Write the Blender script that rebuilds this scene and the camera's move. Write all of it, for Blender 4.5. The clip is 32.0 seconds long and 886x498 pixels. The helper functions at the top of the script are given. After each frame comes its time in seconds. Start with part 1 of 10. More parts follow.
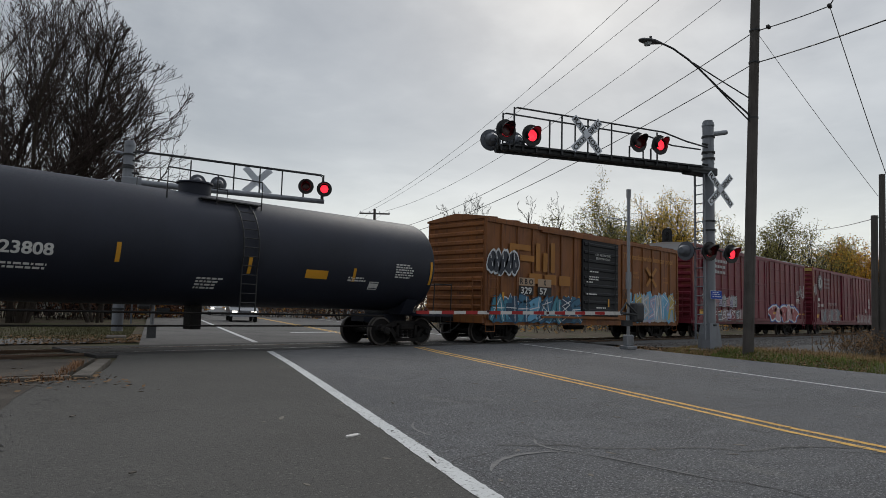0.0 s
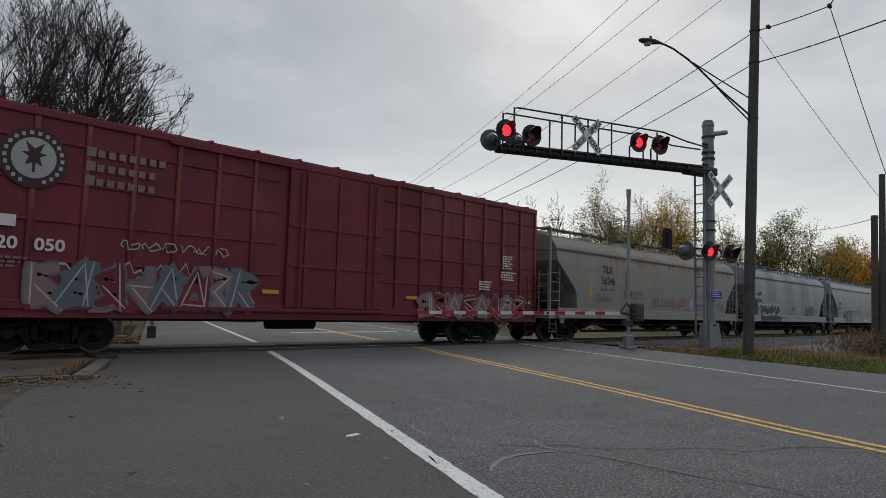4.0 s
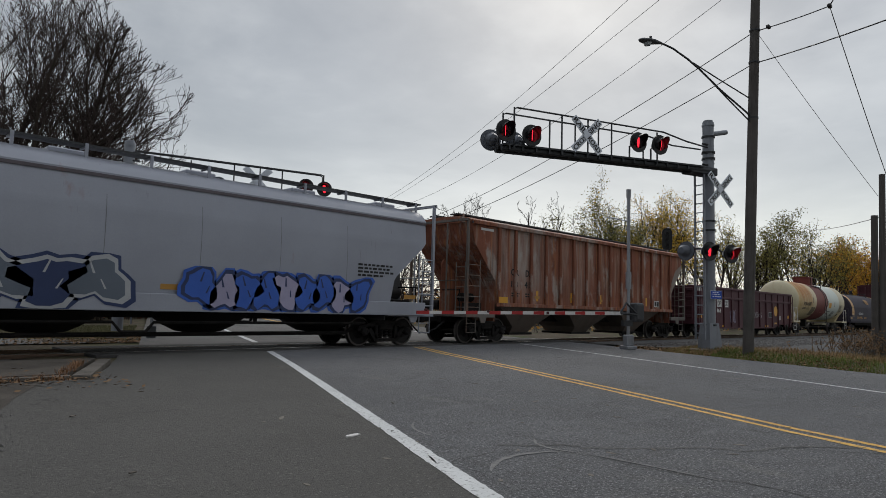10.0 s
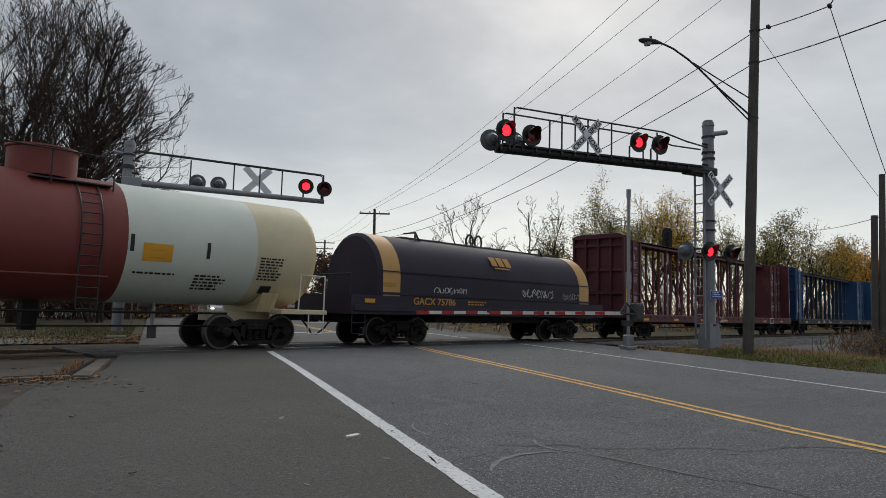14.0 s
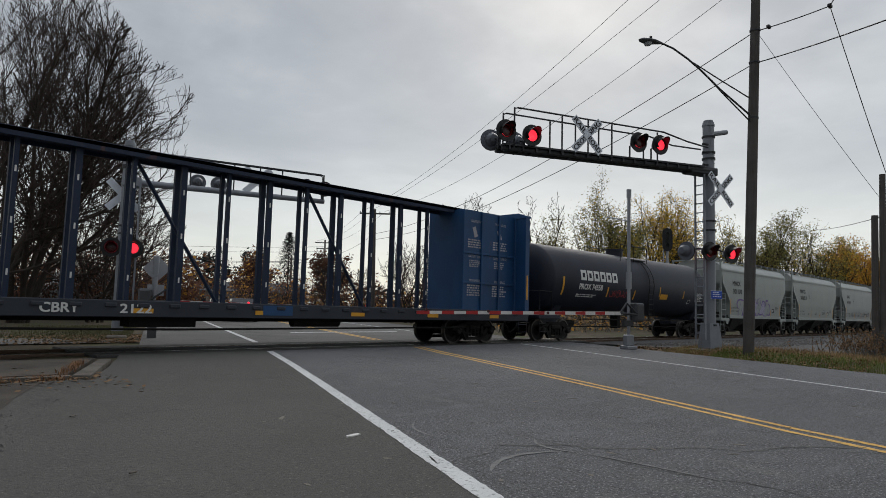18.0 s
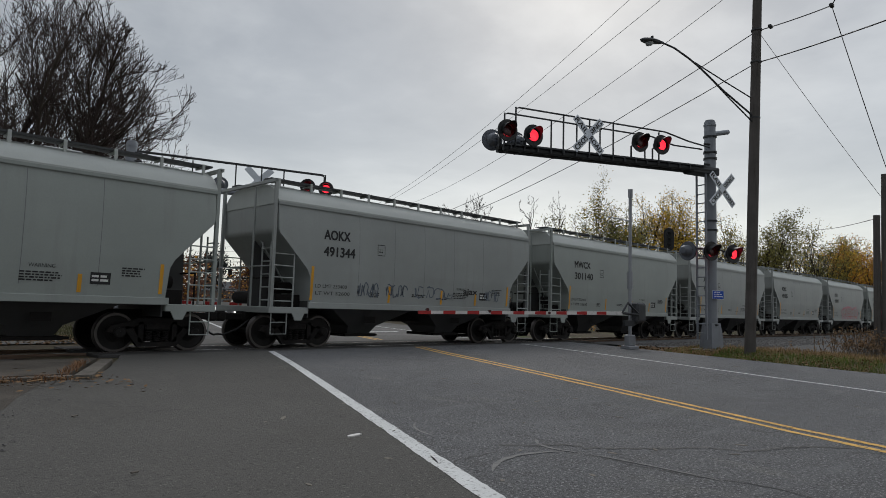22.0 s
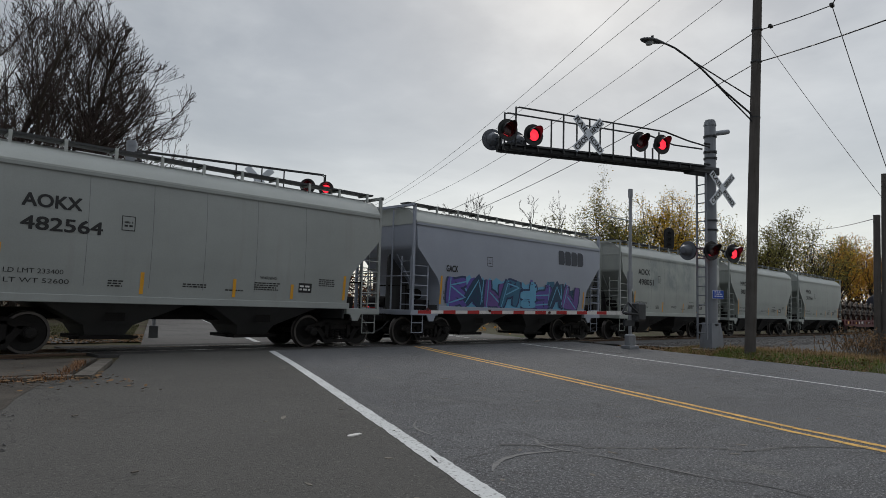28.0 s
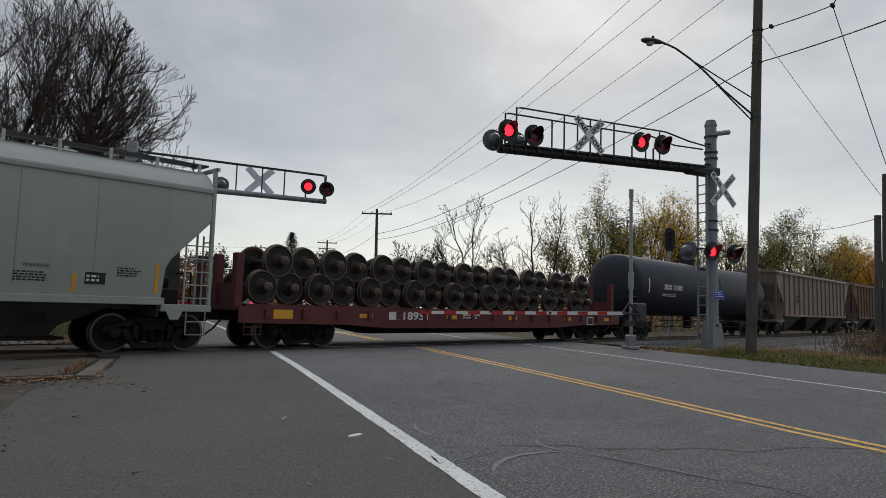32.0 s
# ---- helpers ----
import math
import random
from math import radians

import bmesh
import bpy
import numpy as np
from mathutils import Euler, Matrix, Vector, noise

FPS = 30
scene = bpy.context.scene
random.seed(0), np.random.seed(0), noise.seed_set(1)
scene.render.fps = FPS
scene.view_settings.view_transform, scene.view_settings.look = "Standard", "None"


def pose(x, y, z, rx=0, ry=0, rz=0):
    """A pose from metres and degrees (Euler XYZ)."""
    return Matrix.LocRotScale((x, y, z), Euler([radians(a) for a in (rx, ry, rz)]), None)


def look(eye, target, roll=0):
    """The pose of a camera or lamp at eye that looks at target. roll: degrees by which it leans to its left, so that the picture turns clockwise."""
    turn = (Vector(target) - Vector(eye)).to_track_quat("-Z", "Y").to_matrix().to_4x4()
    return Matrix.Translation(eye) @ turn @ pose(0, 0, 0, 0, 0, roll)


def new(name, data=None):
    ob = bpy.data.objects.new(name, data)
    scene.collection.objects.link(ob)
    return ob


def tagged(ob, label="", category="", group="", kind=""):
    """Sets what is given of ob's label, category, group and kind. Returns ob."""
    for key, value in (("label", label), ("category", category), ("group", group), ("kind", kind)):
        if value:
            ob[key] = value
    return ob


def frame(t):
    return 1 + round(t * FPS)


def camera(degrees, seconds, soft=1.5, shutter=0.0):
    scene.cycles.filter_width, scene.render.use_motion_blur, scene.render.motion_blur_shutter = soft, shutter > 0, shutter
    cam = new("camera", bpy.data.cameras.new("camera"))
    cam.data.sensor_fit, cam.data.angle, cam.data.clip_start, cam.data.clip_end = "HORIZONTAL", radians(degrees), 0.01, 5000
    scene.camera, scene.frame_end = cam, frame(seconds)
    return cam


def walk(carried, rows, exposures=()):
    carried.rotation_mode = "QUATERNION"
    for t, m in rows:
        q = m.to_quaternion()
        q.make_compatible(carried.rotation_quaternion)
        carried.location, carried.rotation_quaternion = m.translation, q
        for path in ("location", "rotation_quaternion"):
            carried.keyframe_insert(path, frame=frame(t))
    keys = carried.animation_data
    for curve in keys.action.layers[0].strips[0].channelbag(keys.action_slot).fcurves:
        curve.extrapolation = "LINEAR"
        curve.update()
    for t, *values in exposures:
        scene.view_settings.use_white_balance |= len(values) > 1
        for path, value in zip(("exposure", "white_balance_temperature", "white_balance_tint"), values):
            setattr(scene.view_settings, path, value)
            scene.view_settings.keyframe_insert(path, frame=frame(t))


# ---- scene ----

# ---- camera: a hand-held phone that stands on the road's left shoulder and turns a hair to the left ----
cam = camera(67.64, 32.0, soft=0.65)
EYE = (0.0, 0.0, 1.229)


def aim(turn, lift=0.0):
    a, p = radians(44.702 + turn), radians(5.149 + lift)
    way = Vector((math.cos(a) * math.cos(p), math.sin(a) * math.cos(p), math.sin(p)))
    return look(EYE, Vector(EYE) + way * 10, 1.6)


walk(cam, [(0, aim(0)), (5.2, aim(0)), (6.2, aim(-0.06)), (7.0, aim(-0.05)), (7.6, aim(0)), (16.5, aim(0)), (18.0, aim(0.02)),
           (19.0, aim(0.05)), (20.6, aim(0.06)), (21.6, aim(0.13)), (24.0, aim(0.14, -0.03)), (30.5, aim(0.15, -0.03)), (32.0, aim(0.2))])

# ---- the overcast sky and a weak, wide sun behind the clouds ----
SUN_EL, SUN_AZ = radians(34), radians(33)
world = bpy.data.worlds.new("world")
scene.world = world
world.use_nodes = True


def link(nt, a, b):
    nt.links.new(a, b)


def node(nt, kind, **kw):
    n = nt.nodes.new(kind)
    for k, v in kw.items():
        if k in n.inputs:
            n.inputs[k].default_value = v
    return n


def ramp(nt, fac, stops):
    n = nt.nodes.new("ShaderNodeValToRGB")
    e = n.color_ramp.elements
    while len(e) < len(stops):
        e.new(0.5)
    for el, (p, c) in zip(e, stops):
        el.position = p
        el.color = (*c, 1) if len(c) == 3 else c
    if fac is not None:
        nt.links.new(fac, n.inputs[0])
    return n.outputs[0]


def mix(nt, fac, a, b, mode="MIX"):
    n = nt.nodes.new("ShaderNodeMix")
    n.data_type, n.blend_type = "RGBA", mode
    for sock, v in ((n.inputs[0], fac), (n.inputs[6], a), (n.inputs[7], b)):
        if hasattr(v, "is_linked"):
            nt.links.new(v, sock)
        elif isinstance(v, (int, float)):
            sock.default_value = v
        else:
            sock.default_value = (*v, 1)
    return n.outputs[2]


def math_node(nt, op, a, b=0.0, clamp=False):
    n = nt.nodes.new("ShaderNodeMath")
    n.operation, n.use_clamp = op, clamp
    for sock, v in ((n.inputs[0], a), (n.inputs[1], b)):
        if hasattr(v, "is_linked"):
            nt.links.new(v, sock)
        else:
            sock.default_value = v
    return n.outputs[0]


def build_world():
    nt = world.node_tree
    nt.nodes.clear()
    out = nt.nodes.new("ShaderNodeOutputWorld")
    bg = nt.nodes.new("ShaderNodeBackground")
    tc = nt.nodes.new("ShaderNodeTexCoord")
    sep = nt.nodes.new("ShaderNodeSeparateXYZ")
    link(nt, tc.outputs["Generated"], sep.inputs[0])
    up = math_node(nt, "MAXIMUM", sep.outputs[2], 0.0)
    den = math_node(nt, "ADD", up, 0.16)
    comb = nt.nodes.new("ShaderNodeCombineXYZ")
    link(nt, math_node(nt, "DIVIDE", sep.outputs[0], den), comb.inputs[0])
    link(nt, math_node(nt, "DIVIDE", sep.outputs[1], den), comb.inputs[1])
    n1 = node(nt, "ShaderNodeTexNoise", Scale=0.8, Detail=8.0, Roughness=0.55, Distortion=0.5)
    link(nt, comb.outputs[0], n1.inputs["Vector"])
    n2 = node(nt, "ShaderNodeTexNoise", Scale=2.6, Detail=6.0, Roughness=0.55)
    link(nt, comb.outputs[0], n2.inputs["Vector"])
    fac = math_node(nt, "ADD", math_node(nt, "MULTIPLY", n1.outputs[0], 0.7), math_node(nt, "MULTIPLY", n2.outputs[0], 0.3))
    clouds = ramp(nt, fac, [(0.36, (0.42, 0.435, 0.455)), (0.46, (0.54, 0.55, 0.565)), (0.54, (0.70, 0.705, 0.71)), (0.64, (0.86, 0.86, 0.855))])
    low = ramp(nt, up, [(0.0, (1.0, 0.98, 0.93)), (0.12, (1.0, 0.99, 0.95)), (0.2, (0.75, 0.75, 0.74)), (0.4, (0.50, 0.51, 0.52))])
    band = ramp(nt, up, [(0.0, (0.85, 0.85, 0.85)), (0.14, (0.6, 0.6, 0.6)), (0.4, (0.12, 0.12, 0.12))])
    sky = nt.nodes.new("ShaderNodeTexSky")
    sky.sky_type, sky.sun_disc = "NISHITA", False
    sky.sun_elevation, sky.sun_rotation = SUN_EL, math.pi / 2 - SUN_AZ
    thin = mix(nt, 0.03, mix(nt, band, clouds, low), sky.outputs[0])
    # the cloud cover is thinner towards the sun and thick on the other side
    dot = nt.nodes.new("ShaderNodeVectorMath")
    dot.operation = "DOT_PRODUCT"
    link(nt, tc.outputs["Generated"], dot.inputs[0])
    dot.inputs[1].default_value = (math.cos(SUN_AZ), math.sin(SUN_AZ), 0.35)
    side = ramp(nt, math_node(nt, "ADD", math_node(nt, "MULTIPLY", dot.outputs["Value"], 0.5), 0.5), [(0.0, (0.44, 0.44, 0.45)), (0.45, (0.62, 0.62, 0.63)), (0.8, (0.66, 0.66, 0.66)), (0.95, (0.68, 0.68, 0.68)), (1.0, (0.73, 0.73, 0.73))])
    # an overcast sky is brightest overhead
    over = ramp(nt, up, [(0.0, (0.46, 0.46, 0.455)), (0.2, (0.43, 0.43, 0.43)), (0.48, (0.42, 0.42, 0.42)), (0.8, (0.84, 0.84, 0.85)), (1.0, (0.9, 0.9, 0.92))])
    cool = mix(nt, 1.0, mix(nt, 1.0, thin, side, "MULTIPLY"), (0.978, 1.0, 1.004), "MULTIPLY")
    link(nt, mix(nt, 1.0, cool, over, "MULTIPLY"), bg.inputs[0])
    bg.inputs[1].default_value = 2.2
    link(nt, bg.outputs[0], out.inputs[0])


build_world()
sun = new("sun", bpy.data.lights.new("sun", "SUN"))
sun.data.energy, sun.data.angle, sun.data.color = 0.8, radians(25), (1.0, 0.95, 0.88)
sun.matrix_world = look((0, 0, 30), Vector((0, 0, 30)) - Vector((math.cos(SUN_AZ) * math.cos(SUN_EL), math.sin(SUN_AZ) * math.cos(SUN_EL), math.sin(SUN_EL))))


# ---- materials ----
def material(name, base, rough=0.6, metal=0.0, var=0.12, grain=6.0, stains=(), bump=0.15, spec=0.4, fine=60.0, dapple=None, runs=()):
    """A paint or mineral: base colour with broad and fine variation; stains: (colour, amount, scale xyz, sharpness)."""
    m = bpy.data.materials.new(name)
    m.use_nodes = True
    nt = m.node_tree
    bsdf = nt.nodes["Principled BSDF"]
    tc = nt.nodes.new("ShaderNodeTexCoord")
    big = node(nt, "ShaderNodeTexNoise", Scale=grain * 0.12, Detail=5.0, Roughness=0.6)
    small = node(nt, "ShaderNodeTexNoise", Scale=fine, Detail=4.0, Roughness=0.65)
    for n in (big, small):
        link(nt, tc.outputs["Object"], n.inputs["Vector"])
    dark = tuple(max(0.0, c * (1 - 1.6 * var)) for c in base)
    light = tuple(min(1.0, c * (1 + 1.6 * var)) for c in base)
    col = ramp(nt, big.outputs[0], [(0.32, dark), (0.5, base), (0.7, light)])
    col = mix(nt, 0.35, col, ramp(nt, small.outputs[0], [(0.3, dark), (0.7, light)]))
    info = nt.nodes.new("ShaderNodeObjectInfo")
    if dapple:
        col = mix(nt, ramp(nt, info.outputs["Random"], [(0, (0, 0, 0)), (1, (dapple[1],) * 3)]), col, dapple[0])
    r_sock = None
    for colour, amount, scale, sharp in stains:
        mp = nt.nodes.new("ShaderNodeMapping")
        mp.inputs["Scale"].default_value = scale
        link(nt, tc.outputs["Object"], mp.inputs[0])
        n = node(nt, "ShaderNodeTexNoise", Scale=1.0, Detail=8.0, Roughness=0.62)
        link(nt, mp.outputs[0], n.inputs["Vector"])
        lo = 0.68 - 0.38 * amount
        mask = ramp(nt, n.outputs[0], [(lo, (0, 0, 0)), (min(1, lo + sharp), (1, 1, 1))])
        col = mix(nt, math_node(nt, "MULTIPLY", mask, min(1.0, 0.45 + amount * 0.6)), col, colour)
    # stains that run down from one place: (x, half width, lowest z, height, colour, amount, streak scale)
    axes = nt.nodes.new("ShaderNodeSeparateXYZ")
    link(nt, tc.outputs["Object"], axes.inputs[0])
    for x, half, low, tall, colour, amount, scale in runs:
        near = math_node(nt, "SUBTRACT", 1.0, math_node(nt, "DIVIDE", math_node(nt, "ABSOLUTE", math_node(nt, "SUBTRACT", axes.outputs[0], x)), half), True)
        high = math_node(nt, "DIVIDE", math_node(nt, "SUBTRACT", axes.outputs[2], low), tall, True)
        mp = nt.nodes.new("ShaderNodeMapping")
        mp.inputs["Scale"].default_value = scale
        link(nt, tc.outputs["Object"], mp.inputs[0])
        n = node(nt, "ShaderNodeTexNoise", Scale=1.0, Detail=7.0, Roughness=0.65)
        link(nt, mp.outputs[0], n.inputs["Vector"])
        core = math_node(nt, "MULTIPLY", math_node(nt, "MULTIPLY", near, 1.6, True), high)
        mask = math_node(nt, "MULTIPLY", core, ramp(nt, n.outputs[0], [(0.36, (0, 0, 0)), (0.62, (1, 1, 1))]))
        col = mix(nt, math_node(nt, "MULTIPLY", mask, amount), col, colour)
    link(nt, col, bsdf.inputs["Base Color"])
    bsdf.inputs["Metallic"].default_value = metal
    bsdf.inputs["Specular IOR Level"].default_value = spec
    rr = ramp(nt, small.outputs[0], [(0.3, (max(0.03, rough - 0.1),) * 3), (0.7, (min(1, rough + 0.1),) * 3)])
    link(nt, rr, bsdf.inputs["Roughness"])
    if bump:
        b = nt.nodes.new("ShaderNodeBump")
        b.inputs["Strength"].default_value = bump
        b.inputs["Distance"].default_value = 0.02
        link(nt, small.outputs[0], b.inputs["Height"])
        link(nt, b.outputs[0], bsdf.inputs["Normal"])
    return m


def crackle(m, scale, width, colour, amount):
    """Fine broken cracks over a mineral surface, in patches."""
    nt = m.node_tree
    bsdf = nt.nodes["Principled BSDF"]
    before = bsdf.inputs["Base Color"].links[0].from_socket
    tc = nt.nodes.new("ShaderNodeTexCoord")
    wob = node(nt, "ShaderNodeTexNoise", Scale=2.4, Detail=6.0, Roughness=0.6)
    link(nt, tc.outputs["Object"], wob.inputs["Vector"])
    shift = nt.nodes.new("ShaderNodeVectorMath")
    shift.operation = "ADD"
    link(nt, tc.outputs["Object"], shift.inputs[0])
    link(nt, mix(nt, 1.0, wob.outputs["Color"], (0.7, 0.7, 0.7), "MULTIPLY"), shift.inputs[1])
    vor = nt.nodes.new("ShaderNodeTexVoronoi")
    vor.feature = "DISTANCE_TO_EDGE"
    vor.inputs["Scale"].default_value = scale
    link(nt, shift.outputs[0], vor.inputs["Vector"])
    line = ramp(nt, vor.outputs["Distance"], [(0.0, (1, 1, 1)), (width, (0, 0, 0))])
    patch = node(nt, "ShaderNodeTexNoise", Scale=0.45, Detail=4.0, Roughness=0.6)
    link(nt, tc.outputs["Object"], patch.inputs["Vector"])
    where = ramp(nt, patch.outputs[0], [(0.46, (0, 0, 0)), (0.60, (1, 1, 1))])
    fac = math_node(nt, "MULTIPLY", math_node(nt, "MULTIPLY", line, where), amount)
    link(nt, mix(nt, fac, before, colour), bsdf.inputs["Base Color"])


def glow(name, colour, strength):
    m = bpy.data.materials.new(name)
    m.use_nodes = True
    b = m.node_tree.nodes["Principled BSDF"]
    b.inputs["Base Color"].default_value = (*colour, 1)
    b.inputs["Emission Color"].default_value = (*colour, 1)
    b.inputs["Emission Strength"].default_value = strength
    b.inputs["Roughness"].default_value = 0.25
    return m


RUST, RUST_D, SOOT, DUST = (0.22, 0.085, 0.035), (0.09, 0.035, 0.02), (0.03, 0.028, 0.026), (0.26, 0.24, 0.21)
STREAK = (2.2, 2.2, 0.22)
FINE_STREAK = (9.0, 9.0, 0.5)


def paint(name, base, rust=0.0, dirt=0.3, rough=0.5, fade=0.1, tint=SOOT, grain=5.0, runs=()):
    st = [(tint, dirt * 0.75, STREAK, 0.30)]
    if rust:
        st += [(RUST, rust, (1.6, 1.6, 0.7), 0.12), (RUST_D, rust * 0.8, FINE_STREAK, 0.10)]
    return material(name, base, rough, 0.0, fade, grain, st, 0.06, 0.35, 30.0, None, runs)


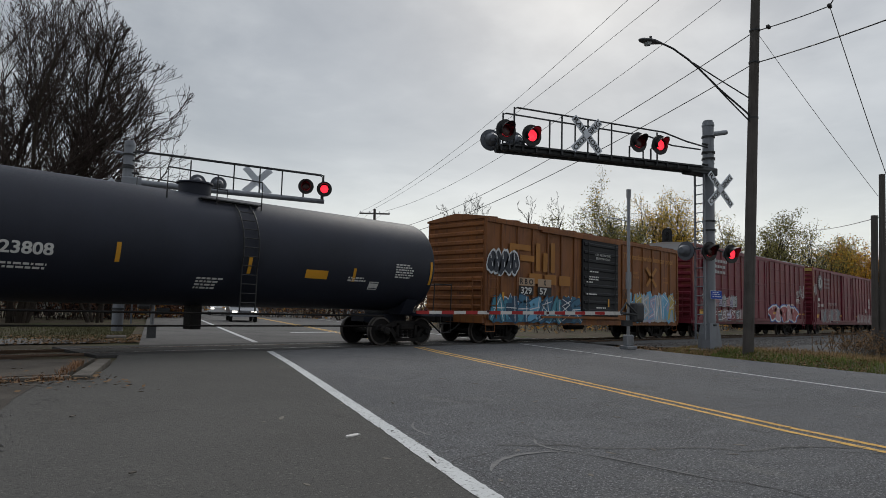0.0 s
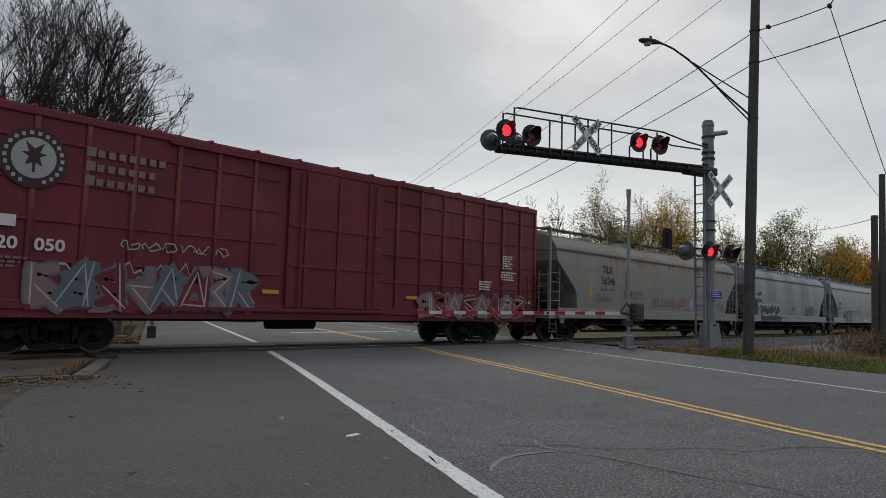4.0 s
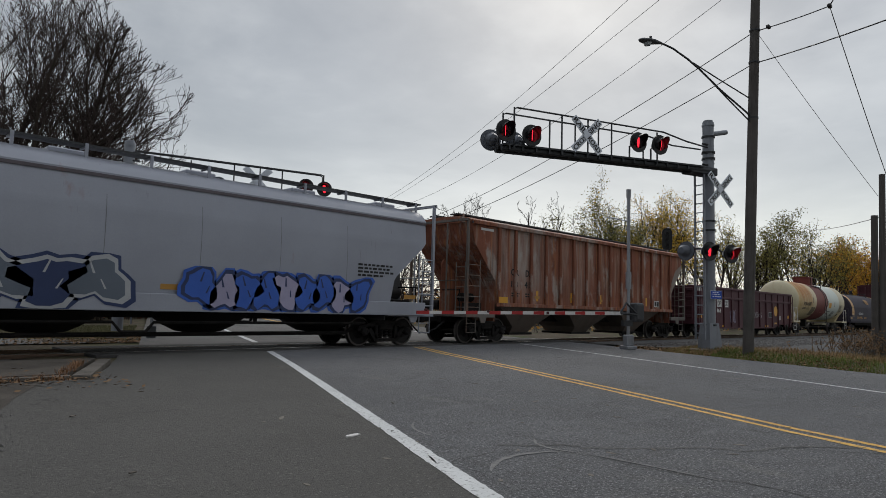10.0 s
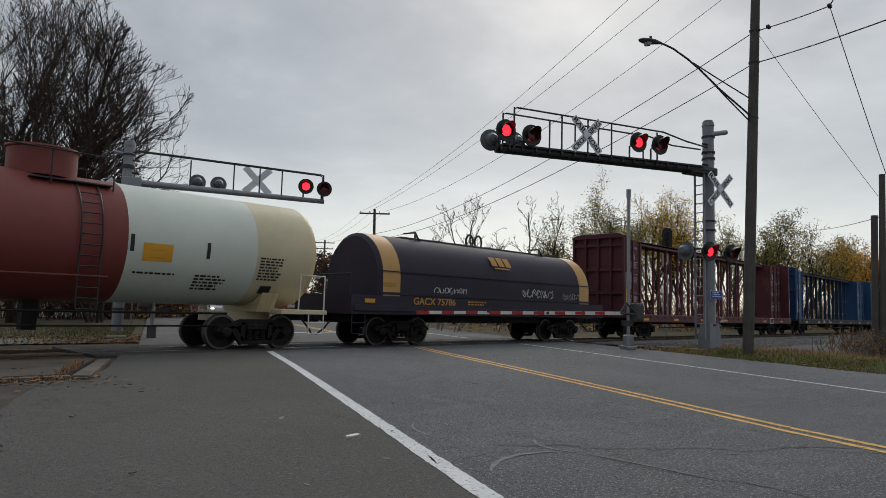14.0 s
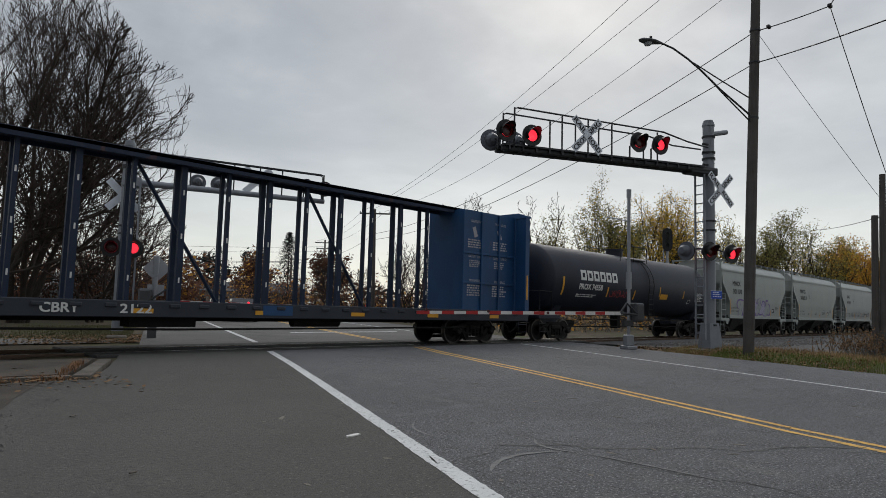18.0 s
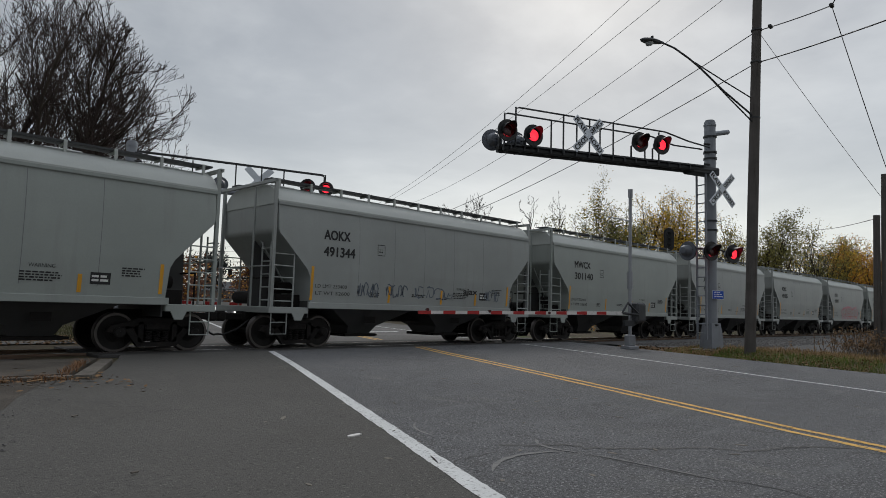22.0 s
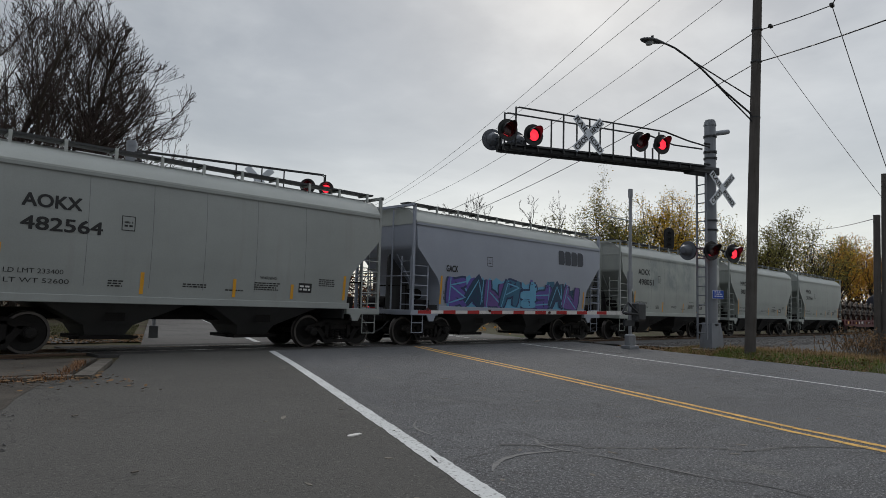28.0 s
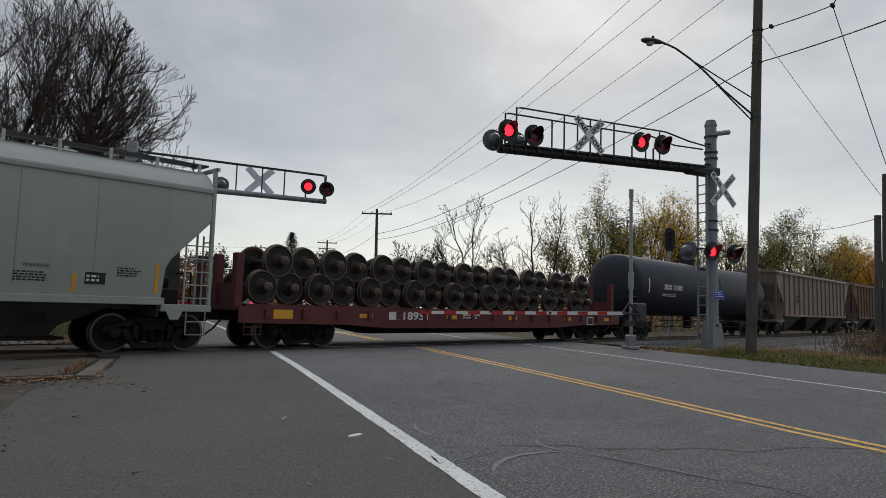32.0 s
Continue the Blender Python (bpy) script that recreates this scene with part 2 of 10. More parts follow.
M = dict(
    asphalt=material("asphalt", (0.112, 0.113, 0.117), 0.85, 0, 0.2, 1.6, [((0.075, 0.073, 0.07), 0.42, (0.5, 0.12, 1), 0.25), ((0.08, 0.078, 0.075), 0.45, (5, 4, 1), 0.2), ((0.165, 0.16, 0.15), 0.30, (2.2, 0.7, 1), 0.14), ((0.035, 0.035, 0.035), 0.46, (30, 30, 1), 0.11), ((0.36, 0.36, 0.36), 0.35, (42, 42, 1), 0.06), ((0.17, 0.17, 0.175), 0.34, (0.9, 3.2, 1), 0.16)], 1.0, 0.35, 70.0),
    asphalt_side=material("asphalt_side", (0.088, 0.084, 0.077), 0.88, 0, 0.16, 1.4, [((0.068, 0.063, 0.055), 0.45, (0.5, 0.3, 1), 0.3), ((0.115, 0.11, 0.10), 0.3, (1.6, 0.9, 1), 0.2), ((0.04, 0.038, 0.036), 0.42, (24, 24, 1), 0.13), ((0.22, 0.21, 0.19), 0.26, (34, 34, 1), 0.07)], 0.7, 0.3, 60.0),
    # dark crossing surface, its base lowered further to hold shade under the train
    apron=material("crossing_apron", (0.05, 0.048, 0.047), 0.85, 0, 0.25, 4, [((0.022, 0.021, 0.02), 0.5, (0.6, 3, 1), 0.2), ((0.10, 0.095, 0.09), 0.3, (2, 5, 1), 0.15)], 0.6, 0.3, 50.0),
    asphalt_old=material("asphalt_old", (0.125, 0.121, 0.115), 0.9, 0, 0.18, 2.0, [((0.05, 0.05, 0.05), 0.4, (0.8, 0.4, 1), 0.2), ((0.13, 0.12, 0.11), 0.3, (1.6, 1.6, 1), 0.15)], 0.7, 0.3, 80.0),
    seal=material("crack_seal", (0.055, 0.054, 0.052), 0.8, 0, 0.1, 6, (), 0.2),
    line_white=material("line_white", (0.60, 0.61, 0.60), 0.75, 0, 0.08, 8, [((0.30, 0.30, 0.29), 0.4, (3, 1, 1), 0.3), ((0.12, 0.12, 0.115), 0.36, (22, 22, 1), 0.08)], 0.3, 0.3, 110.0),
    line_yellow=material("line_yellow", (0.68, 0.40, 0.09), 0.75, 0, 0.08, 8, [((0.13, 0.10, 0.07), 0.42, (12, 12, 1), 0.12)], 0.3, 0.3, 110.0),
    concrete=material("concrete", (0.19, 0.17, 0.145), 0.9, 0, 0.14, 8, [((0.12, 0.11, 0.10), 0.4, (3, 3, 3), 0.2)], 0.5, 0.25, 60.0),
    kerb=material("kerb_stone", (0.135, 0.122, 0.105), 0.95, 0, 0.25, 10, [((0.06, 0.055, 0.05), 0.5, (4, 4, 4), 0.2)], 0.8, 0.2, 40.0),
    gravel=material("gravel", (0.085, 0.083, 0.082), 0.95, 0, 0.3, 30, [((0.07, 0.065, 0.06), 0.5, (1.5, 1.5, 1), 0.3)], 0.9, 0.2, 40.0),
    dirt=material("road_dirt", (0.095, 0.083, 0.07), 0.95, 0, 0.25, 6, [((0.05, 0.042, 0.035), 0.5, (2, 2, 1), 0.3)], 0.8, 0.2, 60.0),
    mech_grey=material("mechanism_grey", (0.085, 0.087, 0.092), 0.5, 0.4, 0.15, 8, (), 0.1, 0.4, 30.0),
    stone=material("ballast_stone", (0.085, 0.083, 0.082), 0.95, 0, 0.25, 30, (), 0.5, 0.2, 30.0, ((0.14, 0.13, 0.12), 0.6)),
    soil=material("soil", (0.078, 0.063, 0.043), 0.97, 0, 0.3, 6, [((0.12, 0.10, 0.065), 0.5, (0.7, 0.7, 1), 0.3), ((0.05, 0.075, 0.022), 0.5, (0.35, 0.35, 1), 0.2)], 0.9, 0.15, 25.0),
    far_land=material("far_land", (0.12, 0.115, 0.06), 0.97, 0, 0.3, 1.0, [((0.06, 0.085, 0.025), 0.55, (0.09, 0.09, 1), 0.25)], 0.6, 0.1, 8.0),
    grass=material("grass_blade", (0.115, 0.15, 0.038), 0.7, 0, 0.3, 8, (), 0.0, 0.25, 20.0),
    straw=material("dry_grass", (0.30, 0.20, 0.10), 0.8, 0, 0.3, 8, (), 0.0, 0.2, 20.0),
    leaf_litter=material("leaf_litter", (0.17, 0.10, 0.048), 0.8, 0, 0.35, 20, (), 0.0, 0.2, 20.0),
    bark=material("bark", (0.055, 0.045, 0.038), 0.95, 0, 0.25, 10, (), 0.6, 0.15, 25.0),
    bark_pale=material("bark_pale", (0.13, 0.115, 0.10), 0.95, 0, 0.25, 10, (), 0.5, 0.15, 25.0),
    twig=material("twig", (0.058, 0.044, 0.04), 0.95, 0, 0.2, 10, (), 0.0, 0.15, 25.0),
    leaf_green=material("leaf_green", (0.26, 0.23, 0.065), 0.7, 0, 0.35, 12, (), 0.0, 0.2, 3.0),
    leaf_yellow=material("leaf_yellow", (0.64, 0.41, 0.045), 0.7, 0, 0.35, 12, (), 0.0, 0.2, 3.0),
    leaf_orange=material("leaf_orange", (0.50, 0.25, 0.045), 0.7, 0, 0.35, 12, (), 0.0, 0.2, 3.0),
    leaf_rust=material("leaf_rust", (0.15, 0.07, 0.042), 0.75, 0, 0.35, 12, (), 0.0, 0.2, 3.0),
    leaf_olive=material("leaf_olive", (0.15, 0.145, 0.05), 0.7, 0, 0.35, 12, (), 0.0, 0.2, 3.0),
    leaf_dark=material("leaf_dark", (0.018, 0.024, 0.022), 0.75, 0, 0.35, 12, (), 0.0, 0.2, 3.0),
    pole_wood=material("pole_wood", (0.098, 0.09, 0.084), 0.92, 0, 0.2, 10, [((0.05, 0.04, 0.035), 0.5, (14, 14, 0.35), 0.3)], 0.5, 0.2, 40.0),
    galv=material("galvanized_steel", (0.30, 0.31, 0.33), 0.5, 0.55, 0.12, 10, [((0.17, 0.17, 0.18), 0.4, (3, 3, 0.6), 0.3)], 0.1, 0.4, 40.0),
    alu_grey=material("painted_aluminium", (0.22, 0.235, 0.26), 0.5, 0.3, 0.1, 6, [((0.10, 0.10, 0.11), 0.4, (4, 4, 0.5), 0.25)], 0.1, 0.4, 30.0),
    dark_steel=material("dark_steel", (0.05, 0.052, 0.055), 0.55, 0.4, 0.15, 10, (), 0.1, 0.4, 40.0),
    black=material("black_enamel", (0.012, 0.012, 0.013), 0.45, 0, 0.1, 10, [((0.05, 0.05, 0.05), 0.3, (4, 4, 1), 0.3)], 0.05, 0.4, 30.0),
    lamp_back=material("lamp_back", (0.12, 0.13, 0.15), 0.5, 0.2, 0.1, 8, (), 0.0, 0.4, 30.0),
    sign_white=material("sign_white", (0.66, 0.70, 0.75), 0.5, 0, 0.05, 8, [((0.3, 0.3, 0.3), 0.2, (4, 4, 1), 0.2)], 0.0, 0.4, 30.0),
    sign_black=material("sign_black", (0.015, 0.015, 0.016), 0.5, 0, 0.05, 8, (), 0.0),
    sign_blue=material("sign_blue", (0.01, 0.07, 0.42), 0.45, 0, 0.05, 8, (), 0.0),
    stripe_red=material("stripe_red", (0.36, 0.02, 0.02), 0.5, 0, 0.1, 8, (), 0.0),
    stripe_white=material("stripe_white", (0.62, 0.60, 0.58), 0.5, 0, 0.06, 8, [((0.3, 0.28, 0.26), 0.3, (5, 5, 5), 0.2)], 0.0),
    wire=material("wire", (0.05, 0.05, 0.052), 0.6, 0.2, 0.05, 8, (), 0.0),
    rail=material("rail_steel", (0.13, 0.085, 0.06), 0.7, 0.35, 0.2, 12, (), 0.2, 0.4, 40.0),
    rail_head=material("rail_head", (0.42, 0.41, 0.40), 0.28, 0.9, 0.08, 12, (), 0.05, 0.5, 40.0),
    tie=material("tie_wood", (0.055, 0.042, 0.033), 0.95, 0, 0.25, 10, (), 0.5, 0.15, 30.0),
    under=material("running_gear", (0.010, 0.0085, 0.008), 0.8, 0.1, 0.35, 8, [((0.034, 0.027, 0.022), 0.36, (3, 3, 3), 0.25)], 0.35, 0.3, 25.0),
    wheel=material("wheel_steel", (0.011, 0.0095, 0.009), 0.65, 0.3, 0.25, 8, [((0.032, 0.024, 0.019), 0.36, (4, 4, 4), 0.3)], 0.2, 0.4, 25.0),
    rim=material("wheel_rim", (0.10, 0.09, 0.085), 0.5, 0.7, 0.1, 8, (), 0.1, 0.5, 25.0),
    hose=material("rubber_hose", (0.012, 0.012, 0.012), 0.7, 0, 0.1, 8, (), 0.0),
    lamp_on=glow("red_lens_lit", (1.0, 0.03, 0.055), 1.3),
    lamp_off=material("red_lens_dark", (0.06, 0.006, 0.007), 0.3, 0, 0.1, 8, (), 0.0, 0.5),
    amber=material("amber_sheeting", (0.62, 0.30, 0.02), 0.45, 0, 0.1, 8, [((0.3, 0.16, 0.03), 0.3, (5, 5, 2), 0.3)], 0.0),
    pale=material("stencil_white", (0.62, 0.62, 0.60), 0.6, 0, 0.06, 8, [((0.3, 0.3, 0.3), 0.3, (4, 4, 1), 0.25)], 0.0),
    ink=material("stencil_black", (0.016, 0.016, 0.017), 0.6, 0, 0.06, 8, (), 0.0),
    ochre=material("stencil_ochre", (0.42, 0.22, 0.05), 0.6, 0, 0.1, 8, (), 0.0),
    sticker_red=material("sticker_red", (0.45, 0.03, 0.03), 0.5, 0, 0.06, 8, (), 0.0),
    glass=material("lamp_glass", (0.35, 0.37, 0.38), 0.15, 0, 0.05, 8, (), 0.0, 0.5),
    car_white=material("car_white", (0.55, 0.56, 0.57), 0.35, 0, 0.04, 4, (), 0.0, 0.5),
    car_dark=material("car_glass", (0.02, 0.022, 0.025), 0.1, 0, 0.04, 4, (), 0.0, 0.5),
    car_silver=material("car_silver", (0.25, 0.26, 0.28), 0.35, 0.4, 0.04, 4, (), 0.0, 0.5),
    head_lamp=glow("head_lamp", (1.0, 0.95, 0.85), 2.0),
)

def let_light_through(m, share):
    """Thin leaves: part of the light passes through them."""
    nt = m.node_tree
    bsdf = nt.nodes["Principled BSDF"]
    thin = nt.nodes.new("ShaderNodeBsdfTranslucent")
    link(nt, bsdf.inputs["Base Color"].links[0].from_socket, thin.inputs["Color"])
    both = nt.nodes.new("ShaderNodeMixShader")
    both.inputs[0].default_value = share
    link(nt, bsdf.outputs[0], both.inputs[1])
    link(nt, thin.outputs[0], both.inputs[2])
    link(nt, both.outputs[0], nt.nodes["Material Output"].inputs["Surface"])


for leaf in ("leaf_green", "leaf_yellow", "leaf_orange", "leaf_olive", "leaf_rust", "grass"):
    let_light_through(M[leaf], 0.45)
crackle(M["asphalt"], 0.55, 0.012, (0.04, 0.04, 0.04), 0.8)
crackle(M["asphalt_side"], 0.35, 0.008, (0.03, 0.03, 0.028), 0.6)

# ---- mesh helpers ----
class Geo:
    """Collects vertices and faces; k is the material slot of the faces that follow."""
    def __init__(self):
        self.v, self.f, self.mi, self.k = [], [], [], 0

    def add(self, verts, faces):
        n = len(self.v)
        self.v += [tuple(p) for p in verts]
        self.f += [tuple(i + n for i in fc) for fc in faces]
        self.mi += [self.k] * len(faces)
        return self

    def box(self, x0, x1, y0, y1, z0, z1, c=0.0):
        if c <= 0:
            v = [(x, y, z) for x in (x0, x1) for y in (y0, y1) for z in (z0, z1)]
            return self.add(v, [(0, 1, 3, 2), (4, 6, 7, 5), (0, 4, 5, 1), (2, 3, 7, 6), (0, 2, 6, 4), (1, 5, 7, 3)])
        v, idx = [], {}
        lo, hi = (x0, y0, z0), (x1, y1, z1)
        for a in range(3):
            for s in range(8):
                p = []
                for b in range(3):
                    e = hi[b] if s >> b & 1 else lo[b]
                    inn = 0 if b == a else (-c if s >> b & 1 else c)
                    p.append(e + inn)
                idx[a, s] = len(v)
                v.append(tuple(p))
        f = []
        for a in range(3):
            b, d = (a + 1) % 3, (a + 2) % 3
            for side in (0, 1):
                base = side << a
                q = [idx[a, base], idx[a, base | 1 << b], idx[a, base | 1 << b | 1 << d], idx[a, base | 1 << d]]
                f.append(tuple(q if side else q[::-1]))
            for sb in (0, 1):
                for sd in (0, 1):
                    s0 = sb << b | sd << d
                    q = [idx[b, s0], idx[b, s0 | 1 << a], idx[d, s0 | 1 << a], idx[d, s0]]
                    f.append(tuple(q if sb == sd else q[::-1]))
        for s in range(8):
            q = (idx[0, s], idx[1, s], idx[2, s])
            f.append(q if bin(s).count("1") % 2 else q[::-1])
        return self.add(v, f)

    def prism(self, poly, axis, a, b):
        n = len(poly)
        put = {"x": lambda p, t: (t, p[0], p[1]), "y": lambda p, t: (p[0], t, p[1]), "z": lambda p, t: (p[0], p[1], t)}[axis]
        v = [put(p, a) for p in poly] + [put(p, b) for p in poly]
        f = [tuple(range(n))[::-1], tuple(range(n, 2 * n))] + [(i, (i + 1) % n, n + (i + 1) % n, n + i) for i in range(n)]
        return self.add(v, f)

    def cyl(self, p, q, r, r2=None, n=10, caps=True):
        return self.tube([p, q], [r, r if r2 is None else r2], n, caps)

    def tube(self, pts, r, n=6, caps=True):
        pts = [Vector(p) for p in pts]
        rs = r if isinstance(r, (list, tuple)) else [r] * len(pts)
        v, f, u = [], [], None
        for i, p in enumerate(pts):
            d = (pts[min(i + 1, len(pts) - 1)] - pts[max(i - 1, 0)])
            if d.length < 1e-9:
                d = Vector((0, 0, 1))
            d.normalize()
            if u is None:
                u = d.cross(Vector((0, 0, 1)) if abs(d.z) < 0.9 else Vector((1, 0, 0)))
            u = (u - d * u.dot(d))
            if u.length < 1e-6:
                u = d.orthogonal()
            u.normalize()
            w = d.cross(u)
            for k in range(n):
                a = 2 * math.pi * k / n
                v.append(p + (u * math.cos(a) + w * math.sin(a)) * rs[i])
        for i in range(len(pts) - 1):
            for k in range(n):
                f.append((i * n + k, i * n + (k + 1) % n, (i + 1) * n + (k + 1) % n, (i + 1) * n + k))
        if caps:
            f += [tuple(range(n))[::-1], tuple(range((len(pts) - 1) * n, len(pts) * n))]
        return self.add(v, f)

    def lathe(self, prof, axis="x", c=(0, 0), n=24, a0=0.0, a1=2 * math.pi):
        """prof: (place along the axis, radius); c: the other two coordinates of the axis."""
        full = abs(a1 - a0 - 2 * math.pi) < 1e-6
        m = n if full else n + 1
        v, f = [], []
        for t, r in prof:
            for k in range(m):
                a = a0 + (a1 - a0) * k / n
                p, q = c[0] + r * math.cos(a), c[1] + r * math.sin(a)
                v.append({"x": (t, p, q), "y": (p, t, q), "z": (p, q, t)}[axis])
        for i in range(len(prof) - 1):
            for k in range(n):
                j = (k + 1) % m
                q = (i * m + k, i * m + j, (i + 1) * m + j, (i + 1) * m + k)
                f.append(q if axis == "y" else q[::-1])
        return self.add(v, f)

    def loft(self, rings, caps=True):
        n = len(rings[0])
        v = [p for r in rings for p in r]
        f = [(i * n + k, i * n + (k + 1) % n, (i + 1) * n + (k + 1) % n, (i + 1) * n + k) for i in range(len(rings) - 1) for k in range(n)]
        if caps:
            f += [tuple(range(n))[::-1], tuple(range((len(rings) - 1) * n, len(rings) * n))]
        return self.add(v, f)


def to_mesh(geo, mats, name="mesh", smooth=True):
    me = bpy.data.meshes.new(name)
    me.from_pydata(geo.v, [], geo.f)
    for m in (mats if isinstance(mats, (list, tuple)) else [mats]):
        me.materials.append(m)
    me.polygons.foreach_set("material_index", geo.mi)
    if smooth:
        me.polygons.foreach_set("use_smooth", [True] * len(me.polygons))
        me.set_sharp_from_angle(angle=radians(32))
    me.update()
    return me


def part(name, geo, mats, parent=None, label="", at=None, smooth=True):
    """One mesh object; geo may be a ready mesh that alike parts share."""
    me = geo if isinstance(geo, bpy.types.Mesh) else to_mesh(geo, mats, name, smooth)
    ob = new(name, me)
    if parent is not None:
        ob.parent = parent
    if at is not None:
        ob.matrix_basis = at
    if label:
        ob["label"] = label
    return ob


def thing(name, label, category, at, group="", kind=""):
    ob = new(name)
    ob.empty_display_size = 0.3
    ob.matrix_basis = at
    return tagged(ob, label, category, group, kind)


TEXTS = {}


def letters(body, width, height, depth=0.004):
    """Raised letters in the x-z plane, seen from -y, from x = 0, z = 0, fitted to a width and height."""
    if body not in TEXTS:
        cu = bpy.data.curves.new("letters", "FONT")
        cu.body, cu.resolution_u, cu.offset = body, 3, 0.0
        ob = new("letters", cu)
        me = bpy.data.meshes.new_from_object(ob.evaluated_get(bpy.context.evaluated_depsgraph_get()))
        co = np.empty(len(me.vertices) * 3)
        me.vertices.foreach_get("co", co)
        faces = [tuple(p.vertices) for p in me.polygons]
        bpy.data.objects.remove(ob)
        bpy.data.curves.remove(cu)
        bpy.data.meshes.remove(me)
        TEXTS[body] = co.reshape(-1, 3), faces
    co, faces = TEXTS[body]
    lo, hi = co.min(0), co.max(0)
    s = (co - lo) / np.maximum(hi - lo, 1e-6)
    g = Geo()
    g.add([(a * width, -depth, b * height) for a, b, _ in s], faces)
    return g


def shifted(g, x, z, side=None, lift=0.006):
    """Moves a decal to (x, z) and lays it on the side, whose half-width at a height is side(z)."""
    g.v = [(p[0] + x, p[1] - (side(p[2] + z) if side else 0) - lift, p[2] + z) for p in g.v]
    return g


def flat(pts):
    """One flat polygon in the x-z plane."""
    return Geo().add([(x, 0, z) for x, z in pts], [tuple(range(len(pts)))])


def bars(lines, width, h, gap, seed=0):
    """Lines of unreadable small print: one bar a word."""
    rnd = random.Random(seed)
    g = Geo()
    for i in range(lines):
        x, z = 0.0, -i * gap
        end = width * rnd.uniform(0.7, 1.0)
        while x < end:
            w = min(rnd.uniform(0.6, 2.2) * h * 1.6, end - x + 0.01)
            g.add([(x, 0, z), (x + w, 0, z), (x + w, 0, z + h), (x, 0, z + h)], [(0, 1, 2, 3)])
            x += w + h * 0.7
    return g

# ---- the plan: the track runs along x at y = 17.2, the road crosses it at a slant; rail top and road are z = 0 ----
TRACK_Y, GAUGE = 17.2, 0.7535
ROAD_DIR = Vector((0.425, 0.905, 0)).normalized()
ACROSS = Vector((-0.938, 0.347, 0))


def white_left(y):
    return 2.08 + 0.458 * y + 0.0008 * y * (16 - y) * (y < 16) + 0.1 * min(1.0, max(0.0, (y - 4) / 8))


def yellow_mid(y):
    return 6.86 - 0.14 * min(1.0, max(0.0, (y - 1) / 1.5)) * min(1.0, max(0.0, (16 - y) / 3)) + 0.496 * y + 0.0026 * y * (16 - y) if y < 16 else 14.85 + 0.43 * (y - 16)


def white_right(y):
    return 12.18 + 0.472 * y + 0.0036 * y * (16 - y) + 0.03 * max(0.0, y - 5) if y < 16 else 19.75 + 0.46 * (y - 16)


def left_edge(y):
    if y > 18:
        return 6.9 + 0.40 * (y - 18)
    if y < 10.8:
        return -14.0
    return -1.2 + 0.435 * y if y < 15 else 5.3 + 0.5 * (y - 15)


def right_edge(y):
    return white_right(y) + (4.1 if y > 4 else 4.2) - 0.05 * max(0, y - 4) if y < 16 else white_right(y) + 3.2


def verge(x, y):
    """Height of the land off the road."""
    z = -0.07
    if y < 15.0:
        off = x - right_edge(max(y, -30))
        if off > 0 and y > -30:
            z = -0.05 + 0.19 * min(1, off / 1.4) * max(0.0, min(1, (11.6 - y) / 2.0)) * max(0.0, min(1, (6.5 - off) / 2.0))
    if abs(y - TRACK_Y) < 3.2 and abs(x - 13.5) > 9.5:
        z = min(z, -0.22)
    if y > 21:
        z += 0.0
    return z + 0.03 * noise.noise((x * 0.7, y * 0.7, 0))


def build_ground():
    g = Geo()
    xs = [-1500, -400, -120, -50, -25] + [i * 0.8 for i in range(-15, 76)] + [70, 85, 110, 150, 220, 400, 900, 2200]
    ys = [-900, -200, -60, -25] + [i * 0.7 for i in range(-14, 60)] + [48, 56, 70, 90, 120, 180, 300, 600, 1200, 2500]
    v = []
    for y in ys:
        for x in xs:
            inside = left_edge(y) + 0.3 < x < right_edge(y) - 0.3 and -60 < y < 200
            v.append((x, y, -0.16 if inside else verge(x, y)))
    n = len(xs)
    g.add(v, [(j * n + i, j * n + i + 1, (j + 1) * n + i + 1, (j + 1) * n + i) for j in range(len(ys) - 1) for i in range(n - 1)])
    tagged(part("ground", g, M["soil"]), "brown autumn soil and short grass beside the road", "ground", kind="structure")


def strip(fa, fb, y0, y1, z, step=0.5, h=0.0):
    """A ribbon between two lines x = fa(y) and x = fb(y)."""
    g = Geo()
    n = max(1, int((y1 - y0) / step))
    ys = [y0 + (y1 - y0) * i / n for i in range(n + 1)]
    v = []
    for y in ys:
        v += [(fa(y), y, z), (fb(y), y, z)]
    f = [(2 * i, 2 * i + 1, 2 * i + 3, 2 * i + 2) for i in range(n)]
    if h:
        m = len(v)
        v += [(x, y, zz - h) for x, y, zz in v]
        f += [(2 * i, 2 * i + 2, m + 2 * i + 2, m + 2 * i) for i in range(n)] + [(2 * i + 3, 2 * i + 1, m + 2 * i + 1, m + 2 * i + 3) for i in range(n)]
        f += [(0, m, m + 1, 1), (2 * n, 2 * n + 1, m + 2 * n + 1, m + 2 * n)]
    return g.add(v, f)


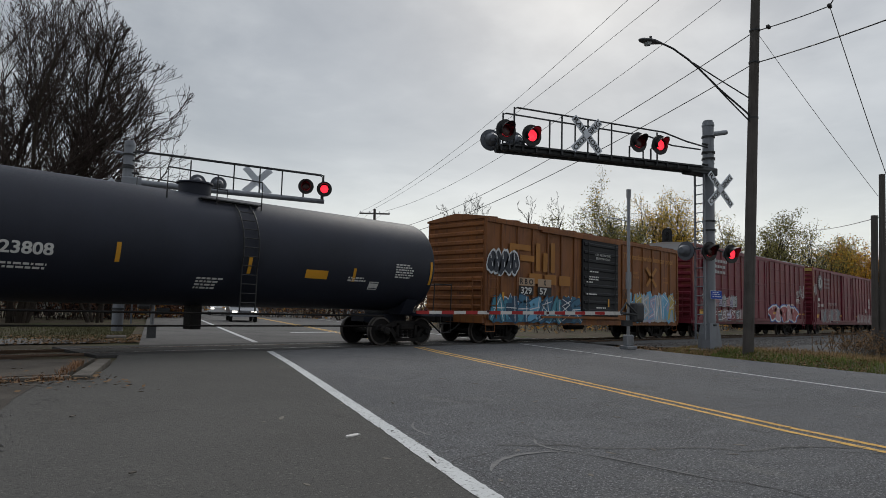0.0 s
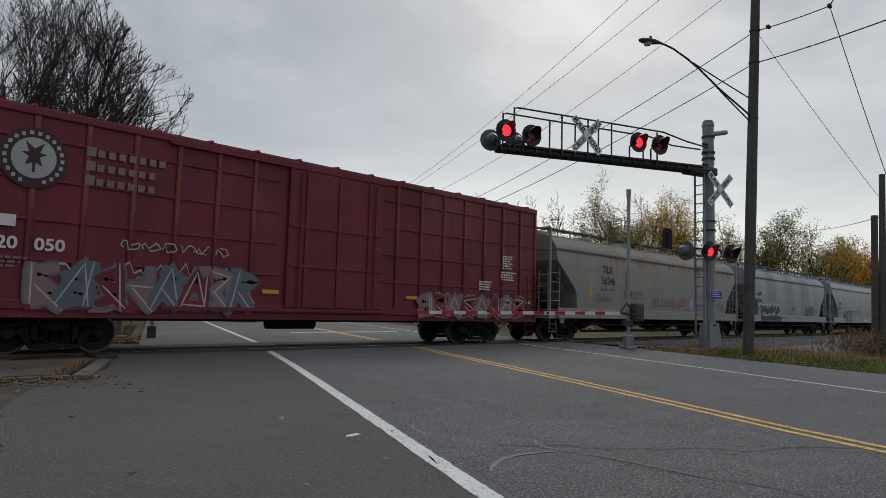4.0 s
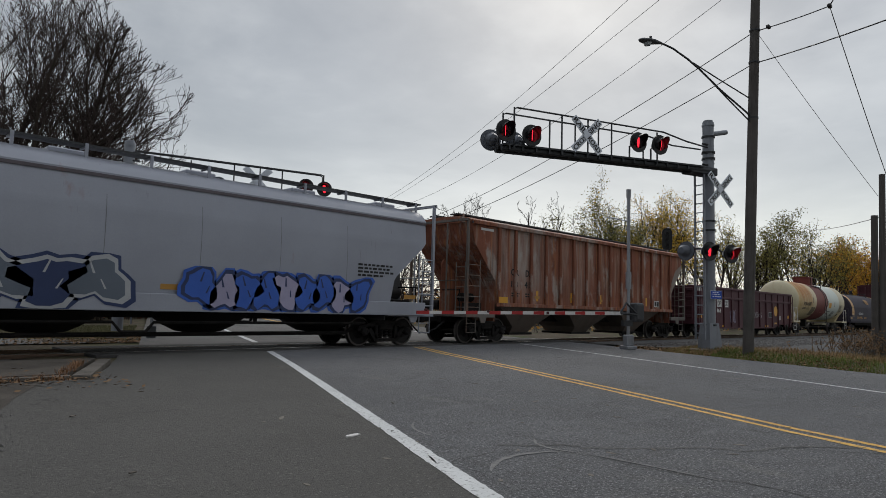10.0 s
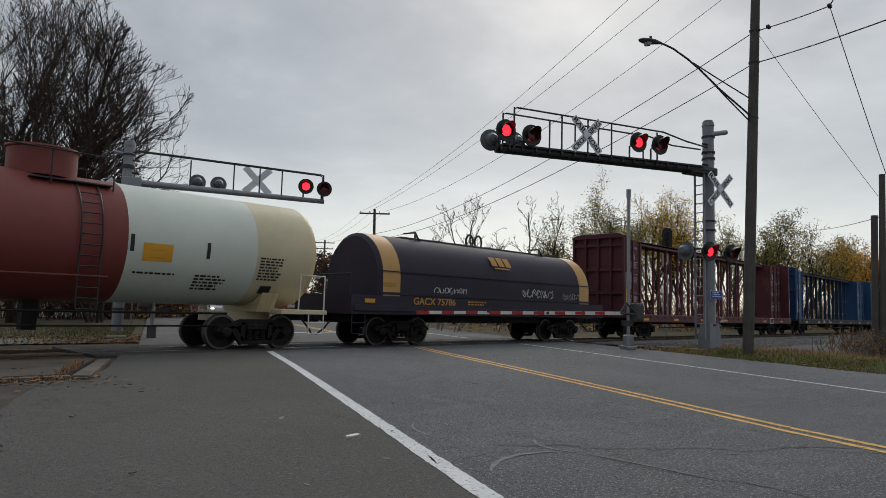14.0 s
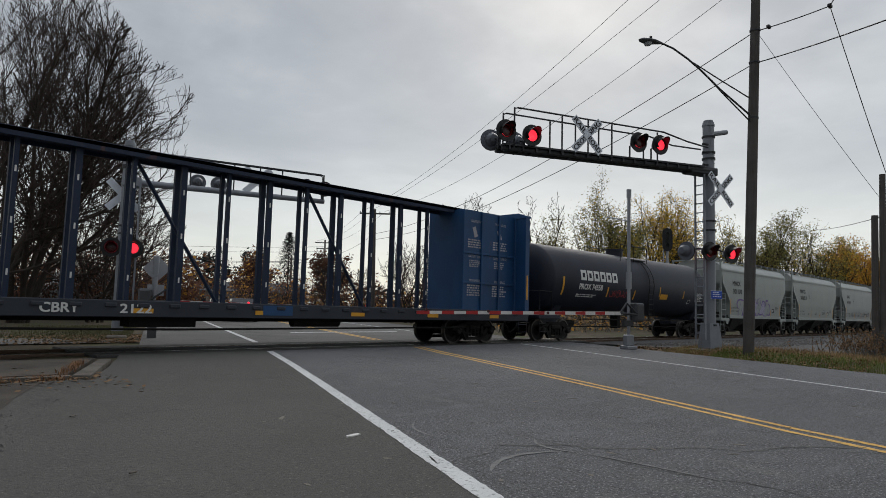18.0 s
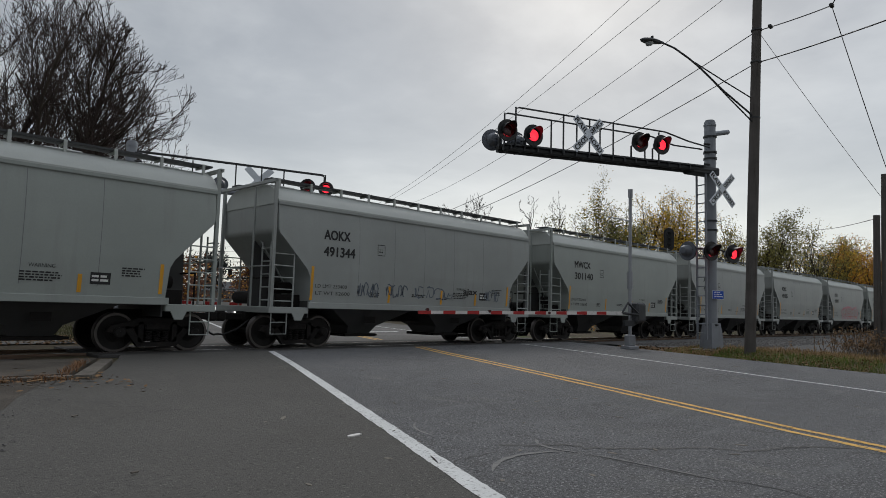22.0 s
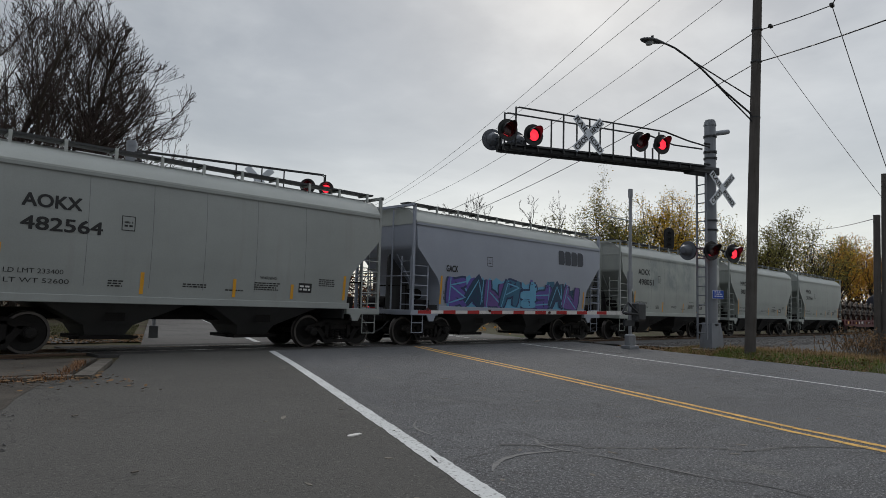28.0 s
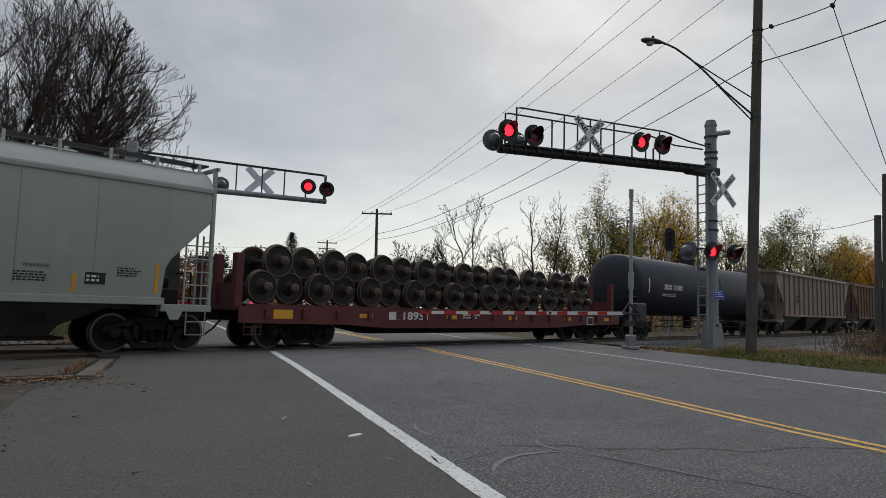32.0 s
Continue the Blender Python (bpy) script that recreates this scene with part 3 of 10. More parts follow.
def build_road():
    rnd = random.Random(4)
    wob = lambda f, a, s: (lambda y: f(y) + a * noise.noise((y * s, f(0) * 0.1, 3.3)))
    side = part("shoulder", strip(wob(left_edge, 0.14, 0.6), white_left, -40, TRACK_Y - 1.62, 0.0, 0.4, 0.14), M["asphalt_side"])
    tagged(side, "smooth brownish asphalt shoulder beside the white edge line", "road", kind="structure")
    near = part("road", strip(white_left, wob(right_edge, 0.10, 0.8), -40, TRACK_Y - 1.62, 0.0, 0.4, 0.14), M["asphalt"])
    tagged(near, "worn grey asphalt road that leads to the railway crossing", "road", kind="structure")
    far = part("road_beyond", strip(left_edge, right_edge, TRACK_Y + 1.62, 170, 0.0, 1.0, 0.14), M["asphalt_old"])
    tagged(far, "old grey asphalt road beyond the railway crossing", "road", kind="structure")
    # asphalt between and beside the rails, with the train's shade in its colour
    for n, y0, y1, z in (("crossing_apron", TRACK_Y - 1.616, TRACK_Y - GAUGE - 0.06, 0.0), ("crossing_panel", TRACK_Y - GAUGE + 0.12, TRACK_Y + GAUGE - 0.12, -0.004),
                         ("crossing_apron", TRACK_Y + GAUGE + 0.06, TRACK_Y + 1.616, 0.0)):
        p = part(n, strip(lambda y: left_edge(15) - 0.2, lambda y: right_edge(15.9) + 1.2, y0, y1, z, 0.5, 0.13), M["apron"])
        tagged(p, "asphalt and timber apron along the rails, darkened for the train's shade", "crossing", kind="structure")
    W = 0.075
    marks = [("edge_line", white_left, 0.08, -20, 15.3, "line_white", "worn white edge line on the asphalt"), ("edge_line", white_right, 0.05, -20, 15.4, "line_white", "thin white edge line on the asphalt"),
             ("centre_line", lambda y: yellow_mid(y) - 0.13, 0.047, -20, 15.4, "line_yellow", "worn yellow line of a double centre marking"),
             ("centre_line", lambda y: yellow_mid(y) + 0.13, 0.047, -20, 15.4, "line_yellow", "worn yellow line of a double centre marking"),
             ("edge_line", lambda y: 10.75 + 0.40 * (y - 18.6), 0.09, 19.0, 75, "line_white", "white edge line beyond the track"),
             ("centre_line", lambda y: 15.85 + 0.42 * (y - 18.7) - 0.13, 0.06, 19.2, 75, "line_yellow", "yellow centre line beyond the track"),
             ("centre_line", lambda y: 15.85 + 0.42 * (y - 18.7) + 0.13, 0.06, 19.2, 75, "line_yellow", "yellow centre line beyond the track"),
             ("edge_line", lambda y: 20.8 + 0.44 * (y - 18.7), 0.06, 19.2, 75, "line_white", "white edge line beyond the track")]
    for n, f, w, y0, y1, m, lab in marks:
        k = 1.12
        s = 0.33
        a = lambda y, f=f, w=w: f(y) - w * k - 0.014 * noise.noise((y * 3, 1.7, f(0))) - 0.012 * noise.noise((y * 13, 1.7, f(0)))
        b = lambda y, f=f, w=w: f(y) + w * k + 0.014 * noise.noise((y * 3, 9.1, f(0))) + 0.016 * noise.noise((y * 13, 9.1, f(0)))
        tagged(part(n, strip(a, b, y0, y1, 0.004, 0.25 if y0 > 0 else 0.06), M[m]), lab, "road marking", kind="structure")
    # stop line beyond the track
    tagged(part("stop_line", strip(lambda y: 15.9 + (y - 25) * 1.2, lambda y: 22.0 + (y - 25) * 1.2, 25.0, 25.5, 0.005), M["line_white"]), "faded white stop line beyond the track", "road marking", kind="structure")
    # cracks in the near lane
    for i, (x, y, ang, ln, w) in enumerate(((5.05, 3.3, -88, 3.0, 0.012), (6.4, 3.15, -60, 3.2, 0.010), (8.4, 5.0, 30, 3.5, 0.014), (10.2, 8.0, 15, 4.0, 0.014), (3.3, 3.4, 20, 1.6, 0.012),
                                          (7.2, 10.5, 5, 3.0, 0.014), (12.5, 12.0, -10, 3.2, 0.016), (9.5, 2.6, 100, 2.4, 0.014), (4.0, 8.5, 70, 3.5, 0.012), (14.5, 6.4, 60, 3.0, 0.014), (6.5, 6.0, 75, 2.6, 0.012))):
        g = Geo()
        a = radians(ang)
        n = 26
        v = []
        for k in range(n + 1):
            t = k / n
            px, py = x + math.cos(a) * ln * t, y + math.sin(a) * ln * t
            o = 0.16 * noise.noise((i * 7.3, t * 3.0, 0)) + 0.05 * noise.noise((i * 3.1, t * 14, 2))
            px, py = px - math.sin(a) * o, py + math.cos(a) * o
            hw = w * (0.4 + abs(noise.noise((i, t * 9, 5)))) * (1 - abs(2 * t - 1) ** 4)
            v += [(px + math.sin(a) * hw, py - math.cos(a) * hw, 0.0035), (px - math.sin(a) * hw, py + math.cos(a) * hw, 0.0035)]
        g.add(v, [(2 * k, 2 * k + 1, 2 * k + 3, 2 * k + 2) for k in range(n)])
        tagged(part("crack", g, M["seal"]), "thin dark crack in the asphalt", "crack", kind="structure")
    # a broken, crumbling crack across the lane
    for k, (mat, hw, z, lab) in enumerate(((material("crumbled_edge", (0.165, 0.162, 0.155), 0.95, 0, 0.3, 12, [((0.07, 0.07, 0.07), 0.5, (16, 16, 1), 0.1)], 0.8), 0.05, 0.003, "pale crumbled edge of a crack in the asphalt"), (M["seal"], 0.016, 0.0042, "long ragged crack in the asphalt"))):
        path = [(4.75, 3.95), (5.25, 3.6), (5.35, 3.35), (5.75, 3.0), (6.2, 2.75), (6.4, 2.35), (7.0, 2.15), (7.6, 1.6)]
        g, v = Geo(), []
        fine = [(a + (c - a) * t / 14, b + (d - b) * t / 14) for (a, b), (c, d) in zip(path, path[1:]) for t in range(14)]
        for i, (x, y) in enumerate(fine):
            dx, dy = (fine[min(i + 1, len(fine) - 1)][0] - fine[max(i - 1, 0)][0]), (fine[min(i + 1, len(fine) - 1)][1] - fine[max(i - 1, 0)][1])
            ln = math.hypot(dx, dy)
            o = 0.09 * noise.noise((i * 0.21, 3.0, 0)) + 0.04 * noise.noise((i * 0.6, 7.0, 0))
            w = hw * max(0.12, 0.55 + 0.9 * noise.noise((i * 0.35, 11.0 + k, 0)))
            x, y = x - dy / ln * o, y + dx / ln * o
            v += [(x + dy / ln * w, y - dx / ln * w, z), (x - dy / ln * w, y + dx / ln * w, z)]
        g.add(v, [(2 * i, 2 * i + 1, 2 * i + 3, 2 * i + 2) for i in range(len(fine) - 1)])
        tagged(part("crack", g, mat), lab, "crack", kind="structure")
    # a pale scuffed arc of worn paint
    g = Geo()
    v = []
    for (ax, ay), (bx, by), bow, hw in (((3.95, 3.33), (5.08, 3.38), 0.22, 0.035), ((5.3, 3.93), (5.12, 3.25), -0.16, 0.022), ((5.1, 3.27), (5.1, 2.0), 0.03, 0.018), ((4.6, 4.6), (5.0, 5.3), 0.1, 0.02)):
        v = []
        for k in range(21):
            t = k / 20
            o = bow * 4 * t * (1 - t)
            dx, dy = bx - ax, by - ay
            ln = math.hypot(dx, dy)
            x, y = ax + dx * t - dy / ln * o, ay + dy * t + dx / ln * o
            w = hw * (0.5 + abs(noise.noise((t * 8, ax * 3, 1)))) * (1 - abs(2 * t - 1) ** 5)
            v += [(x - dy / ln * w, y + dx / ln * w, 0.005), (x + dy / ln * w, y - dx / ln * w, 0.005)]
        g.add(v, [(2 * k, 2 * k + 1, 2 * k + 3, 2 * k + 2) for k in range(20)])
    tagged(part("paint_scuff", g, material("scuff", (0.19, 0.186, 0.18), 0.9, 0, 0.2, 10, [((0.11, 0.11, 0.105), 0.5, (14, 14, 1), 0.15)], 0.4)), "pale curved scuff of old paint on asphalt", "road marking", kind="structure")
    # small pale litter on the asphalt
    spots = [(4.0, 5.09, 0.10, 0.035)]
    for i in range(150):
        y = rnd.uniform(2.2, 12)
        spots.append((rnd.uniform(white_left(y) - 1.5, right_edge(y) - 0.4), y, rnd.uniform(0.012, 0.05) * (1 + 2.2 * (rnd.random() < 0.14)), rnd.uniform(0.01, 0.025)))
    for i, (x, y, a, b) in enumerate(spots):
        g = Geo()
        th = rnd.uniform(0, 3)
        pts = []
        for k in range(9):
            w = 2 * math.pi * k / 9
            r = rnd.uniform(0.75, 1.15)
            px, py = a * r * math.cos(w), b * r * math.sin(w)
            pts.append((x + px * math.cos(th) - py * math.sin(th), y + px * math.sin(th) + py * math.cos(th)))
        g.prism(pts, "z", 0.001, 0.012 if i == 0 else 0.004)
        ob = part("litter_scrap" if i == 0 else "pebble", g, M["stripe_white"] if i == 0 else M["concrete"])
        tagged(ob, "flattened pale scrap of litter on the asphalt" if i == 0 else "small pale stone chip on the asphalt", "litter" if i == 0 else "pebble", "" if i == 0 else "stone chips on the road")


def build_track():
    for s in (-1, 1):
        y = TRACK_Y + s * GAUGE
        prof = [(-0.075, -0.18), (0.075, -0.18), (0.075, -0.165), (0.012, -0.14), (0.012, -0.05), (0.036, -0.04), (0.036, -0.006), (0.028, 0.0), (-0.028, 0.0), (-0.036, -0.006), (-0.036, -0.04), (-0.012, -0.05), (-0.012, -0.14), (-0.075, -0.165)]
        r = part("rail", Geo().prism([(y + a, b) for a, b in prof], "x", -80, 320), M["rail"])
        tagged(r, "rusty steel rail with a bright worn head", "rail", "rails of the track", "structure")
        part("rail_head", Geo().box(-80, 320, y - 0.027, y + 0.027, -0.004, 0.0015), M["rail_head"], r, "bright worn running surface")
    g = Geo()
    for x0, x1 in ((-80, left_edge(15) - 0.4), (right_edge(16) + 1.3, 320)):
        v, f = [], []
        n = int((x1 - x0) / 0.8)
        prof = [(-4.2, -0.32), (-2.4, -0.15), (-1.4, -0.10), (1.4, -0.10), (2.4, -0.15), (4.2, -0.32)]
        for i in range(n + 1):
            x = x0 + (x1 - x0) * i / n
            v += [(x, TRACK_Y + p, z + 0.04 * noise.noise((x * 1.7, p * 2, 0))) for p, z in prof]
        m = len(prof)
        f = [(i * m + k, (i + 1) * m + k, (i + 1) * m + k + 1, i * m + k + 1) for i in range(n) for k in range(m - 1)]
        g.add(v, f)
    tagged(part("track_bed", g, M["gravel"]), "grey crushed stone track bed", "ballast", kind="structure")
    ap = Geo()
    rim = [(24.2, 15.3), (23.4, 13.2), (24.6, 11.0), (26.3, 10.0), (27.6, 7.8), (29.5, 4.5), (36, -2), (130, -2), (130, 13.4)]
    ap.add([(60, 9, 0.03)] + [(x, y, 0.0) for x, y in rim], [(0, 1 + k, 1 + (k + 1) % len(rim)) for k in range(len(rim))])
    tagged(part("gravel_apron", ap, M["gravel"]), "dark grey gravel apron beside the track", "gravel", kind="structure")
    # stones on the shoulder
    rnd = random.Random(8)
    s = Geo()
    for i in range(8500):
        x = right_edge(16) + 1.0 + 62 * rnd.random() ** 1.6
        p = rnd.uniform(-7.5, -0.9) if i % 6 else rnd.uniform(0.9, 3.8)
        x += max(0.0, -p - 3.5) * 0.7
        z = -0.10 - max(0, abs(p) - 1.4) * 0.075 if p > -3.6 else 0.01
        r = rnd.uniform(0.025, 0.06)
        q = [(x + r * rnd.uniform(0.6, 1.2) * a, TRACK_Y + p + r * rnd.uniform(0.6, 1.2) * b, z + r * rnd.uniform(0.5, 0.9) * c) for a, b, c in ((1, 0, 0), (-1, 0, 0), (0, 1, 0), (0, -1, 0), (0, 0, 1), (0, 0, -0.6))]
        s.add(q, [(0, 2, 4), (2, 1, 4), (1, 3, 4), (3, 0, 4), (2, 0, 5), (1, 2, 5), (3, 1, 5), (0, 3, 5)])
    tagged(part("ballast_stones", s, M["stone"], smooth=False), "loose grey ballast stones beside the rails", "ballast", kind="stuff")
    t = Geo()
    for i in range(420):
        x = -60 + i * 0.55
        if left_edge(15) - 0.4 < x < right_edge(16) + 1.3:
            continue
        t.box(x - 0.11, x + 0.11, TRACK_Y - 1.3, TRACK_Y + 1.3, -0.24, -0.085)
    tagged(part("ties", t, M["tie"]), "dark weathered wooden railway ties", "tie", kind="stuff")


build_ground()
build_road()
build_track()

# ---- the train: running gear shared by all cars ----
def wheelset_mesh():
    g = Geo()
    g.cyl((0, -1.04, 0), (0, 1.04, 0), 0.075, n=10)
    for s in (-1, 1):
        prof = [(0.64, 0.44), (0.655, 0.485), (0.675, 0.485), (0.695, 0.462), (0.785, 0.455), (0.787, 0.40), (0.76, 0.385), (0.745, 0.22), (0.79, 0.15), (0.80, 0.075)]
        back = [(0.64, 0.44), (0.64, 0.39), (0.69, 0.375), (0.70, 0.20), (0.64, 0.15), (0.63, 0.075)]
        g.k = 0
        for pr in ([(s * y, r) for y, r in prof[5:]], [(s * y, r) for y, r in back]):
            g.lathe(pr, "y", (0, 0), 28)
        g.k = 1
        g.lathe([(s * y, r) for y, r in prof[:6]], "y", (0, 0), 28)
        g.k = 0
        g.lathe([(s * 0.98, 0.13), (s * 1.10, 0.13), (s * 1.125, 0.10), (s * 1.13, 0.0)], "y", (0, 0), 12)
        for k in range(3):
            a = 2 * math.pi * k / 3
            g.cyl((0.06 * math.cos(a), s * 1.12, 0.06 * math.sin(a)), (0.06 * math.cos(a), s * 1.15, 0.06 * math.sin(a)), 0.02, n=6)
    return to_mesh(g, [M["wheel"], M["rim"]], "wheelset")


def side_frame_mesh(s):
    """One cast side frame with its window openings, at y = s * 0.98."""
    g = Geo()
    a, b = s * 0.91, s * 1.05
    lo, hi = min(a, b), max(a, b)
    g.prism([(-1.16, 0.50), (-1.10, 0.62), (-0.72, 0.70), (-0.45, 0.80), (0.45, 0.80), (0.72, 0.70), (1.10, 0.62), (1.16, 0.50), (1.02, 0.46), (0.70, 0.55), (0.42, 0.66), (-0.42, 0.66), (-0.70, 0.55), (-1.02, 0.46)], "y", lo, hi)
    g.prism([(-0.82, 0.60), (-0.66, 0.62), (-0.34, 0.24), (0.34, 0.24), (0.66, 0.62), (0.82, 0.60), (0.46, 0.13), (-0.46, 0.13)], "y", lo, hi)
    for t in (-1, 1):
        g.prism([(t * 0.34, 0.22), (t * 0.46, 0.26), (t * 0.46, 0.72), (t * 0.34, 0.72)], "y", lo, hi)
        g.box(t * 0.889 - 0.16, t * 0.889 + 0.16, lo - 0.01, hi + 0.01, 0.40, 0.60, 0.03)
    for k in (-0.2, 0.0, 0.2):
        for j in range(5):
            z = 0.255 + j * 0.05
            g.lathe([(z, 0.062), (z + 0.012, 0.085), (z + 0.03, 0.085), (z + 0.045, 0.062)], "z", (k, s * 0.98), 10)
    g.box(-0.30, 0.30, lo - 0.02, hi + 0.02, 0.51, 0.68, 0.03)
    return to_mesh(g, M["under"], "side_frame")


WHEELSET = wheelset_mesh()
SIDE_FRAMES = {s: side_frame_mesh(s) for s in (-1, 1)}
BOLSTER = to_mesh(Geo().box(-0.24, 0.24, -0.9, 0.9, 0.50, 0.72, 0.04).cyl((0, 0, 0.72), (0, 0, 0.83), 0.2, n=14).box(-0.6, -0.5, -0.7, 0.7, 0.32, 0.40).box(0.5, 0.6, -0.7, 0.7, 0.32, 0.40)
                  .box(-0.68, -0.62, -0.78, -0.70, 0.2, 0.6).box(0.62, 0.68, 0.70, 0.78, 0.2, 0.6), M["under"], "bolster")
ROLLING = []


def truck(car, x):
    t = part("truck", BOLSTER, None, car, at=pose(x, 0, 0))
    for s in (-1, 1):
        part("side_frame", SIDE_FRAMES[s], None, t)
        w = part("wheelset", WHEELSET, None, t, at=pose(s * 0.889, 0, 0.457))
        ROLLING.append((car, x + s * 0.889, s * 0.889, w))


def coupler(car, x, d, reach):
    """d: the way out of the car, -1 or 1; reach: from the end sill to the coupling's middle."""
    g = Geo()
    g.box(min(x - d * 0.5, x + d * (reach - 0.2)), max(x - d * 0.5, x + d * (reach - 0.2)), -0.09, 0.09, 0.76, 0.94, 0.02)
    g.box(min(x + d * (reach - 0.25), x + d * reach), max(x + d * (reach - 0.25), x + d * reach), -0.17, 0.15, 0.72, 1.0, 0.05)
    part("coupler", g, M["under"], car)
    h = Geo().tube([(x - d * 0.1, -0.35, 0.78), (x + d * reach * 0.35, -0.36, 0.52), (x + d * reach * 0.8, -0.25, 0.36), (x + d * (reach + 0.02), -0.2, 0.38)], 0.028, 6)
    part("air_hose", h, M["hose"], car)


def rung_ladder(car, x0, x1, y, z0, z1, n, mat, name="ladder", r=0.018, along="x", base=None):
    g = Geo()
    P = (lambda t, z: (t, y, z)) if along == "x" else (lambda t, z: (y, t, z))
    for t in (x0, x1):
        g.tube([P(t, z0), P(t, z1)], r * 1.3, 6)
    for i in range(n):
        z = z0 + (z1 - z0) * (i + 0.5) / n
        g.tube([P(x0, z), P(x1, z)], r, 6)
    return part(name, g, mat, car)


def stirrup(car, x, w, mat, y=-1.42, top=1.05, low=0.42):
    part("step", Geo().tube([(x, y, top), (x, y, low), (x + w, y, low), (x + w, y, top)], 0.018, 6).tube([(x, y, (low + top) / 2), (x + w, y, (low + top) / 2)], 0.015, 6), mat, car)


def decal(car, name, g, x, z, mat, side=None, lift=0.006, label=""):
    return part(name, shifted(g, x, z, side, lift), mat, car, label)


def lettering(car, body, x, z, w, h, mat, side=None, lift=0.008):
    g = letters(body, w, h, 0.0)
    if h >= 0.2:
        bold = h * 0.075
        n, v, f = len(g.v), list(g.v), list(g.f)
        for dx, dz in ((bold, 0.0), (0.0, bold * 0.7), (bold, bold * 0.7)):
            g.add([(a + dx, -0.001 * (dx + 2 * dz) / bold, c + dz) for a, b, c in v], f)
    return tagged(decal(car, "lettering", g, x, z, mat, side, lift), kind="stuff")


def small_print(car, x, z, w, lines, mat, side=None, h=0.045, seed=0):
    return tagged(decal(car, "stencil", bars(lines, w, h, h * 1.75, seed), x, z, mat, side, 0.007), kind="stuff")


def plate(w, h):
    """A flat sheet from x = 0, z = 0, cut into strips so that it follows a curved side."""
    g = Geo()
    n = max(1, int(h / 0.12))
    v = []
    for i in range(n + 1):
        v += [(0, 0, h * i / n), (w, 0, h * i / n)]
    return g.add(v, [(2 * i, 2 * i + 1, 2 * i + 3, 2 * i + 2) for i in range(n)])


def wildstyle(car, x0, x1, z0, z1, fills, edge, seed, side, n, stroke):
    """Sprayed angular shapes without words: a ragged ground, slanted patches, and bold pointed strokes over it."""
    rnd = random.Random(seed)
    h, m, rows = z1 - z0, 44, 5
    g, v = Geo(), []
    for i in range(m + 1):
        x = x0 + (x1 - x0) * i / m
        e = min(1.0, 6.0 * min(i, m - i) / m + 0.35)
        top = z0 + h * (0.72 + 0.28 * abs(noise.noise((i * 0.45, seed, 0))) * 2) * e
        low = z0 + h * 0.06 * (1 + noise.noise((i * 0.6, seed, 7)))
        v += [(x + rnd.uniform(-0.02, 0.02), 0, low + (min(z1, top) - low) * k / rows) for k in range(rows + 1)]
    r = rows + 1
    g.add(v, [(i * r + k, (i + 1) * r + k, (i + 1) * r + k + 1, i * r + k + 1) for i in range(m) for k in range(rows)])
    base = part("graffiti", shifted(g, 0, 0, side, 0.010), fills[0], car, "sprayed angular graffiti in several colours")
    rim = Geo()
    tops = [v[i * r + rows] for i in range(m + 1)]
    rim.add([p for x, _, z in tops for p in ((x, 0, z - 0.035), (x, 0, z + 0.012))], [(2 * i, 2 * i + 2, 2 * i + 3, 2 * i + 1) for i in range(m)])
    part("spray_outline", shifted(rim, 0, 0, side, 0.0118), stroke, base)
    lift = 0.0125
    for i in range(n * 2):
        cx, cz = x0 + (x1 - x0) * rnd.uniform(0.06, 0.94), z0 + h * rnd.uniform(0.2, 0.75)
        a, b, k = rnd.uniform(0.12, 0.40), rnd.uniform(0.12, 0.38) * h, rnd.uniform(-0.7, 0.7)
        q = [(cx + px * a + pz * b * k, min(z1 - 0.03, max(z0 + 0.03, cz + pz * b))) for px, pz in ((-1, -rnd.random()), (rnd.uniform(-0.4, 0.6), -1), (1, -0.2), (rnd.uniform(0.2, 0.8), 1), (-0.6, 0.8))]
        part("spray_fill", shifted(Geo().add([(cx, 0, cz)] + [(x, 0, z) for x, z in q], [(0, 1 + j, 1 + (j + 1) % 5) for j in range(5)]), 0, 0, side, lift), fills[(i + 1) % len(fills)], base)
        lift += 0.0002
    for i in range(n * 2):
        cx, cz, q = rnd.uniform(x0 + 0.2, x1 - 0.2), z0 + h * rnd.uniform(0.12, 0.5), rnd.uniform(0.025, 0.07)
        part("spray_dot", shifted(Geo().add([(cx + q * math.cos(a), 0, cz + q * math.sin(a)) for a in [2 * math.pi * k / 10 for k in range(10)]], [tuple(range(10))]), 0, 0, side, lift), fills[-1], base)
        lift += 0.0003
    w = (x1 - x0) / n
    forms = (((0.1, 0.0), (0.2, 1.0)), ((0.15, 0.95), (0.85, 0.8), (0.2, 0.45)), ((0.25, 0.5), (0.95, -0.05)), ((0.8, 0.0), (0.75, 1.0)), ((0.1, 0.5), (0.9, 0.55)), ((0.05, 0.05), (0.5, 0.98), (0.95, 0.0)), ((0.9, 0.9), (0.15, 0.7), (0.85, 0.3), (0.1, 0.05)), ((0.15, 0.1), (0.9, 0.12), (0.85, 0.9)))

    def ribbon(pts, wd, taper):
        fine, sv = [], []
        for (ax, az), (bx, bz) in zip(pts, pts[1:]):
            fine += [(ax + (bx - ax) * t / 5, az + (bz - az) * t / 5) for t in range(5)]
        fine.append(pts[-1])
        for k, (x, z) in enumerate(fine):
            ox, oz = fine[max(0, k - 1)]
            qx, qz = fine[min(len(fine) - 1, k + 1)]
            ln = math.hypot(qx - ox, qz - oz) or 1
            t = wd / 2 * (taper if k in (0, len(fine) - 1) else 1)
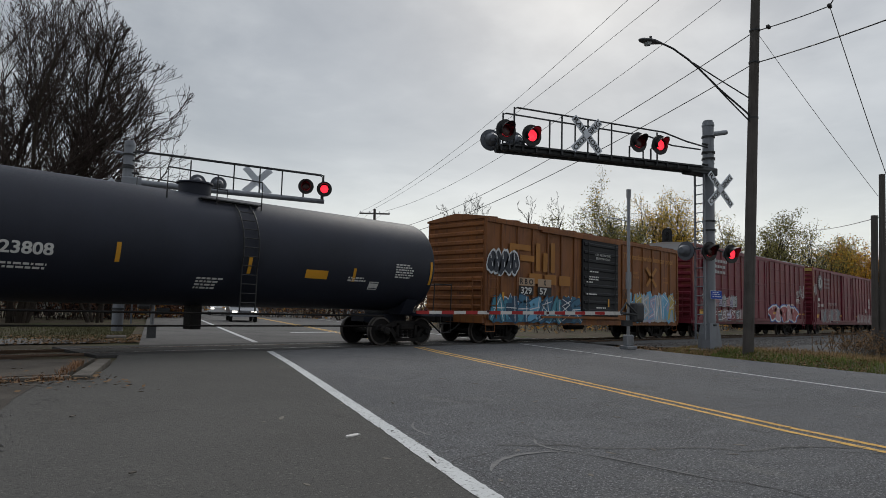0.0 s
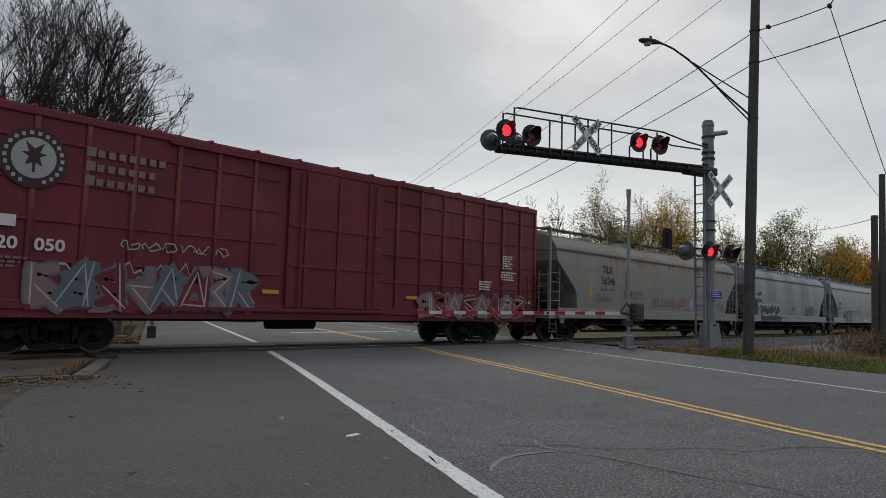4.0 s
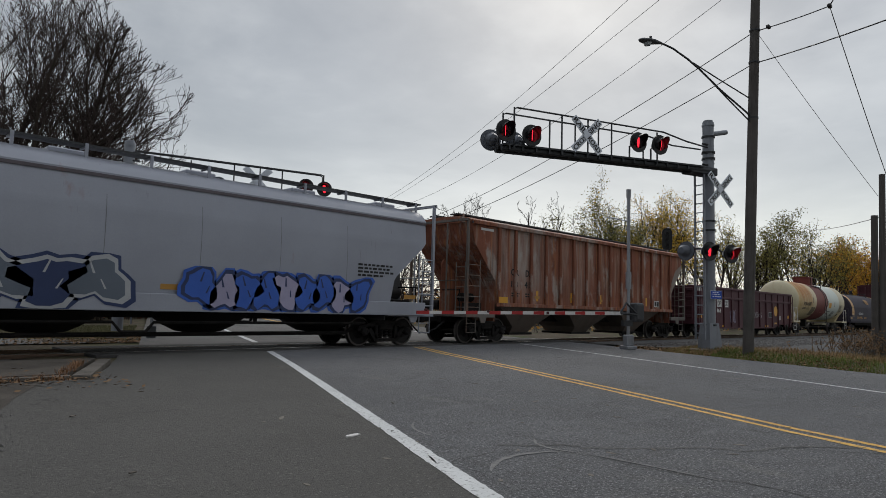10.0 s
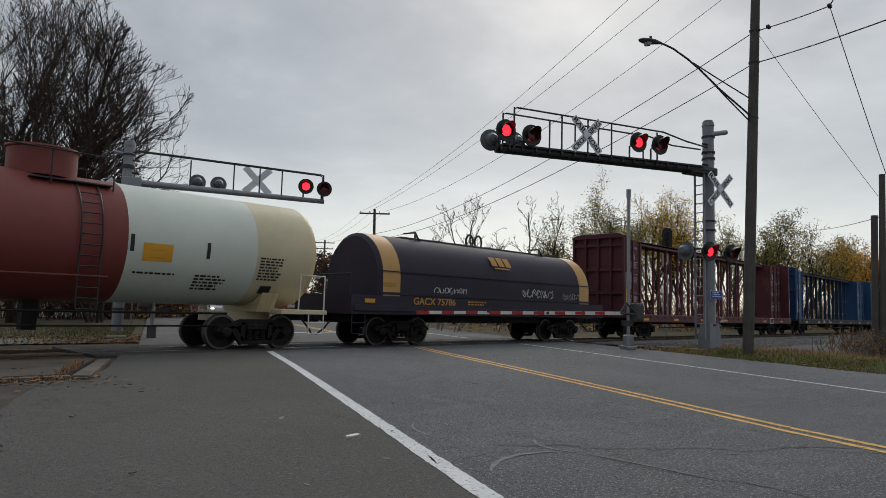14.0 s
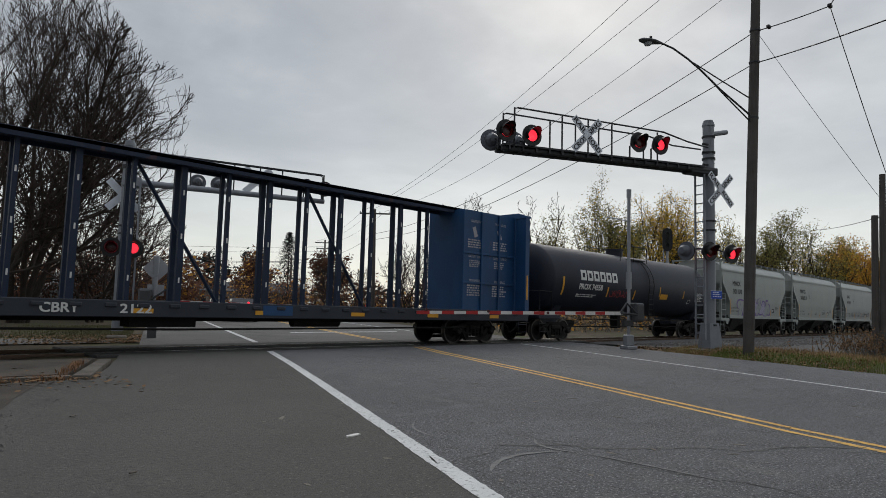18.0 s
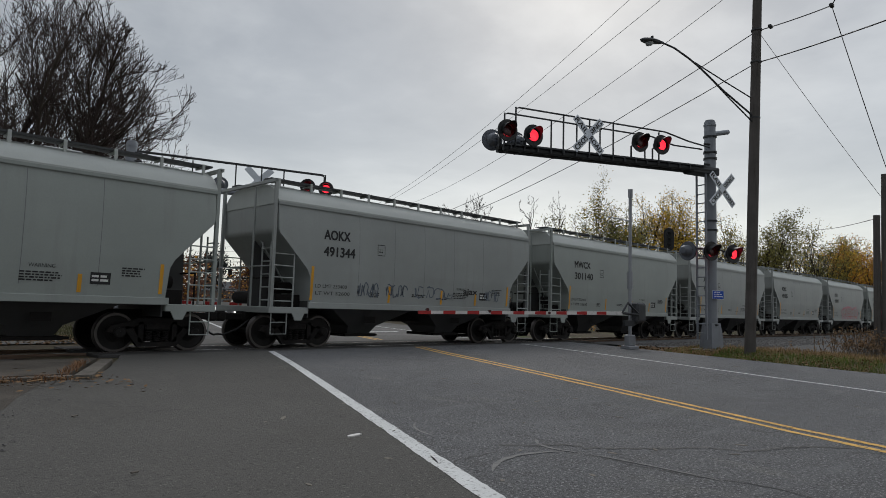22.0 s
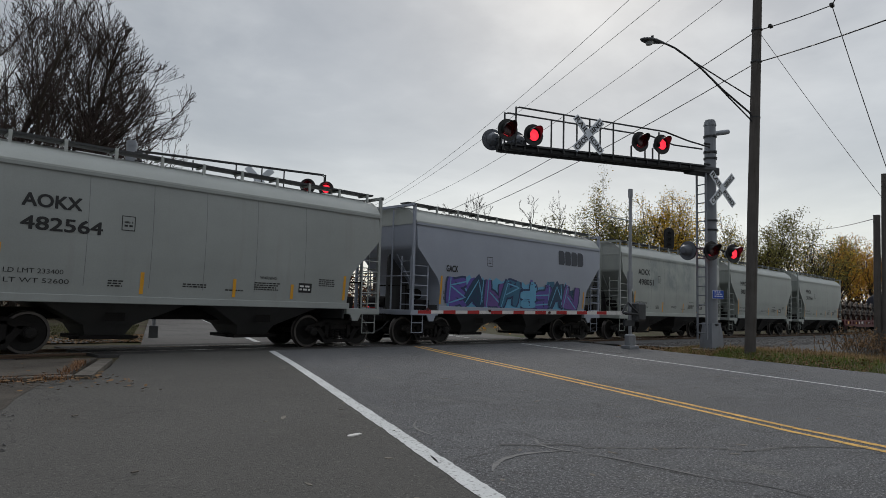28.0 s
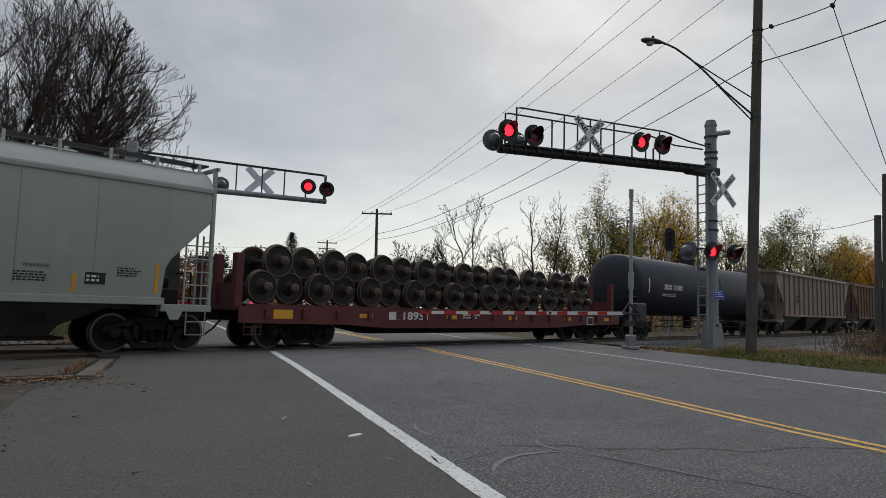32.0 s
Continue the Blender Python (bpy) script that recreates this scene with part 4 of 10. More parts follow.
            sv += [(x - (qz - oz) / ln * t, 0, z + (qx - ox) / ln * t), (x + (qz - oz) / ln * t, 0, z - (qx - ox) / ln * t)]
        return Geo().add(sv, [(2 * k, 2 * k + 1, 2 * k + 3, 2 * k + 2) for k in range(len(fine) - 1)])

    for i in range(n):
        bold = min(w * 0.34, h * 0.26)
        lean = rnd.uniform(-0.12, 0.2)
        strokes = []
        for f in rnd.sample(forms, 3):
            strokes.append([(x0 + w * (i - 0.06 + 1.12 * u) + lean * h * (v - 0.5), z0 + h * (0.12 + 0.76 * v) + rnd.uniform(-0.04, 0.04) * h) for u, v in f])
        fill = fills[(i + 1) % len(fills)]
        for mat, wd in ((edge, bold * 1.45), (fill, bold), (stroke, bold * 0.16)):
            for pts in (strokes if wd > bold * 0.5 else strokes[:2]):
                part("spray_stroke", shifted(ribbon(pts, wd, 0.8 if wd > bold else 0.6), 0, 0, side, lift), mat, base)
                lift += 0.0002
    return base


def graffiti(car, x0, x1, z0, z1, fills, edge, seed, side=None, n=6, halo=None, spiky=0.35):
    """Sprayed shapes without words: a row of leaning, interlocked forms with an outline."""
    if spiky >= 0.45:
        return wildstyle(car, x0, x1, z0, z1, fills, edge, seed, side, n, halo or edge)
    rnd = random.Random(seed)
    hal, out, ins, core = Geo(), Geo(), [Geo() for _ in fills], Geo()
    w = (x1 - x0) / n
    for i in range(n):
        cx, cz = x0 + (i + 0.5) * w, (z0 + z1) / 2 + rnd.uniform(-0.06, 0.06) * (z1 - z0)
        lean = rnd.uniform(-0.25, 0.35)
        pts = []
        m = 18
        ph = rnd.uniform(0, 6)
        tall = rnd.uniform(0.42, 0.54)
        slit = rnd.uniform(-0.5, 0.5)
        for k in range(m):
            a = 2 * math.pi * k / m
            r = 1 + spiky * math.sin(3 * a + ph) * rnd.uniform(0.4, 1.0) + spiky * 0.6 * math.sin(5 * a + ph * 2) * rnd.uniform(0.2, 1)
            px, pz = math.cos(a) * w * 0.74 * r, math.sin(a) * (z1 - z0) * tall * min(1.15, r)
            pts.append((px + lean * pz, pz))
        def ring(g, s, push):
            q = [(cx + px * s, 0, min(z1 + 0.05, max(z0 - 0.02, cz + pz * s))) for px, pz in pts]
            g.add([(cx, 0, cz)] + q, [(0, 1 + k, 1 + (k + 1) % m) for k in range(m)])
        if halo:
            ring(hal, 1.22, 0)
        ring(out, 1.05, 0)
        ring(ins[i % len(fills)], 0.86, 0)
        for sx, sz, ln, wd in ((-0.1, 0.12, 0.24, 0.028), (0.16, -0.16, 0.18, 0.024)):
            ox, oz = cx + sx * w, cz + sz * (z1 - z0)
            dx, dz = slit * w * 0.3, (z1 - z0) * ln
            core.add([(ox - wd, 0, oz), (ox + wd, 0, oz), (ox + dx + wd * 0.6, 0, oz + dz), (ox + dx - wd * 0.6, 0, oz + dz)], [(0, 1, 2, 3)])
    base = tagged(part("graffiti", shifted(out, 0, 0, side, 0.012), edge, car), "sprayed graffiti shapes in several colours", kind="stuff")
    if halo:
        tagged(part("spray_halo", shifted(hal, 0, 0, side, 0.009), halo, base), kind="stuff")
    for g, f in zip(ins, fills):
        tagged(part("spray_fill", shifted(g, 0, 0, side, 0.015), f, base), kind="stuff")
    tagged(part("spray_core", shifted(core, 0, 0, side, 0.018), edge, base), kind="stuff")


def scrawl(car, x0, x1, z0, z1, mat, seed, side=None, n=5, width=0.03):
    """A thin sprayed line that loops like handwriting but spells nothing."""
    rnd = random.Random(seed)
    g = Geo()
    for i in range(n):
        cx, cz = x0 + (x1 - x0) * (i + 0.5) / n, (z0 + z1) / 2
        pts = []
        a, b, p = (x1 - x0) / n * 0.55, (z1 - z0) * 0.5, rnd.uniform(0, 6)
        for k in range(12):
            t = k / 11 * rnd.uniform(4.0, 5.5) + p
            pts.append((cx + a * math.cos(t) * rnd.uniform(0.7, 1), cz + b * math.sin(t * rnd.choice((1, 1, 2))) * rnd.uniform(0.7, 1)))
        v = []
        for k, (px, pz) in enumerate(pts):
            qx, qz = pts[min(k + 1, 11)]
            ox, oz = pts[max(k - 1, 0)]
            dx, dz = qx - ox, qz - oz
            ln = math.hypot(dx, dz) or 1
            v += [(px - dz / ln * width / 2, 0, pz + dx / ln * width / 2), (px + dz / ln * width / 2, 0, pz - dx / ln * width / 2)]
        g.add(v, [(2 * k, 2 * k + 1, 2 * k + 3, 2 * k + 2) for k in range(11)])
    tagged(part("graffiti", shifted(g, 0, 0, side, 0.01), mat, car), "thin sprayed scrawl", kind="stuff")


SPRAY = {n: material("spray_" + n, c, 0.5, 0, 0.12, 6, (), 0.0) for n, c in dict(
    white=(0.6, 0.62, 0.64), black=(0.015, 0.015, 0.017), blue=(0.03, 0.10, 0.42), sky=(0.12, 0.34, 0.52), teal=(0.05, 0.22, 0.30), navy=(0.02, 0.035, 0.10), purple=(0.13, 0.07, 0.26),
    lilac=(0.32, 0.30, 0.42), pink=(0.5, 0.10, 0.16), red=(0.35, 0.03, 0.04), silver=(0.36, 0.37, 0.38), grey=(0.2, 0.2, 0.21), green=(0.25, 0.38, 0.2), yellow=(0.42, 0.32, 0.08), dim=(0.20, 0.13, 0.14), brick=(0.28, 0.035, 0.045), rose=(0.42, 0.22, 0.24), rust_grey=(0.14, 0.075, 0.06), olive=(0.2, 0.19, 0.08), ocean=(0.03, 0.125, 0.215), violet=(0.10, 0.07, 0.30), night=(0.02, 0.026, 0.042), deep=(0.012, 0.05, 0.10), patch=(0.38, 0.27, 0.18), slate=(0.10, 0.12, 0.15), emblem_dark=(0.035, 0.014, 0.018)).items()}


# ---- covered hoppers ----
def lerp_profile(pts):
    """pts: (z, value), rising; straight between them."""
    def f(z):
        if z <= pts[0][0]:
            return pts[0][1]
        for (a, va), (b, vb) in zip(pts, pts[1:]):
            if z <= b:
                return va + (vb - va) * (z - a) / (b - a)
        return pts[-1][1]
    return f


def hopper_body(car, L, mat, wid, left, right, z0, eave, peak, tone=None):
    """The shell: rings at rising heights; wid(z) half width, left(z) and right(z) its two ends; then the roof."""
    g = Geo()
    zs = sorted(set([z0 + (eave - z0) * i / 16 for i in range(17)] + [z for z in (left.knots + right.knots) if z0 < z < eave]))
    rings = []
    for z in zs:
        y, a, b = wid(z), left(z), right(z)
        n = 8
        rings.append([(a + (b - a) * k / n, -y, z) for k in range(n + 1)] + [(a + (b - a) * k / n, y, z) for k in range(n, -1, -1)])
    g.loft(rings)
    part("body", g, mat, car)
    # roof: a shallow arch with an eave lip
    y, a, b = wid(eave), left(eave), right(eave)
    arc = [(-y - 0.03, eave - 0.05), (-y - 0.03, eave + 0.03), (-y * 0.965, eave + (peak - eave) * 0.25), (-y * 0.89, eave + (peak - eave) * 0.47), (-y * 0.77, eave + (peak - eave) * 0.68), (-y * 0.6, eave + (peak - eave) * 0.85), (-y * 0.35, eave + (peak - eave) * 0.96), (0, peak)]
    arc = arc + [(-p, q) for p, q in arc[-2::-1]]
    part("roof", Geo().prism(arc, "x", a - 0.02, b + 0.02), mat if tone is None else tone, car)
    part("eave_strip", Geo().box(a - 0.01, b + 0.01, -y - 0.05, -y - 0.025, eave - 0.09, eave - 0.015), M["eave_rust"] if tone is None else mat, car)


class Prof:
    """A straight-line profile that knows the heights of its corners."""
    def __init__(self, pts):
        self.knots, self.f = [z for z, _ in pts], lerp_profile(pts)

    def __call__(self, z):
        return self.f(z)


def roof_walk(car, a, b, y, z, mat, n, bracket, drop=0.3):
    part("running_board", Geo().box(a, b, y, y + 0.42, z, z + 0.045), M["dark_steel"], car, "dark steel grating running board")
    part("running_board", Geo().box(a, b, -y - 0.42, -y, z, z + 0.045), M["dark_steel"], car, "dark steel grating running board")
    me = to_mesh(Geo().box(-0.035, 0.035, y - 0.03, y + 0.01, z - drop, z + 0.05).box(-0.02, 0.02, y, y + 0.42, z - 0.05, z), bracket, "bracket")
    for i in range(n):
        part("walk_bracket", me, None, car, at=pose(a + 0.25 + (b - a - 0.5) * i / (n - 1), 0, 0))
    me2 = to_mesh(Geo().box(-0.42, 0.42, -0.26, 0.26, z - 0.16, z + 0.03, 0.03), bracket, "hatch")
    m = max(4, n // 2)
    for i in range(m):
        part("roof_hatch", me2, None, car, at=pose(a + 0.9 + (b - a - 1.8) * i / (m - 1), 0, 0))


def end_gear(car, L, d, mat, top, deep, post_z=4.5, low=1.15, stile=2.75, web=None):
    """Corner posts, ladders, end platform and sill at one end; d: -1 at x = 0, 1 at x = L."""
    x = 0.0 if d < 0 else L
    i = -d
    sg = Geo().box(min(x, x + i * deep), max(x, x + i * deep), -1.5, 1.5, low - 0.17, low, 0.015)
    part("end_platform", sg, mat, car)
    for s in (-1, 1):
        g = Geo().prism([(x + i * 0.03, low), (x + i * 0.12, low), (x + i * 0.12, post_z), (x + i * 0.03, post_z)], "y", s * 1.46 - 0.04, s * 1.46 + 0.04)
        part("corner_post", g, mat, car)
    rung_ladder(car, x + i * 0.1, x + i * 0.72, -1.49, low, stile, 5, mat, "side_ladder")
    rung_ladder(car, -1.4, -0.95, x + i * 0.04, low, 2.9, 5, mat, "end_ladder", along="y")
    part("end_rail", Geo().tube([(x, -1.46, 2.25), (x, 1.46, 2.25)], 0.02, 6).tube([(x, -0.5, low), (x, -0.5, post_z - 0.1)], 0.03, 6), mat, car)
    part("end_beam", Geo().box(x + i * 0.02 - 0.05, x + i * 0.02 + 0.05, -1.5, 1.5, post_z - 0.05, post_z + 0.03), mat, car)
    stirrup(car, x + (0.12 if d < 0 else -0.6), 0.48, mat)
    part("brake_cylinder", Geo().cyl((x + i * 0.75, -0.5, low + 0.55), (x + i * 1.35, -0.5, low + 0.55), 0.16, n=12).box(x + i * 1.0 - 0.35, x + i * 1.0 + 0.35, -1.0, -0.7, low, low + 0.35), M["under"], car)
    part("center_sill", Geo().box(min(x, x + i * 2.6), max(x, x + i * 2.6), -0.28, 0.28, 0.74, low - 0.15), M["under"], car)
    # webs beneath the slope sheet, in the grey that has shade painted in
    part("center_web", Geo().prism([(x + i * 0.2, low), (x + i * deep, low), (x + i * (deep + 0.1), 1.9), (x + i * 0.35, 3.05), (x + i * 0.25, 2.9)], "y", -0.03, 0.03), web or M["bay_shade_grey"], car)
    part("bolster_web", Geo().box(min(x + i * (deep + 0.02), x + i * (deep + 0.06)), max(x + i * (deep + 0.02), x + i * (deep + 0.06)), -1.4, 1.4, low - 0.3, 2.0), web or M["bay_shade_grey"], car)
    part("air_reservoir", Geo().cyl((x + i * 0.55, 0.3, low + 0.25), (x + i * 0.55, 1.25, low + 0.25), 0.19, n=12).tube([(x + i * 0.3, -0.9, low), (x + i * 0.3, -0.9, low + 0.8), (x + i * 0.3, 0.6, low + 0.8)], 0.025, 6).tube([(x + i * 0.45, 0.2, low), (x + i * 0.5, 0.2, low + 1.4)], 0.03, 6), M["under"], car)
    rung_ladder(car, x + i * 0.1, x + i * 0.72, 1.49, low, stile, 5, mat, "side_ladder")
    # pull plate on the near corner
    part("jacking_pad", Geo().prism([(x + i * 0.72, low - 0.16), (x + i * 1.12, low - 0.16), (x + i * 1.02, low - 0.36), (x + i * 0.82, low - 0.36)], "y", -1.5, -1.46), mat, car)


def sand_hopper(S, mark, number, mat, seed, name_width=1.42, ends=(0.75, 0.75), L=11.3, group="short covered hopper cars of the train", spot=(0.96, 3.02, 2.57, 0.30)):
    car = thing("hopper_car", "short pale grey two-bay covered hopper car on the rails", "hopper car", pose(S, TRACK_Y, 0), group)
    rnd = random.Random(seed)
    wid = Prof([(1.2, 1.50), (1.6, 1.535), (2.2, 1.57), (2.9, 1.575), (3.5, 1.55), (4.0, 1.50), (4.3, 1.45)])
    left = Prof([(1.2, 1.28), (2.0, 1.22), (2.2, 1.12), (2.35, 0.98), (3.15, 0.20), (3.25, 0.16), (4.3, 0.14)])
    right = Prof([(1.2, L - 1.28), (2.0, L - 1.22), (2.2, L - 1.12), (2.35, L - 0.98), (3.15, L - 0.20), (3.25, L - 0.16), (4.3, L - 0.14)])
    hopper_body(car, L, mat, wid, left, right, 1.2, 4.02, 4.62, M["roof_lit_grey"])
    part("side_sill", Geo().box(1.2, L - 1.2, -1.56, -1.50, 1.13, 1.30, 0.01), mat, car)
    part("side_sill", Geo().box(1.2, L - 1.2, 1.50, 1.56, 1.13, 1.30, 0.01), mat, car)
    for c in (3.75, L - 3.75):
        g = Geo()
        ring = lambda z, a, b, y: [(c - a, -y, z), (c + b, -y, z), (c + b, y, z), (c - a, y, z)]
        g.loft([ring(0.36, 0.42, 0.42, 0.55), ring(0.62, 0.55, 0.55, 0.75), ring(1.22, 1.75, 1.75, 1.42)])
        bay = part("hopper_bay", g, M["bay_shade_grey"], car)
        part("outlet_gate", Geo().box(c - 0.6, c + 0.6, -0.7, 0.7, 0.29, 0.38, 0.01).cyl((c - 0.75, -0.55, 0.33), (c + 0.75, -0.55, 0.33), 0.035, n=8), M["under"], bay)
        decal(car, "builder_plate", plate(0.42, 0.2), c - 0.2, 0.72, M["under"], None, 1.12)
    roof_walk(car, 0.1, L - 0.1, -1.12, 4.66, mat, 11, M["roof_lit_grey"], 0.24)
    for d in (-1, 1):
        end_gear(car, L, d, mat, 4.5, 1.25, 4.58)
        x = 0.0 if d < 0 else L
        coupler(car, x, d, ends[d > 0])
        part("slope_rib", Geo().prism([(x - d * 0.2, 3.0), (x - d * 0.24, 3.0), (x - d * 1.32, 1.5), (x - d * 1.28, 1.5)], "y", -0.5, -0.44), mat, car)
    truck(car, 1.2)
    truck(car, L - 1.2)
    part("center_sill", Geo().box(2.5, L - 2.5, -0.25, 0.25, 0.75, 1.15), M["under"], car)
    first, second = {"482564": (0.90, 1.26), "498051": (0.90, 1.18), "301966": (0.84, 1.02)}.get(number, (0.84, 0.97) if mark == "MWCX" else (0.73, 0.88))
    lettering(car, mark, spot[0], spot[1] + 0.02, name_width * first, spot[3] * 0.88, M["ink"], wid)
    lettering(car, number, spot[0], spot[2] + 0.02, name_width * second, spot[3] * 0.88, M["ink"], wid)
    lettering(car, "LD LMT " + str(233 + seed % 2) + "400", 1.40, 1.72, 1.1, 0.10, M["ink"], wid)
    lettering(car, "LT WT 52600", 1.42, 1.52, 1.2, 0.10, M["ink"], wid)
    lettering(car, "WARNING", 7.15, 1.86, 0.5, 0.08, M["ink"], wid)
    for x, z, w, n in ((7.0, 1.74, 0.8, 4), (5.1, 1.62, 0.6, 2), (6.2, 1.52, 0.5, 1), (9.0, 1.92, 0.55, 4), (3.4, 1.62, 0.35, 3), (5.4, 1.22, 1.2, 1), (1.4, 1.22, 0.5, 1)):
        small_print(car, x, z, w, n, M["ink"], wid, 0.032, seed)
    decal(car, "data_panel", plate(0.42, 0.26), 8.35, 1.55, M["ink"], wid)
    small_print(car, 8.38, 1.70, 0.34, 2, M["pale"], wid, 0.05, seed)
    decal(car, "class_box", plate(0.30, 0.34), 3.6, 2.78, M["ink"], wid, 0.005)
    decal(car, "class_box", plate(0.26, 0.30), 3.62, 2.80, mat, wid, 0.007)
    small_print(car, 3.66, 2.95, 0.18, 2, M["ink"], wid, 0.045, seed)
    for x, z, h in ((1.24, 1.36, 0.95), (4.1, 1.36, 0.5), (6.4, 1.36, 0.46), (8.1, 1.36, 0.4), (9.85, 1.38, 0.7)):
        decal(car, "reflector", plate(0.085, h), x, z, M["amber"] if seed % 3 else M["ochre"], wid, 0.009)
    if seed % 2 or mark == "AOKX":
        for x in (2.9, 4.3, 5.6, 7.0, 8.5):
            part("weld_seam", shifted(plate(0.014, 2.4), x, 1.5, wid, 0.004), M["seam_grey"], car)
    return car, wid


def big_hopper(S, L, mark, number, mat, seed, style, ends=(0.6, 0.6)):
    """style: 'smooth' with a deep side sill and pipes beneath, or 'ribbed' with outside posts."""
    smooth = style == "smooth"
    lab = "long smooth-sided covered hopper car in dusty pale grey" if smooth else "long rust-streaked covered hopper car with outside posts"
    car = thing("hopper_car", lab, "hopper car", pose(S, TRACK_Y, 0), "long covered hopper cars of the train")
    if smooth:
        wid = Prof([(1.35, 1.52), (1.8, 1.56), (2.6, 1.585), (3.3, 1.56), (3.9, 1.47), (4.25, 1.38)])
        z0, eave, peak = 1.38, 4.04 if seed == 6 else 3.86, 4.56
        left = Prof([(1.38, 1.95), (2.05, 1.85), (2.2, 1.75), (3.2, 0.62), (3.35, 0.5), (eave, 0.46)])
    else:
        wid = Prof([(1.4, 1.46), (4.4, 1.46)])
        z0, eave, peak = 1.45, 4.4, 4.62
        left = Prof([(1.45, 1.72), (2.3, 1.6), (3.6, 0.45), (4.4, 0.25)])
    right = Prof([(z, L - x) for z, x in zip(left.knots, [left(z) for z in left.knots])])
    hopper_body(car, L, mat, wid, left, right, z0, eave, peak)
    if smooth:
        for s in (-1, 1):
            part("side_sill", Geo().box(0.5, L - 0.5, s * 1.58 - 0.03, s * 1.58 + 0.03, 0.98, 1.4, 0.015), mat, car)
        n = 4
        for i in range(n):
            c = 3.6 + (L - 7.2) * i / (n - 1)
            g = Geo()
            prof = [(0.42, 0.30), (0.46, 0.55), (0.62, 0.85), (0.95, 1.25)]
            g.loft([[(c + r * 1.1 * math.cos(a), r * 1.05 * math.sin(a), z) for a in [2 * math.pi * k / 14 for k in range(14)]] for z, r in prof])
            part("hopper_bay", g, M["under"], car)
        p = Geo().tube([(3.0, -0.95, 0.55), (3.2, -0.95, 0.42), (L - 3.2, -0.95, 0.42), (L - 3.0, -0.95, 0.55)], 0.055, 8)
        p.tube([(2.6, -1.35, 0.72), (L * 0.46, -1.35, 0.72), (L * 0.47, -1.35, 0.5), (L * 0.5, -1.35, 0.5), (L * 0.51, -1.35, 0.72), (L - 2.8, -1.35, 0.72)], 0.04, 6)
        part("discharge_pipe", p, M["under"], car)
        for i in range(6):
            part("weld_seam", shifted(plate(0.014, 2.1), 2.6 + (L - 5.2) * (i + 0.5) / 6, 1.48, wid, 0.004), M["seam_grey"], car)
    else:
        rib = to_mesh(Geo().box(-0.07, 0.07, -1.555, -1.455, 1.45, 4.36, 0.02), mat, "side_post")
        n = 15
        for i in range(n):
            part("side_post", rib, None, car, at=pose(1.75 + (L - 3.5) * i / (n - 1), 0, 0))
        part("side_sill", Geo().box(1.6, L - 1.6, -1.57, -1.5, 1.36, 1.5, 0.01), mat, car)
        part("top_chord", Geo().box(0.3, L - 0.3, -1.58, -1.45, 4.28, 4.42, 0.015), mat, car)
        for i in range(3):
            c = 4.0 + (L - 8.6) * i / 2
            g = Geo()
            ring = lambda z, a, y: [(c - a, -y, z), (c + a, -y, z), (c + a, y, z), (c - a, y, z)]
            g.loft([ring(0.36, 0.55, 0.7), ring(0.6, 0.65, 0.9), ring(1.46, 2.1, 1.4)])
            bay = part("hopper_bay", g, M["bay_rust"] if seed == 3 else M["bay_shade_grey"], car)
            part("outlet_gate", Geo().box(c - 0.75, c + 0.75, -0.8, 0.8, 0.28, 0.37, 0.01), M["under"], bay)
    roof_walk(car, 0.3, L - 0.3, -1.05 if smooth else -0.75, 4.68, mat, 13 if smooth else 2, mat, 0.36)
    for d in (-1, 1):
        end_gear(car, L, d, mat if smooth else M["hop_gear"], 4.5, 2.0 if smooth else 1.6, 4.66 if smooth else 4.42, 1.12, 3.0, None if smooth else mat)
        x = 0.0 if d < 0 else L
        coupler(car, x, d, ends[d > 0])
        for y in (-1.0, -0.35, 0.35, 1.0):
            part("slope_rib", Geo().prism([(x - d * (left(3.3) - 0.02), 3.3), (x - d * (left(3.3) + 0.06), 3.3), (x - d * (left(2.1) + 0.05), 2.1), (x - d * (left(2.1) - 0.05), 2.1)], "y", y - 0.03, y + 0.03), mat, car)
        part("end_rib", Geo().box(min(x - d * 0.3, x - d * 0.42), max(x - d * 0.3, x - d * 0.42), -0.35, -0.29, 3.4, 4.3).box(min(x - d * 0.3, x - d * 0.42), max(x - d * 0.3, x - d * 0.42), 0.5, 0.56, 3.4, 4.3), mat, car)
    truck(car, 1.65)
    truck(car, L - 1.65)
    part("center_sill", Geo().box(2.5, L - 2.5, -0.25, 0.25, 0.80, 1.2), M["under"], car)
    return car, wid


